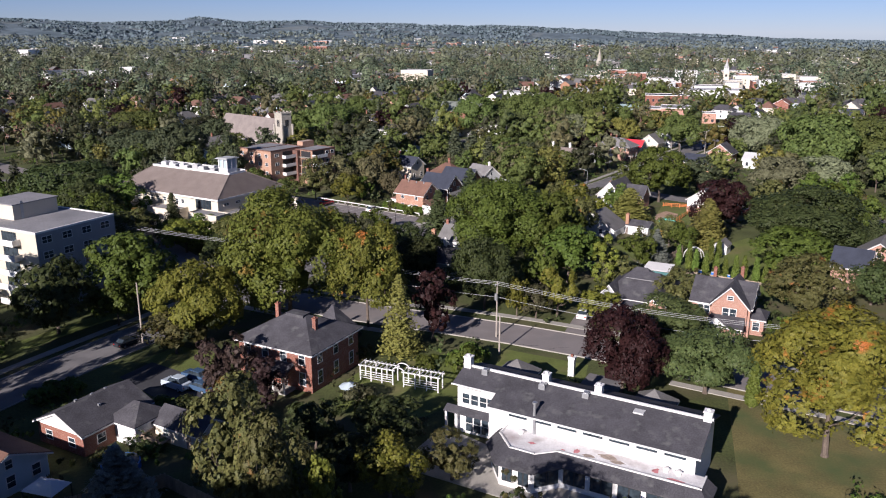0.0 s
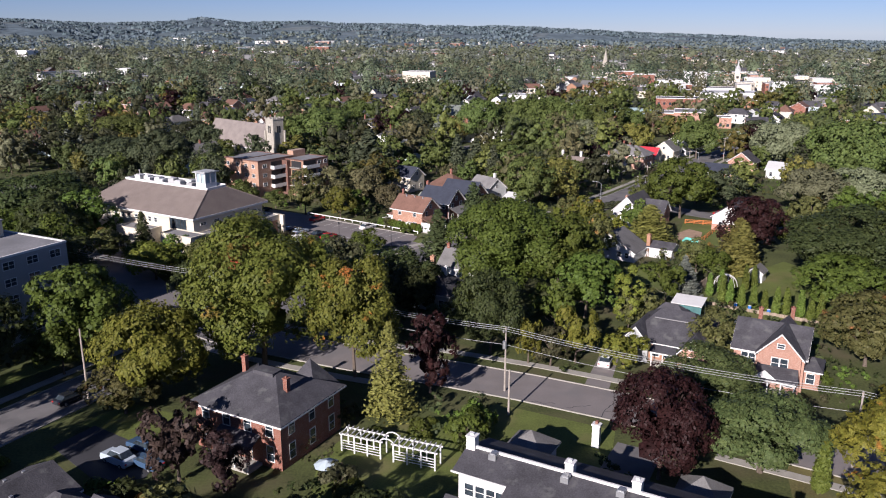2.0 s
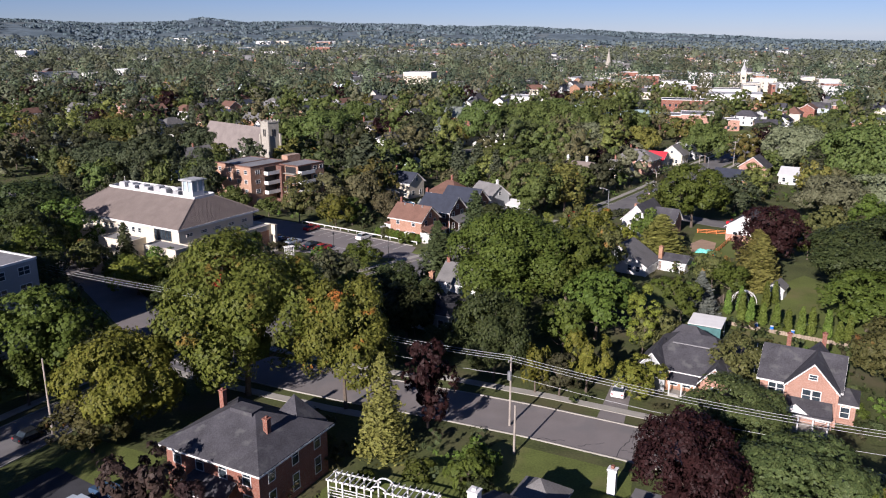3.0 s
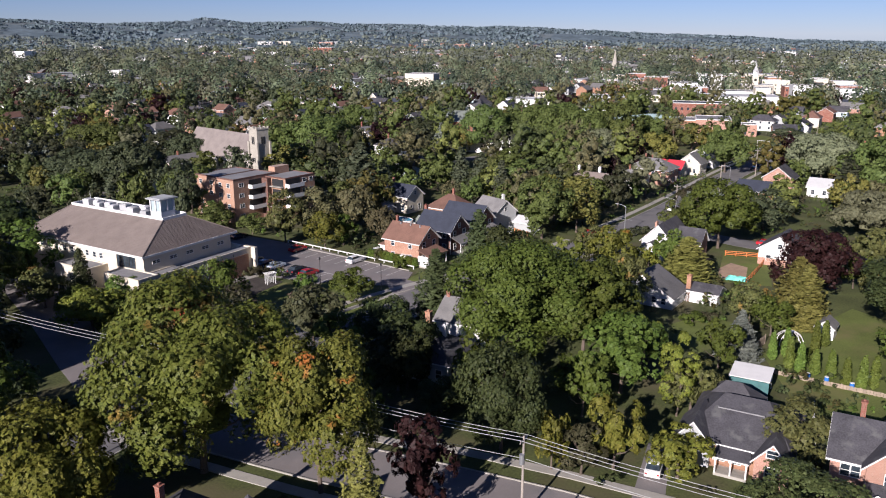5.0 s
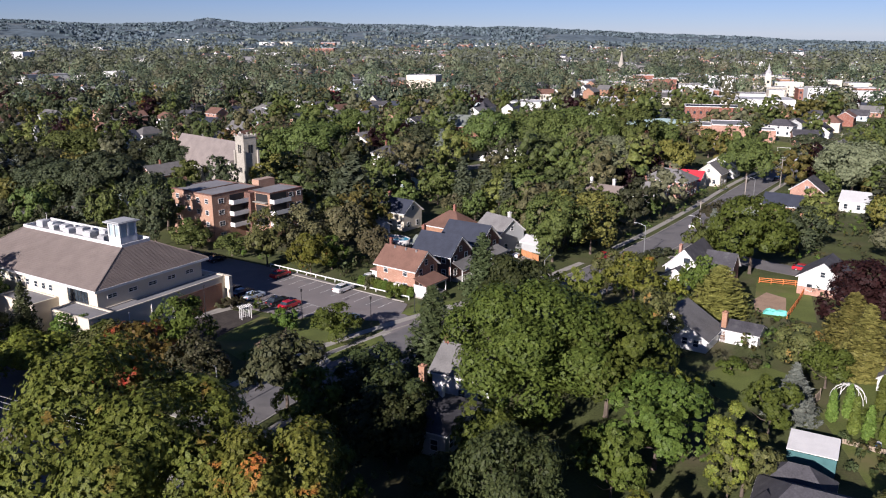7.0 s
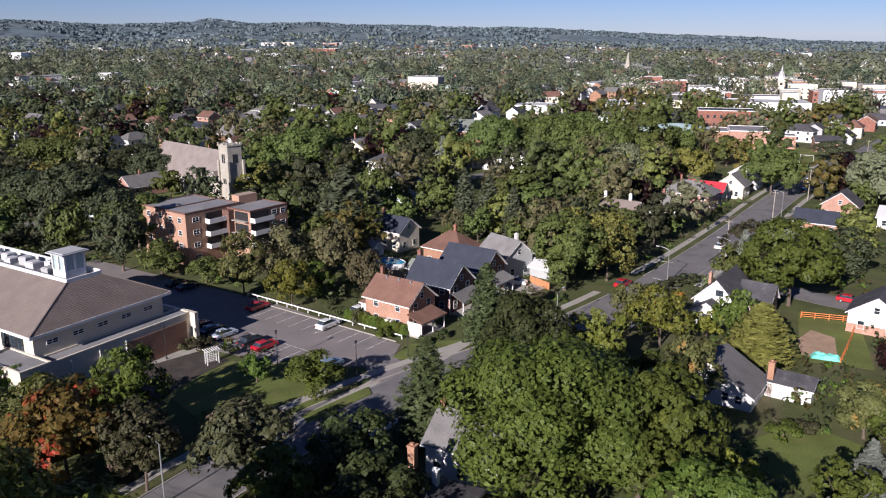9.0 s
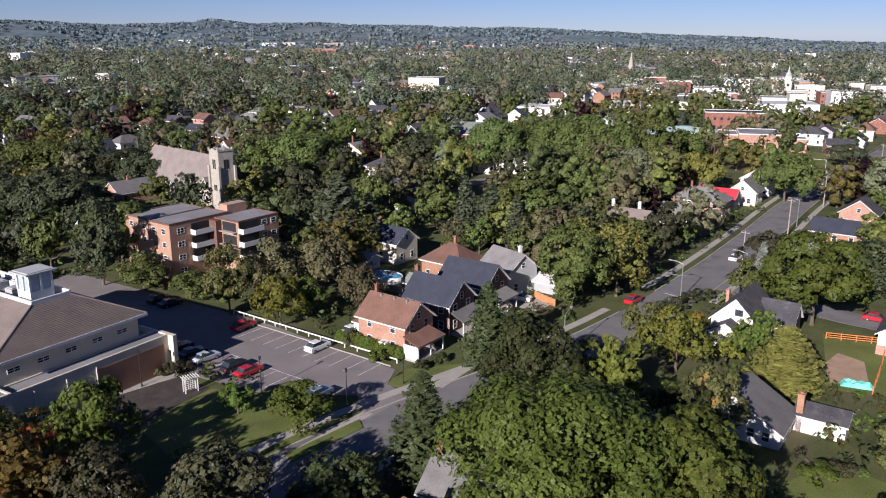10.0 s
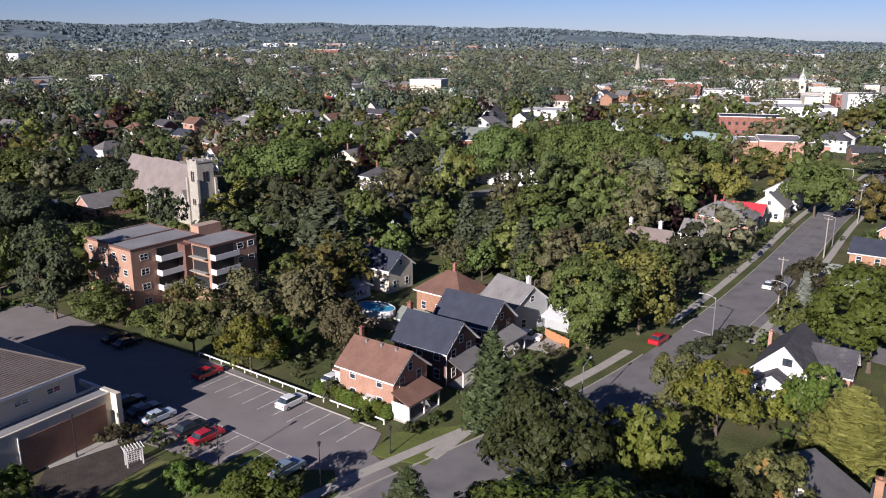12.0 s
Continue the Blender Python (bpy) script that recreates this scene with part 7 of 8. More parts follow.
tree(59.5, 353.9, 13.9, 6.2, "olive")
tree(69.6, 354.5, 12.2, 7.2, "yellow")
tree(91.4, 338.3, 14.9, 8.3, "green")
tree(140.3, 409.7, 8.1, 7.0, "dark")
tree(-75.8, 247.8, 16.9, 5.3, "dark")
tree(-66.5, 245.5, 6.2, 4.6, "green")
tree(-55.4, 240.7, 5.2, 3.6, "green")
tree(-45.1, 232.4, 12.2, 4.3, "olive")
tree(-38.5, 239.1, 11.6, 5.2, "olive")
tree(-34.4, 226.6, 9.1, 4.0, "maple_orange")
tree(-30.0, 242.9, 11.3, 5.4, "olive")
tree(-32.9, 277.7, 18.8, 6.7, "conifer")
tree(-27.6, 298.6, 14.3, 5.4, "green")
tree(-44.4, 180.6, 10.8, 4.4, "green")
tree(-53.5, 175.5, 7.6, 4.6, "olive")
tree(-61.5, 176.0, 6.2, 4.6, "green")
tree(-56.2, 179.5, 7.0, 3.8, "green")
tree(-51.0, 182.5, 6.0, 3.2, "olive")
tree(-70.0, 180.2, 6.0, 3.6, "green")
tree(-78.5, 184.5, 7.5, 4.4, "olive")
tree(-70.4, 183.4, 12.0, 2.6, "conifer", label="thin tall pine before the hall entrance")
tree(-45.6, 166.3, 11.5, 5.5, "orange")
tree(-36.3, 165.6, 11.4, 3.8, "brown")
tree(-25.1, 166.2, 10.5, 5.0, "brown")
tree(-21.8, 168.0, 6.0, 1.6, "spruce")
tree(-22.8, 190.0, 6.5, 3.7, "green")
tree(-32.0, 194.2, 4.1, 2.1, "green")
tree(-91.0, 188.5, 11.5, 6.5, "green")
tree(-87.5, 193.8, 13.5, 6.2, "green")
tree(-96.5, 197.5, 13.0, 6.0, "dark")
tree(-101.0, 192.0, 10.5, 8.0, "green")
tree(-110.1, 215.0, 13.2, 12.6, "dark")
tree(-124.2, 297.8, 12.6, 12.4, "dark")
tree(-111.4, 293.8, 14.1, 8.6, "dark")
tree(-153.1, 316.6, 13.5, 4.4, "spruce")
tree(-148.3, 316.8, 11.2, 3.8, "spruce")
tree(-79.0, 263.7, 13.3, 8.2, "green")
tree(-64.2, 371.4, 15.9, 13.4, "green")
tree(-80.3, 409.4, 10.6, 8.7, "olive")
tree(-65.8, 336.6, 9.3, 6.2, "maple_orange")
tree(-69.8, 319.1, 8.3, 5.1, "yellow")
tree(-57.4, 342.5, 7.2, 5.1, "green")
tree(-93.1, 338.9, 5.8, 4.8, "green")
tree(-34.3, 399.7, 12.2, 10.8, "purple")
tree(-60.5, 454.9, 13.3, 8.0, "green")
tree(-150.3, 361.2, 13.6, 12.9, "green")
tree(-118.8, 353.9, 12.3, 8.6, "dark")
tree(48.4, 181.6, 7.1, 3.9, "olive")
tree(59.8, 190.4, 9.9, 4.4, "conifer_yellow")
tree(37.2, 133.4, 8.4, 3.7, "olive")
tree(75.6, 140.6, 7.5, 4.2, "dark")
tree(109.9, 280.1, 16.9, 6.6, "conifer")
tree(117.8, 319.5, 16.0, 10.6, "silver")
tree(122.2, 278.8, 20.8, 13.0, "green")
tree(142.9, 284.8, 19.3, 12.2, "green")
tree(-9.0, 153.1, 9.3, 3.4, "dark")
tree(-4.0, 146.1, 4.7, 3.5, "dark")
tree(-63.8, 172.4, 7.6, 5.1, "yellow")
tree(-6.2, 178.5, 14.0, 4.2, "conifer")
tree(-10.3, 152.5, 8.2, 4.3, "dark")
tree(-14.8, 163.4, 6.3, 3.4, "dark")
tree(-9.4, 157.6, 9.5, 5.1, "dark")
tree(-14.1, 170.1, 7.4, 4.4, "dark")
tree(29.4, 147.8, 7.7, 3.1, "olive")
tree(-76.4, 301.1, 13.9, 4.4, "dark")
tree(-118.3, 372.9, 5.7, 4.1, "green")
tree(-108.9, 345.9, 11.9, 7.3, "dark")
tree(-95.0, 324.3, 8.6, 5.0, "green")
tree(-103.6, 284.6, 16.6, 8.6, "dark")
tree(-85.3, 276.8, 9.8, 6.0, "green")
tree(-22.1, 236.4, 7.7, 3.7, "olive")
tree(-30.9, 231.4, 7.4, 3.2, "green")
tree(-26.8, 284.4, 12.7, 3.4, "conifer")
tree(-20.6, 284.7, 9.6, 3.7, "green")
tree(-22.2, 378.4, 14.2, 8.5, "dark")
tree(4.2, 379.9, 19.7, 9.5, "green")
tree(-7.2, 379.2, 10.4, 6.6, "yellow")
tree(14.3, 330.5, 9.4, 6.2, "green")
tree(6.1, 311.3, 10.8, 4.3, "green")
tree(15.2, 301.0, 9.6, 5.4, "green")
tree(18.3, 278.5, 10.9, 4.2, "olive")
tree(60.8, 383.1, 21.5, 8.9, "green")
tree(41.2, 404.0, 19.3, 9.4, "green")
tree(75.0, 394.5, 14.7, 7.3, "green")
tree(94.6, 395.7, 11.4, 6.4, "green")
tree(28.7, 189.9, 9.9, 3.8, "olive")
tree(57.1, 179.9, 11.6, 3.9, "conifer_yellow")
tree(50.1, 176.0, 6.7, 3.5, "green")
# two dark trees added to darken garden ground that lies in shade
tree(-17.7, 84.7, 6.3, 3.2, "dark")
tree(-12.4, 76.3, 6.6, 3.3, "dark")
tree(-49.3, 156.2, 8.4, 4.8, "dark")
tree(-75.9, 147.0, 8.8, 4.9, "dark")


# ---- downtown and other large buildings ----
house(-48.1, 792.5, -12, 27.0, 22.0, 12.9, 13.3, "flat", CREAM, TAR, "plain windowless cream block rising over the trees", name="commercial_building", category="building", storeys=1, spacing=3.4, win=(1.3, 1.5), storey=12.3, sides="SE", deep=False, gable_window=False, clear=0.5)
house(-111.4, 694.6, -12, 11.0, 9.0, 3.8, 5.6, "gable", BLUE_SIDING, ROOF_RED, "blue-sided building with a bright red roof", name="house", category="house", storeys=1, spacing=3.4, win=(1.3, 1.5), storey=3.6, sides="SE", deep=False, gable_window=False, clear=0.5)
house(-101.3, 697.8, -12, 18.2, 14.0, 7.6, 8.0, "flat", BLUE_SIDING, ROOF_GREY, "blue-grey building with grey roof", name="commercial_building", category="building", storeys=2, spacing=3.4, win=(1.3, 1.5), storey=3.6, sides="SE", deep=False, gable_window=False, clear=0.5)
house(39.5, 601.5, -12, 33.5, 22.0, 5.5, 5.9, "flat", WHITE, PALE_ROOF, "long white commercial building with flat pale roof", name="commercial_building", category="building", storeys=1, spacing=3.4, win=(1.3, 1.5), storey=5.3, sides="SE", deep=False, gable_window=False, clear=0.5)
house(34.1, 536.2, -12, 19.0, 14.0, 3.7, 4.1, "flat", BRICK_BROWN, ROOF_GREY, "low brown building with grey roof", name="commercial_building", category="building", storeys=1, spacing=3.4, win=(1.3, 1.5), storey=3.5, sides="SE", deep=False, gable_window=False, clear=0.5)
house(50.0, 661.9, -12, 12.0, 12.0, 6.6, 9.7, "gable", CREAM, ROOF_BROWN, "cream building with brown hip roof", name="house", category="house", storeys=2, spacing=3.4, win=(1.3, 1.5), storey=3.1, sides="SE", deep=False, gable_window=False, clear=0.5)
house(-11.6, 652.1, -12, 6.3, 8.0, 8.8, 9.2, "flat", WHITE, PALE_ROOF, "narrow white three-storey building", name="commercial_building", category="building", storeys=3, spacing=3.4, win=(1.3, 1.5), storey=2.8, sides="SE", deep=False, gable_window=False, clear=0.5)
house(100.0, 615.3, -12, 35.6, 30.0, 6.3, 6.7, "flat", GREY_WALL, PALE_ROOF, "long grey flat-roofed building with pale walls", name="commercial_building", category="building", storeys=1, spacing=3.4, win=(1.3, 1.5), storey=6.0, sides="SE", deep=False, gable_window=False, clear=0.5)
house(137.7, 656.0, -12, 16.1, 22.0, 5.4, 8.0, "gable", CREAM, ROOF_GREY, "beige gabled hall with grey roof", name="house", category="house", storeys=1, spacing=3.4, win=(1.3, 1.5), storey=5.1, sides="SE", deep=False, gable_window=False, clear=0.5)
house(135.0, 533.4, -12, 31.1, 16.0, 8.9, 9.3, "flat", BRICK_RED, ROOF_NAVY, "long red brick school wing with rows of windows", name="school", category="school", storeys=2, spacing=3.4, win=(1.3, 1.5), storey=4.2, sides="SE", deep=False, gable_window=False, clear=0.5)
house(112.1, 427.5, -14, 15.6, 20.0, 10.5, 10.9, "flat", BRICK_PINK, TAR, "salmon brick school block with arcade and flat grey roof", name="school", category="school", storeys=1, spacing=3.4, win=(1.3, 1.5), storey=10.0, sides="SE", deep=False, gable_window=False, clear=0.5)
house(101.5, 432.9, -14, 7.7, 16.0, 9.5, 9.9, "flat", BRICK_BROWN, TAR, "grey-brown school wing with flat roof", name="school", category="school", storeys=2, spacing=3.4, win=(1.3, 1.5), storey=4.5, sides="SE", deep=False, gable_window=False, clear=0.5)
house(136.2, 448.8, -14, 7.2, 10.0, 5.5, 5.9, "flat", BRICK_PINK, TAR, "small salmon brick annex with flat roof", name="school", category="school", storeys=1, spacing=3.4, win=(1.3, 1.5), storey=5.2, sides="SE", deep=False, gable_window=False, clear=0.5)
house(188.0, 636.9, -12, 58.8, 30.0, 5.5, 5.9, "flat", WHITE, PALE_ROOF, "long white low building with flat pale roof", name="commercial_building", category="building", storeys=1, spacing=3.4, win=(1.3, 1.5), storey=5.2, sides="SE", deep=False, gable_window=False, clear=0.5)
house(206.8, 691.7, -12, 27.3, 20.0, 5.0, 5.4, "flat", WHITE, TAR, "white commercial building with grey roof", name="commercial_building", category="building", storeys=1, spacing=3.4, win=(1.3, 1.5), storey=4.7, sides="SE", deep=False, gable_window=False, clear=0.5)
house(231.6, 718.6, -12, 24.5, 16.0, 8.4, 8.8, "flat", STONE, TAR, "pale stone town hall with tall windows", name="town_hall", category="town hall", storeys=2, spacing=3.4, win=(1.3, 1.5), storey=4.0, sides="SE", deep=False, gable_window=False, clear=0.5)
house(262.5, 761.3, -12, 19.6, 16.0, 9.0, 9.4, "flat", CREAM, ROOF_GREY, "cream stone building beside the town hall", name="town_hall", category="town hall", storeys=3, spacing=3.4, win=(1.3, 1.5), storey=2.9, sides="SE", deep=False, gable_window=False, clear=0.5)
house(178.5, 837.3, -12, 19.3, 18.0, 6.8, 7.2, "flat", CREAM, TAR, "cream downtown shop building", name="commercial_building", category="building", storeys=2, spacing=3.4, win=(1.3, 1.5), storey=3.3, sides="SE", deep=False, gable_window=False, clear=0.5)
house(181.9, 757.6, -12, 23.3, 18.0, 7.3, 7.7, "flat", WHITE, TAR, "white downtown shop row", name="commercial_building", category="building", storeys=2, spacing=3.4, win=(1.3, 1.5), storey=3.5, sides="SE", deep=False, gable_window=False, clear=0.5)
house(214.8, 793.1, -12, 20.3, 16.0, 12.7, 13.1, "flat", WHITE, ROOF_GREY, "white three-storey downtown building", name="commercial_building", category="building", storeys=3, spacing=3.4, win=(1.3, 1.5), storey=4.0, sides="SE", deep=False, gable_window=False, clear=0.5)
house(252.2, 840.8, -12, 20.7, 16.0, 8.8, 9.2, "flat", BRICK_BROWN, TAR, "brown brick downtown building", name="commercial_building", category="building", storeys=3, spacing=3.4, win=(1.3, 1.5), storey=2.8, sides="SE", deep=False, gable_window=False, clear=0.5)
house(178.0, 686.3, -12, 9.1, 12.0, 8.0, 8.4, "flat", BRICK_RED, TAR, "red brick downtown shop building", name="commercial_building", category="building", storeys=2, spacing=3.4, win=(1.3, 1.5), storey=2.8, sides="SE", deep=False, gable_window=False, clear=0.5)
house(335.2, 948.1, -12, 15.9, 14.0, 9.5, 9.9, "flat", BRICK_PINK, PALE_ROOF, "pinkish brick downtown building", name="commercial_building", category="building", storeys=3, spacing=3.4, win=(1.3, 1.5), storey=3.0, sides="SE", deep=False, gable_window=False, clear=0.5)
house(257.9, 702.5, -12, 20.4, 18.0, 8.2, 8.6, "flat", BRICK_RED, TAR, "red brick and white downtown row", name="commercial_building", category="building", storeys=2, spacing=3.4, win=(1.3, 1.5), storey=3.9, sides="SE", deep=False, gable_window=False, clear=0.5)
house(264.4, 691.3, -12, 9.9, 12.0, 5.7, 6.1, "flat", WHITE, PALE_ROOF, "white painted downtown shop building", name="commercial_building", category="building", storeys=2, spacing=3.4, win=(1.3, 1.5), storey=2.8, sides="SE", deep=False, gable_window=False, clear=0.5)
house(149.9, 439.0, -14, 10.3, 12.0, 4.5, 6.6, "gable", BRICK_PINK, ROOF_DARK, "salmon brick house with dark roof beside the school field", name="house", category="house", storeys=1, spacing=3.4, win=(1.3, 1.5), storey=4.2, sides="SE", deep=False, gable_window=False, clear=0.5)
house(191.2, 512.6, -12, 7.6, 12.0, 3.3, 4.8, "gable", BRICK_PINK, ROOF_GREY, "salmon brick house with grey roof", name="house", category="house", storeys=1, spacing=3.4, win=(1.3, 1.5), storey=3.1, sides="SE", deep=False, gable_window=False, clear=0.5)
house(-186.4, 635.6, -12, 27.2, 20.0, 4.4, 6.5, "gable", BRICK_PINK, ROOF_GREY, "long brick residence with grey roof and chimneys", name="apartment_building", category="apartment building", storeys=1, spacing=3.4, win=(1.3, 1.5), storey=2.8, sides="SE", deep=False, gable_window=False, clear=0.5)
house(-162.9, 652.9, -12, 25.2, 20.0, 4.5, 6.7, "gable", BRICK_BROWN, ROOF_GREY, "long brick residence with grey roof", name="apartment_building", category="apartment building", storeys=1, spacing=3.4, win=(1.3, 1.5), storey=2.8, sides="SE", deep=False, gable_window=False, clear=0.5)
house(-399.6, 889.2, -12, 30.4, 26.0, 7.1, 7.5, "flat", WHITE, PALE_ROOF, "low white flat building among trees", name="commercial_building", category="building", storeys=1, spacing=3.4, win=(1.3, 1.5), storey=6.7, sides="SE", deep=False, gable_window=False, clear=0.5)
house(-359.5, 853.1, -12, 15.1, 14.0, 12.4, 12.8, "flat", WHITE, PALE_ROOF, "white building with a raised block", name="commercial_building", category="building", storeys=2, spacing=3.4, win=(1.3, 1.5), storey=5.9, sides="SE", deep=False, gable_window=False, clear=0.5)
house(-321.0, 912.1, -12, 52.0, 26.0, 5.6, 6.0, "flat", GREY_SIDING, PALE_ROOF, "low pale grey flat building", name="commercial_building", category="building", storeys=1, spacing=3.4, win=(1.3, 1.5), storey=5.3, sides="SE", deep=False, gable_window=False, clear=0.5)
house(-905.8, 2098.6, -12, 111.6, 60.0, 11.7, 12.1, "flat", CREAM, PALE_ROOF, "long cream factory hall far off", name="factory", category="factory", storeys=1, spacing=8.0, win=(3.0, 1.5), storey=11.2, sides="S", deep=False, gable_window=False, clear=0.5)
house(-1326.1, 3063.1, -12, 104.9, 50.0, 23.7, 24.1, "flat", WHITE, PALE_ROOF, "white factory block far off", name="factory", category="factory", storeys=2, spacing=8.0, win=(3.0, 1.5), storey=11.3, sides="S", deep=False, gable_window=False, clear=0.5)
house(-1348.8, 3334.8, -12, 124.8, 50.0, 23.7, 24.1, "flat", WHITE, PALE_ROOF, "long white factory hall far off", name="factory", category="factory", storeys=1, spacing=8.0, win=(3.0, 1.5), storey=22.5, sides="S", deep=False, gable_window=False, clear=0.5)
house(-1333.0, 3665.0, -12, 137.4, 50.0, 14.1, 14.5, "flat", BLUE_SIDING, PALE_ROOF, "pale blue factory hall far off", name="factory", category="factory", storeys=1, spacing=8.0, win=(3.0, 1.5), storey=13.4, sides="S", deep=False, gable_window=False, clear=0.5)
house(-1641.1, 3301.4, -12, 49.5, 40.0, 19.3, 19.7, "flat", WHITE, PALE_ROOF, "white hall far off among trees", name="factory", category="factory", storeys=1, spacing=8.0, win=(3.0, 1.5), storey=18.3, sides="S", deep=False, gable_window=False, clear=0.5)
house(-1711.0, 3621.7, -12, 68.0, 40.0, 16.4, 16.8, "flat", BRICK_PINK, PALE_ROOF, "red hall far off among trees", name="factory", category="factory", storeys=1, spacing=8.0, win=(3.0, 1.5), storey=15.6, sides="S", deep=False, gable_window=False, clear=0.5)
house(-2014.4, 3590.9, -12, 54.0, 40.0, 16.3, 16.7, "flat", WHITE, PALE_ROOF, "white hall far off among trees", name="factory", category="factory", storeys=1, spacing=8.0, win=(3.0, 1.5), storey=15.5, sides="S", deep=False, gable_window=False, clear=0.5)
house(-2335.5, 3955.0, -12, 54.6, 40.0, 23.4, 23.8, "flat", WHITE, PALE_ROOF, "white domed hall far off", name="factory", category="factory", storeys=1, spacing=8.0, win=(3.0, 1.5), storey=22.2, sides="S", deep=False, gable_window=False, clear=0.5)
house(-559.1, 1870.5, -12, 45.4, 40.0, 7.9, 8.3, "flat", GREY_SIDING, PALE_ROOF, "pale long hall far off", name="factory", category="factory", storeys=1, spacing=8.0, win=(3.0, 1.5), storey=7.5, sides="S", deep=False, gable_window=False, clear=0.5)
house(-388.9, 1624.2, -12, 39.0, 40.0, 12.9, 13.3, "flat", WHITE, PALE_ROOF, "white long hall far off", name="factory", category="factory", storeys=1, spacing=8.0, win=(3.0, 1.5), storey=12.2, sides="S", deep=False, gable_window=False, clear=0.5)
house(-835.8, 1524.9, -12, 25.9, 30.0, 16.1, 16.5, "flat", WHITE, PALE_ROOF, "white building far off among trees", name="factory", category="factory", storeys=2, spacing=8.0, win=(3.0, 1.5), storey=7.7, sides="S", deep=False, gable_window=False, clear=0.5)
house(-1202.8, 4075.7, -12, 51.1, 40.0, 18.4, 18.8, "flat", WHITE, PALE_ROOF, "white shed far off among trees", name="factory", category="factory", storeys=1, spacing=8.0, win=(3.0, 1.5), storey=17.5, sides="S", deep=False, gable_window=False, clear=0.5)
house(-346.7, 1879.1, -12, 57.1, 24.0, 17.5, 17.9, "flat", BRICK_RED, TAR, "brick apartment block far off", name="apartment_building", category="apartment building", storeys=3, spacing=8.0, win=(3.0, 1.5), storey=5.5, sides="S", deep=False, gable_window=False, clear=0.5)
house(-169.3, 1367.6, -12, 29.2, 20.0, 9.2, 13.6, "gable", BRICK_RED, ROOF_GREY, "red brick church far off", name="church", category="church", storeys=2, spacing=8.0, win=(3.0, 1.5), storey=4.4, sides="S", deep=False, gable_window=False, clear=0.5)
house(-137.3, 1773.4, -12, 37.4, 24.0, 11.9, 12.3, "flat", WHITE, PALE_ROOF, "white building far off among trees", name="commercial_building", category="building", storeys=2, spacing=8.0, win=(3.0, 1.5), storey=5.6, sides="S", deep=False, gable_window=False, clear=0.5)
house(99.6, 1062.8, -12, 21.2, 22.0, 8.5, 8.9, "flat", CREAM, TAR, "cream flat building far off", name="commercial_building", category="building", storeys=2, spacing=3.4, win=(1.3, 1.5), storey=4.0, sides="SE", deep=False, gable_window=False, clear=0.5)
house(193.8, 1032.0, -12, 14.6, 18.0, 6.3, 6.7, "flat", WHITE, PALE_ROOF, "white hall far off among trees", name="commercial_building", category="building", storeys=1, spacing=3.4, win=(1.3, 1.5), storey=6.0, sides="SE", deep=False, gable_window=False, clear=0.5)
house(652.3, 1759.2, -12, 20.9, 26.0, 12.5, 12.9, "flat", WHITE, PALE_ROOF, "white building far off on the plain", name="commercial_building", category="building", storeys=2, spacing=8.0, win=(3.0, 1.5), storey=6.0, sides="S", deep=False, gable_window=False, clear=0.5)
house(687.2, 1761.7, -12, 12.5, 26.0, 8.2, 8.6, "flat", WHITE, PALE_ROOF, "white shed far off on the plain", name="commercial_building", category="building", storeys=1, spacing=8.0, win=(3.0, 1.5), storey=7.8, sides="S", deep=False, gable_window=False, clear=0.5)
house(636.1, 1519.8, -12, 33.7, 26.0, 8.8, 9.2, "flat", CREAM, TAR, "cream building far off", name="commercial_building", category="building", storeys=2, spacing=8.0, win=(3.0, 1.5), storey=4.2, sides="S", deep=False, gable_window=False, clear=0.5)
house(5.0, 778.5, -12, 7.7, 12.0, 5.0, 5.4, "flat", BRICK_PINK, TAR, "small salmon brick building", name="commercial_building", category="building", storeys=1, spacing=3.4, win=(1.3, 1.5), storey=4.8, sides="SE", deep=False, gable_window=False, clear=0.5)
house(-11.2, 814.9, -12, 6.8, 10.0, 4.5, 6.7, "gable", WHITE, ROOF_GREY, "white house far off among trees", name="house", category="house", storeys=1, spacing=3.4, win=(1.3, 1.5), storey=2.8, sides="SE", deep=False, gable_window=False, clear=0.5)
house(27.7, 703.7, -12, 13.3, 10.0, 4.9, 7.2, "gable", BRICK_RED, ROOF_BROWN, "red brick house with brown roof", name="house", category="house", storeys=1, spacing=3.4, win=(1.3, 1.5), storey=2.8, sides="SE", deep=False, gable_window=False, clear=0.5)
house(42.4, 724.3, -12, 11.8, 10.0, 5.4, 7.9, "gable", WHITE, ROOF_GREY, "white house with grey roof", name="house", category="house", storeys=1, spacing=3.4, win=(1.3, 1.5), storey=2.8, sides="SE", deep=False, gable_window=False, clear=0.5)
house(50.2, 756.9, -12, 10.4, 10.0, 4.8, 7.0, "gable", BRICK_RED, ROOF_DARK, "red brick house with dark roof", name="house", category="house", storeys=1, spacing=3.4, win=(1.3, 1.5), storey=2.8, sides="SE", deep=False, gable_window=False, clear=0.5)
house(64.7, 746.2, -12, 6.1, 9.0, 5.3, 7.7, "gable", WHITE, ROOF_GREY, "white gabled house among trees", name="house", category="house", storeys=1, spacing=3.4, win=(1.3, 1.5), storey=2.8, sides="SE", deep=False, gable_window=False, clear=0.5)


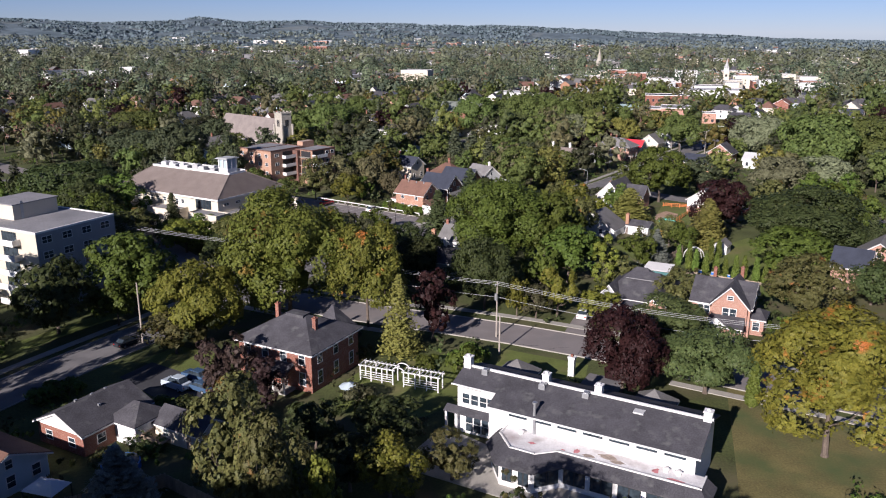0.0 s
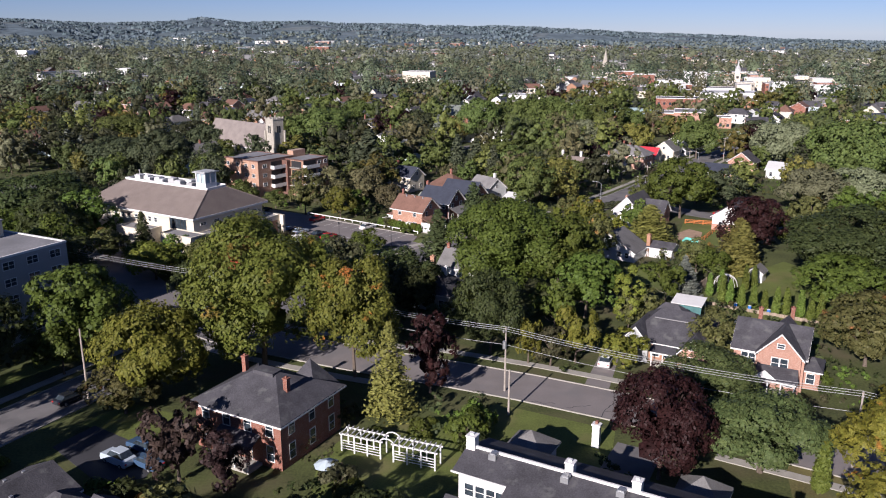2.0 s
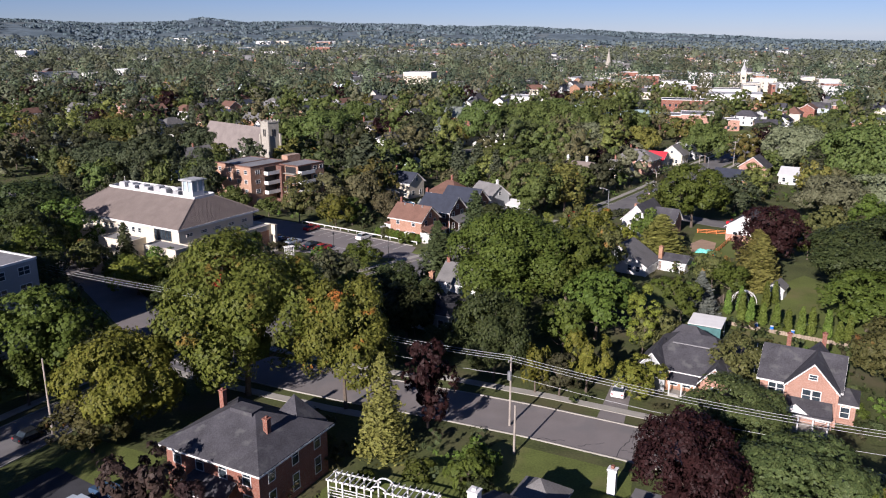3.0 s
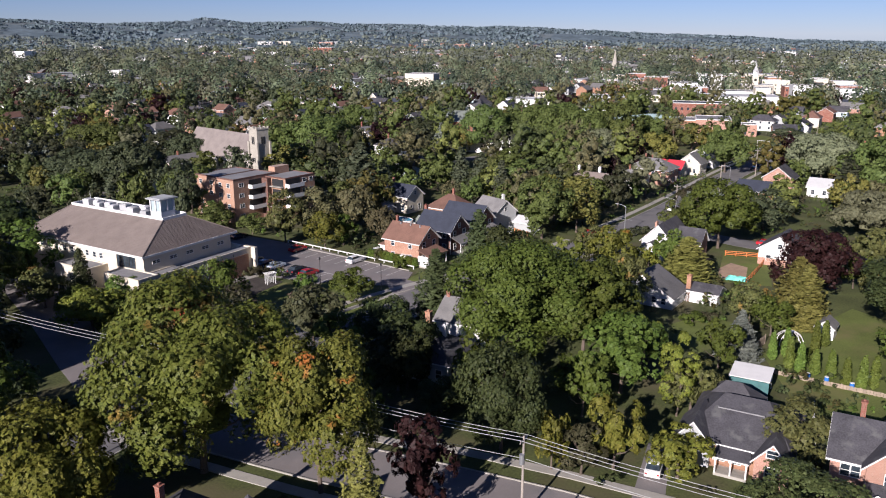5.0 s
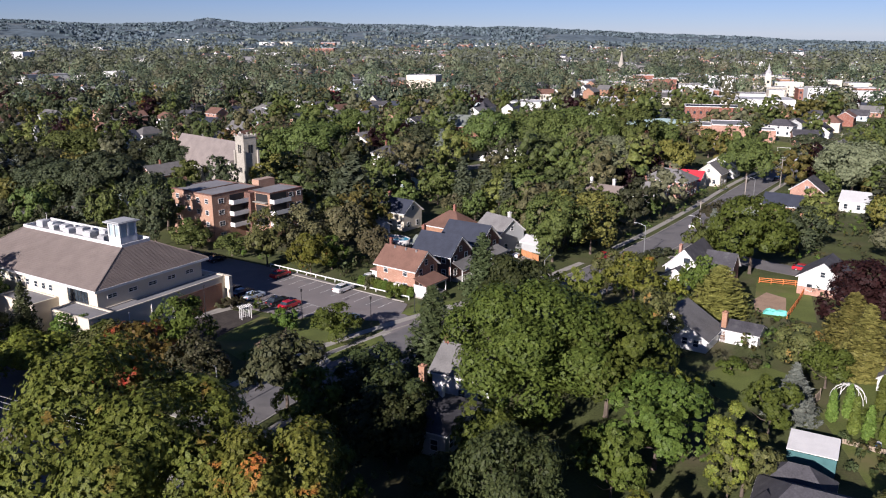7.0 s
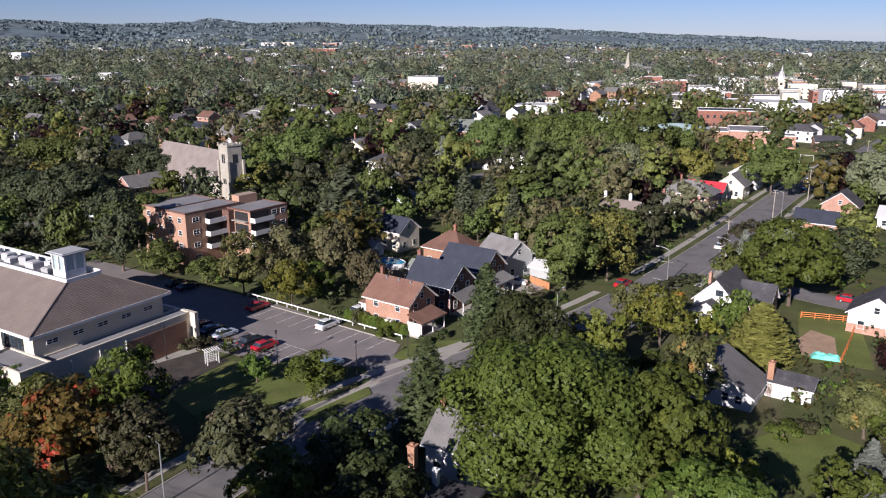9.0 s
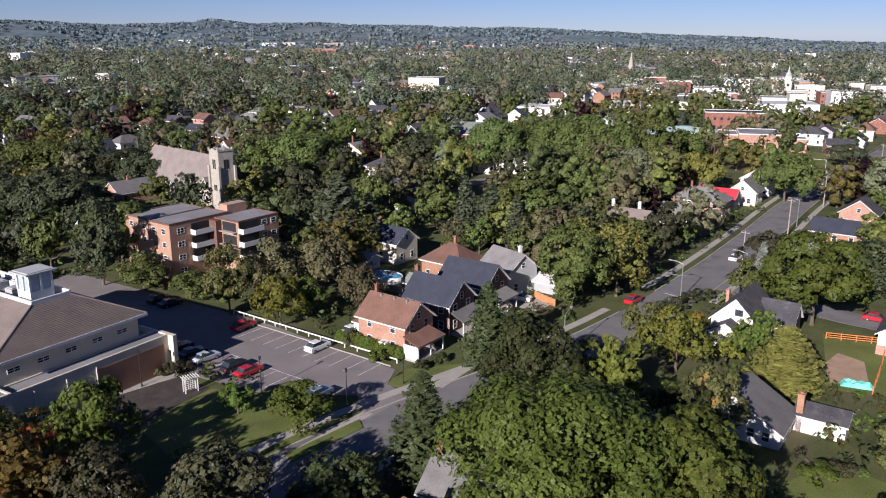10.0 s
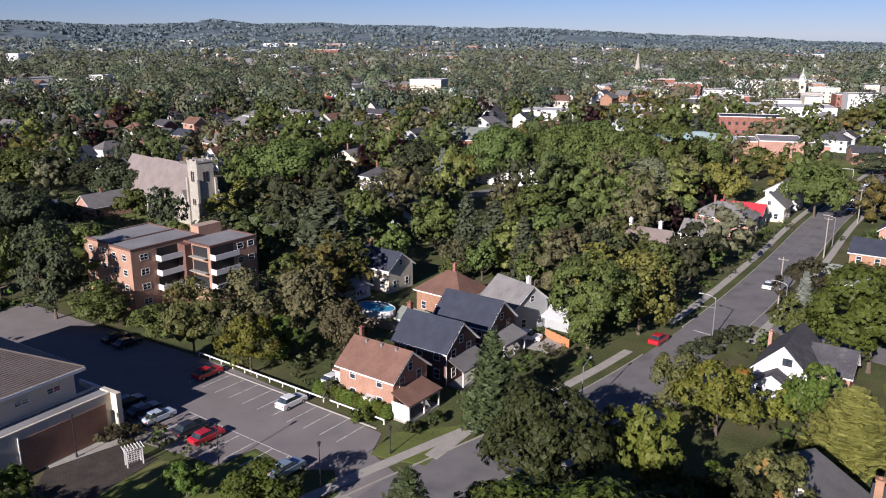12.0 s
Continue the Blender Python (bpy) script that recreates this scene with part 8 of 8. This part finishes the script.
# ---- spire, clock tower, turquoise-roofed gymnasium, green-roofed hall ----
sp = thing("church", 173, 1056, -20, label="distant church with a tall pale spire", category="church")
bm = bmesh.new()
box(bm, -3, 3, -3, 3, -0.2, 14)
part("tower", bm, STONE, sp)
bm = bmesh.new()
tube(bm, (0, 0, 14), (0, 0, 29), 3.0, 0.15, 8)
part("spire", bm, STONE, sp)
block(sp, 26, 12, 6, 12, "gable", STONE, ROOF_GREY, x=13, y=8)
ct = thing("clock_tower", 229, 716, -12, label="pale town hall clock tower with cupola", category="clock tower")
ct.scale = (0.8, 0.8, 0.86)
bm = bmesh.new()
box(bm, -3, 3, -3, 3, 0, 17)
box(bm, -3.4, 3.4, -3.4, 3.4, 17, 17.6)
part("shaft", bm, CREAM, ct)
bm = bmesh.new()
for x in (-1.9, 1.9):
    for y in (-1.9, 1.9):
        tube(bm, (x, y, 17.6), (x, y, 22.5), 0.45, 0.45, 6)
tube(bm, (0, 0, 17.6), (0, 0, 22.5), 1.6, 1.6, 8)
part("belfry", bm, WHITE, ct)
bm = bmesh.new()
tube(bm, (0, 0, 22.5), (0, 0, 25.5), 2.9, 1.4, 8)
tube(bm, (0, 0, 25.5), (0, 0, 27.5), 1.0, 0.8, 8)
tube(bm, (0, 0, 27.5), (0, 0, 31), 0.8, 0.05, 8)
part("dome", bm, PALE_ROOF, ct)
for s, dx, dy in (("S", 0, -3.05), ("E", 3.05, 0)):
    boxes_part("clock_face", BLACK, ct, (dx - (1.2 if dy else 0.04), dx + (1.2 if dy else 0.04), dy - (1.2 if dx else 0.04), dy + (1.2 if dx else 0.04), 13.2, 15.6))
gm = thing("gymnasium", 92, 466, -30, label="school gymnasium with a pale turquoise faceted roof on red brick", category="school")
bm = bmesh.new()
tube(bm, (0, 0, -0.2), (0, 0, 6.0), 19, 19, 12)
part("wall", bm, BRICK_RED, gm)
bm = bmesh.new()
tube(bm, (0, 0, 6.0), (0, 0, 8.6), 20, 2.5, 12)
part("roof", bm, mat("pale_turquoise_roof", (0.4, 0.52, 0.5), 0.6, 0.08, 0.3, 3.0), gm)
keep(92, 466, 19)
house(-1, 470, -12, 27, 20, 5.0, 9.4, "gable", BRICK_RED, ROOF_GREEN, "brick hall with a broad faded green roof", name="church_hall", category="hall", storeys=1, deep=False)
keep(112, 424, 14)
arc = thing("school_arcade", 110.5, 416.5, -14, label="white arcade posts under the school block", category="arcade")
for k in range(8):
    boxes_part("pillar", WHITE, arc, (-7.6 + 2.15 * k, -7.2 + 2.15 * k, -0.2, 0.2, -0.1, 2.8))
boxes_part("lintel", WHITE, arc, (-7.8, 8.0, -0.25, 0.25, 2.8, 3.3))
goal = thing("goal_frame", 128, 404, -33, label="white goal frame on the school field", category="goal")
boxes_part("upright", WHITE, goal, (-2.5, -2.4, -0.05, 0.05, -0.1, 3.2))
boxes_part("upright", WHITE, goal, (2.4, 2.5, -0.05, 0.05, -0.1, 3.2))
boxes_part("crossbar", WHITE, goal, (-2.5, 2.5, -0.05, 0.05, 3.1, 3.2))


# ---- the town beyond: houses along streets, trees between ----
def clear_of(x, y, r):
    return all((x - a) ** 2 + (y - b) ** 2 > (r + c) ** 2 for a, b, c in KEEP)


def in_view(x, y, margin=0.0):
    """Inside the wedge of ground that the flight looks over."""
    return abs(x) < 0.60 * y + 22 + margin and y > 70


WALLS = (BRICK_RED, BRICK_ORANGE, BRICK_PINK, WHITE, WHITE, BLUE_SIDING, GREY_SIDING, CREAM, BRICK_BROWN)
WALL_WORDS = {BRICK_RED: "red brick", BRICK_ORANGE: "orange brick", BRICK_PINK: "salmon brick", WHITE: "white-sided", BLUE_SIDING: "pale blue", GREY_SIDING: "grey-sided", CREAM: "cream", BRICK_BROWN: "brown brick"}
ROOFS = ((ROOF_DARK, "charcoal"), (ROOF_GREY, "grey"), (ROOF_BROWN, "brown"), (ROOF_NAVY, "blue-black"), (ROOF_GREY, "grey"))


def scatter_houses():
    rng = random.Random(21)
    ca, sa = math.cos(radians(-33)), math.sin(radians(-33))
    spots = []
    for row in range(-60, 90):
        for col in range(-60, 90):
            u, v = col * 20 + rng.uniform(-4, 4), row * 32 + rng.uniform(-4, 4)
            x, y = u * ca - v * sa, 420 + u * sa + v * ca
            d = math.hypot(x, y)
            if in_view(x, y) and y > 330 and not (-25 < x < 100 and y < 440) and d < 2300 and rng.random() < (0.8 if d < 650 else 0.7 if x > 0.1 * y else 0.5 if d < 1300 else 0.35):
                spots.append((d, x, y))
    spots.sort()
    made = 0
    bms = {}
    for d, x, y in spots:
        if not clear_of(x, y, 7):
            continue
        w = rng.choice(WALLS)
        rm, rw = rng.choice(ROOFS)
        Lh, Wh = rng.uniform(9, 14), rng.uniform(7, 9.5)
        two = rng.random() < 0.6
        ev = 5.3 if two else 3.3
        rg = ev + rng.uniform(2.2, 3.4)
        rot = -33 + rng.choice((0, 90)) + rng.uniform(-4, 4)
        if made < 200 and d < 640:
            house(x, y, rot, Lh, Wh, ev, rg, rng.choice(("gable", "gable", "hip")), w, rm, "%s town house with %s roof among trees" % (WALL_WORDS[w], rw), storeys=2 if two else 1,
                  sides="SEW" if d < 450 else "S", deep=False, spacing=4.0, gable_window=False, chimneys=((rng.uniform(-3, 3), 0, ev + 1, ev + 4),) if d < 450 else (), group="town houses", clear=0.6)
            keep(x - 10 * x / d, y - 10 * y / d, 6.5)
            made += 1
            continue
        m = pose(x, y, height_at(x, y), 0, 0, rot)
        big = rng.random() < 0.06 and d > 800
        if big:
            Lh, Wh, ev, rg, w, rm = rng.uniform(22, 50), rng.uniform(14, 22), 6.5, 6.8, rng.choice((WHITE, CREAM, WHITE, BRICK_PINK)), PALE_ROOF
        bw, br = bms.setdefault(w, bmesh.new()), bms.setdefault(rm, bmesh.new())
        prof = [(-Wh / 2, -1), (Wh / 2, -1), (Wh / 2, ev), (0, rg - 0.05), (-Wh / 2, ev)]
        ends = [[bw.verts.new(m @ Vector((s * Lh / 2, u, h))) for u, h in prof] for s in (-1, 1)]
        bw.faces.new(ends[0][::-1])
        bw.faces.new(ends[1])
        for i in range(5):
            bw.faces.new((ends[0][i], ends[0][(i + 1) % 5], ends[1][(i + 1) % 5], ends[1][i]))
        for f in roof_planes("gable", Lh, Wh, ev, rg, 0.4):
            q = [m @ Vector(p) for p in f]
            slab(br, [(p.x, p.y, p.z + 0.15) for p in q], 0.2)
        if d < 1100:
            bg = bms.setdefault(GLASS, bmesh.new())
            for k in range(3):
                for z in ((1.0, 3.6) if two else (1.0,)):
                    u = Lh * (k - 1) / 3.2
                    p = [m @ Vector((u + a, s * (Wh / 2 + 0.03), z + b)) for a, b in ((-0.5, 0), (0.5, 0), (0.5, 1.3), (-0.5, 1.3)) for s in (-1,)]
                    bg.faces.new([bg.verts.new(v) for v in p])
        keep(x, y, max(Lh, Wh) * 0.55)
        keep(x, y - 9, 6.0)
    for m, bm in bms.items():
        tagged(part("distant_houses", bm, m), "rows of distant town houses among trees", "houses", kind="stuff")


STUFF_LEAF = ["green"] * 11 + ["olive"] * 4 + ["dark"] * 6 + ["maple"] * 2 + ["yellow"] + ["bluegreen"] * 3 + ["silver"] * 2 + ["maple_orange", "purple", "conifer", "conifer"]


def scatter_near():
    """Separate garden and street trees in the nearer blocks."""
    rng = random.Random(33)
    kinds = ["green"] * 9 + ["olive"] * 4 + ["dark"] * 6 + ["maple"] * 2 + ["yellow"] * 2 + ["maple_orange", "brown", "conifer", "conifer"]
    n = 0
    for k in range(14000):
        y = 126 + 165 * rng.random() ** 0.9
        x = rng.uniform(-1, 1) * (0.60 * y + 25)
        r = rng.uniform(2.4, 4.8)
        if n >= 135 or not clear_of(x, y, r * 0.5):
            continue
        s = rng.choice(kinds)
        # crowns on the left show shade, put in here as darker leaf colours
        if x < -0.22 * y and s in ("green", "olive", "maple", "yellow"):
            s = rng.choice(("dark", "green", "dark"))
        if s == "conifer":
            r *= 0.65
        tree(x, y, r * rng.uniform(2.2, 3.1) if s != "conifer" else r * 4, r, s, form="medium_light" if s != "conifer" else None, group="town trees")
        n += 1


def scatter_mid():
    """Trees of the middle distance, joined by leaf colour; trunks in one mesh."""
    rng = np.random.default_rng(17)
    pr = random.Random(17)
    pts, nrms, cores = {}, {}, {}
    trunks = bmesh.new()
    n = 0
    for k in range(16000):
        y = 235 + 400 * pr.random() ** 0.75
        x = pr.uniform(-1, 1) * (0.60 * y + 25)
        r = pr.uniform(3.4, 8.2)
        if n > 590:
            break
        if y < 290 and not clear_of(x, y, r * 0.6) or not clear_of(x, y, r * 0.45):
            continue
        leaf = pr.choice(STUFF_LEAF)
        # darker leaves left, brighter leaves right: the sun's side put into leaf colour
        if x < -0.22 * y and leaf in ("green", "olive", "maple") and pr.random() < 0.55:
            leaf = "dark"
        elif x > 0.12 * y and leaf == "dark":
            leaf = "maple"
        # haze-lightened copy of the leaf colour, where there is one
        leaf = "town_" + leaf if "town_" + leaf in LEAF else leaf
        h = r * pr.uniform(1.9, 2.6)
        leaves = 520 if y < 430 else 300
        if leaf == "town_conifer":
            r *= 0.62
            h = r * 4.2
            p, q, _ = conifer_points(rng, r, h, 11, 5, 0.85, 0.2, 0.3)
        else:
            p, q = broad_points(rng, r * 1.05, h, leaves // 8, 8, rough=0.1, lobes=int(4 + r))
        p = p + np.array([x, y, 0.0])
        if leaf == "town_conifer":
            cores.setdefault((leaf, y < 450), []).append((x, y, h * 0.4, r * 0.35, h * 0.3))
        else:
            for c in range(9):
                a, up = c * 2.4 + x, 0.82 - 0.085 * c
                out = r * (0.15 if c == 0 else 0.42) * pr.uniform(0.8, 1.1)
                cores.setdefault((leaf, y < 450), []).append((x + out * math.cos(a), y + out * math.sin(a), h * (0.06 + 0.88 * up), r * pr.uniform(0.24, 0.32), h * pr.uniform(0.10, 0.13)))
        pts.setdefault((leaf, y < 450), []).append(p)
        nrms.setdefault((leaf, y < 450), []).append(q)
        tube(trunks, (x, y, -0.2), (x, y, h * 0.6), 0.25, 0.08, 5)
        keep(x, y, r * 0.6)
        n += 1
    for key in pts:
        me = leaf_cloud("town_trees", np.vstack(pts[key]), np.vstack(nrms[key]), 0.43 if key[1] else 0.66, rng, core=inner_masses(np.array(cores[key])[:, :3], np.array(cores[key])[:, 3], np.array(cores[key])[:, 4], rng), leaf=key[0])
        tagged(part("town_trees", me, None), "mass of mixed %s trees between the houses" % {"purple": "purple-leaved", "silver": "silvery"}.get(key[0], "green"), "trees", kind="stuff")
    tagged(part("tree_trunks", trunks, BARK), "dark trunks of the town trees", "trunks", kind="stuff")


def undergrowth():
    """Low bushes, hedges and saplings that fill gardens and banks between the trees."""
    rng = np.random.default_rng(5)
    pr = random.Random(6)
    P, N = {}, {}
    for k in range(6200):
        y = 70 + 330 * pr.random() ** 0.9
        x = pr.uniform(-1, 1) * (0.60 * y + 25)
        solid = [q for q in SOLID if (x - q[0]) ** 2 + (y - q[1]) ** 2 < (q[2] + 0.8) ** 2]
        if solid or noise.noise((x / 22, y / 22, 9)) < -0.12:
            continue
        r, h = pr.uniform(0.7, 2.2), pr.uniform(0.8, 3.0)
        p, q = broad_points(rng, r, h, 8, 6 if y < 240 else 4, low=0.0, lobes=3)
        leaf = pr.choice(("dark", "dark", "green", "green", "olive", "brown", "conifer"))
        P.setdefault(leaf, []).append(p + np.array([x, y, 0]))
        N.setdefault(leaf, []).append(q)
    for leaf in P:
        me = leaf_cloud("undergrowth", np.vstack(P[leaf]), np.vstack(N[leaf]), 0.26, rng)
        tagged(part("undergrowth", me, LEAF[leaf]), "tangled low bushes and saplings between gardens", "bushes", kind="stuff")


def far_canopy():
    """The woods and street trees past the nearer streets: small crowns of a few leaf masses each."""
    rng = np.random.default_rng(8)
    # leaf colours of each band hold the haze of its distance
    bands = ((600, 1150, 19.0, 165, 0.85, ("hazy_green", "hazy_green", "hazy_olive", "hazy_dark")), (1100, 2000, 21.0, 50, 1.6, ("hazy_green", "hazy_olive", "hazy_pale")), (1950, 2700, 22.0, 10, 3.2, ("hazy_pale", "hazy_woods")), (2700, 4300, 33.0, 9, 5.0, ("hazy_woods", "hazy_woods")))
    for near, far, gap, blobs, half, leaves in bands:
        n = int(0.56 * (far ** 2 - near ** 2) / gap ** 2)
        d = np.sqrt(rng.uniform(near ** 2, far ** 2, n))
        a = rng.uniform(-0.58, 0.58, n)
        x, y = d * np.sin(a), d * np.cos(a)
        dens = np.array([noise.noise((px / (120 if near < 2600 else 260), py / (120 if near < 2600 else 260), 3.0)) for px, py in zip(x, y)])
        ok = dens > (-0.2 if near < 1900 else -0.1 if near < 2600 else -0.05)
        if near < 1900:
            K = np.array([k for k in KEEP if math.hypot(k[0], k[1]) > near - 60])
            for c in range(0, n, 2000):
                s = slice(c, c + 2000)
                dist = (K[:, 0][None] - x[s][:, None]) ** 2 + (K[:, 1][None] - y[s][:, None]) ** 2 - (K[:, 2][None] - 1.0) ** 2
                ok[s] &= ~np.any(dist < 0, axis=1)
        x, y = x[ok], y[ok]
        n = len(x)
        z = np.array([height_at(px, py) for px, py in zip(x, y)])
        R = gap * rng.uniform(0.30, 0.52, n) if near < 1900 else gap * rng.uniform(0.38, 0.68, n)
        H = (7 + 9 * rng.random(n)) * (1.35 if near < 1900 else 1.0 if near < 2600 else 0.7)
        kind = rng.integers(0, len(leaves), n)
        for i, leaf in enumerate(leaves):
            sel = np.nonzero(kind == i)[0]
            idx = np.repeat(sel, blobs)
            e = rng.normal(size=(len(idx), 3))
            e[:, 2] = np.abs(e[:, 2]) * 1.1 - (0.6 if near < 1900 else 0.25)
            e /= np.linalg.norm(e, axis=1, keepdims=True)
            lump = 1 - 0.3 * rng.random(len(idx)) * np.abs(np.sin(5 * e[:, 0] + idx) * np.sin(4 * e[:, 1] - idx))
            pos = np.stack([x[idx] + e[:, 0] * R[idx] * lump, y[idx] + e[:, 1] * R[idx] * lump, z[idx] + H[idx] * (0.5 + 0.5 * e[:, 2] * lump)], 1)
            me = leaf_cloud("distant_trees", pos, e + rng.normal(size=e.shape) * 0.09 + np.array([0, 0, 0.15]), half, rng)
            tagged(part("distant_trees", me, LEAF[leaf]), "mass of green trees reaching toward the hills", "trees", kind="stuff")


SOLID = [k for k in KEEP if k[2] > 0]


def downtown():
    """Shops and blocks packed round the town hall, and open ground before them."""
    rng = random.Random(91)
    n = 0
    for k in range(900):
        a, r = rng.uniform(0, 2 * math.pi), 125 * math.sqrt(rng.random())
        x, y = 228 + r * math.cos(a) * 0.95, 760 + r * math.sin(a) * 1.25
        L, W, h = rng.uniform(12, 30), rng.uniform(10, 18), rng.uniform(5.5, 11)
        if n >= 36 or not clear_of(x, y, max(L, W) * 0.42):
            continue
        wall = rng.choice((WHITE, CREAM, CREAM, BRICK_RED, BRICK_PINK, GREY_SIDING, BRICK_BROWN))
        house(x, y, -12 + rng.choice((0, 0, 90)), L, W, h, h + 0.4, "flat", wall, rng.choice((PALE_ROOF, TAR, ROOF_GREY)), "%s downtown shop building with flat roof" % WALL_WORDS[wall], name="commercial_building", category="building", storeys=int(h / 3), spacing=4.0, sides="SE", deep=False, group="downtown buildings", clear=0.5)
        n += 1
    for x, y, r in ((205, 640, 22), (228, 690, 20), (170, 600, 20), (260, 660, 22), (150, 545, 12), (110, 570, 18), (50, 575, 16), (140, 400, 16), (112, 405, 12), (126, 416, 11), (80, 448, 8), (100, 446, 8), (120, 505, 12), (142, 512, 12), (60, 577, 14), (30, 585, 14), (100, 588, 16),
                    (72, 592, 10), (186, 602, 22), (215, 612, 20), (240, 650, 20), (132, 622, 12), (-1, 452, 12), (-48, 772, 16), (60, 640, 10), (180, 720, 16), (-110, 680, 12)):
        keep(x, y, r)


def works():
    """Low white sheds and stores of the industrial edge of town, far across the canopy."""
    rng = random.Random(57)
    bms = {}
    n = 0
    for k in range(600):
        if k % 4:
            d, a = rng.uniform(1500, 2500), rng.uniform(-0.52, -0.02)
        else:
            d, a = rng.uniform(1000, 1900), rng.uniform(0.12, 0.5)
        x, y = d * math.sin(a), d * math.cos(a)
        if n >= 70 or not clear_of(x, y, 16) or noise.noise((x / 300, y / 300, 21)) < -0.02:
            continue
        L, W, h = rng.uniform(15, 48), rng.uniform(12, 22), rng.uniform(6, 10)
        m = pose(x, y, height_at(x, y), 0, 0, rng.choice((-33, -12, 20)))
        wall = rng.choice((WHITE, WHITE, CREAM, TAR, BRICK_PINK, GREY_SIDING))
        for material, z0, z1, o in ((wall, -2, h, 0), (rng.choice((TAR, PALE_ROOF)), h, h + 0.5, 0.4)):
            bm = bms.setdefault(material, bmesh.new())
            v = box(bm, -L / 2 - o, L / 2 + o, -W / 2 - o, W / 2 + o, z0, z1)
            for q in v:
                q.co = m @ q.co
        for s in range(6):
            keep(x, y - W / 2 - 14 * s, 0.4 * L)
        n += 1
    for material, bm in bms.items():
        tagged(part("distant_works", bm, material), "distant low pale industrial sheds beyond the trees", "buildings", kind="stuff")


downtown()
works()
# tall trees added, mostly out of view, to shade the first gardens and street
for x, y, h, r, s in ((-66, 30, 24, 8, "green"), (-48, 27, 26, 8.5, "dark"), (-33, 30, 24, 8, "green"), (-84, 44, 19, 7, "dark"), (-100, 66, 17, 7, "green"), (-106, 92, 16, 7, "green"),
                      (-74, 68, 17, 6.5, "green"), (-80, 82, 15, 6, "dark"), (-92, 104, 16, 6.5, "green"), (-71, 153, 13, 5.5, "dark"), (-74, 100, 18, 6.5, "green"), (-67, 79, 20, 6.5, "dark"), (-46, 55, 20, 6, "green"), (-43, 50, 20, 5.5, "maple"), (-83, 117, 17, 6.5, "dark"), (-22, 41, 19, 7.5, "green"), (-8, 36, 21, 8, "maple"), (8, 33, 20, 7.5, "dark"), (-37, 47, 17, 6.5, "dark"), (-57, 50, 17, 6.5, "green"), (-81, 167, 14, 6, "green"), (-90, 183, 14, 6.5, "dark")):
    tree(x, y, h, r, s)
keep_area(43, 70, 146, 182)
keep_area(30, 42, 168, 186)
keep_area(50, 68, 203, 228)
keep_area(36, 60, 126, 146)
keep(-22, 96, 7)
for x, y, r in ((66, 262, 6), (81, 281, 6), (94, 297, 6), (103, 287, 6), (20, 209, 7), (11, 205, 6), (24, 204, 5), (32, 281, 5), (58, 308, 6), (48, 299, 5)):
    keep(x, y, r)
keep(-80.6, 330.1, 8)
keep(-78.6, 318.1, 8)
keep(-17, 101, 6)
scatter_houses()
scatter_near()
scatter_mid()
undergrowth()
far_canopy()
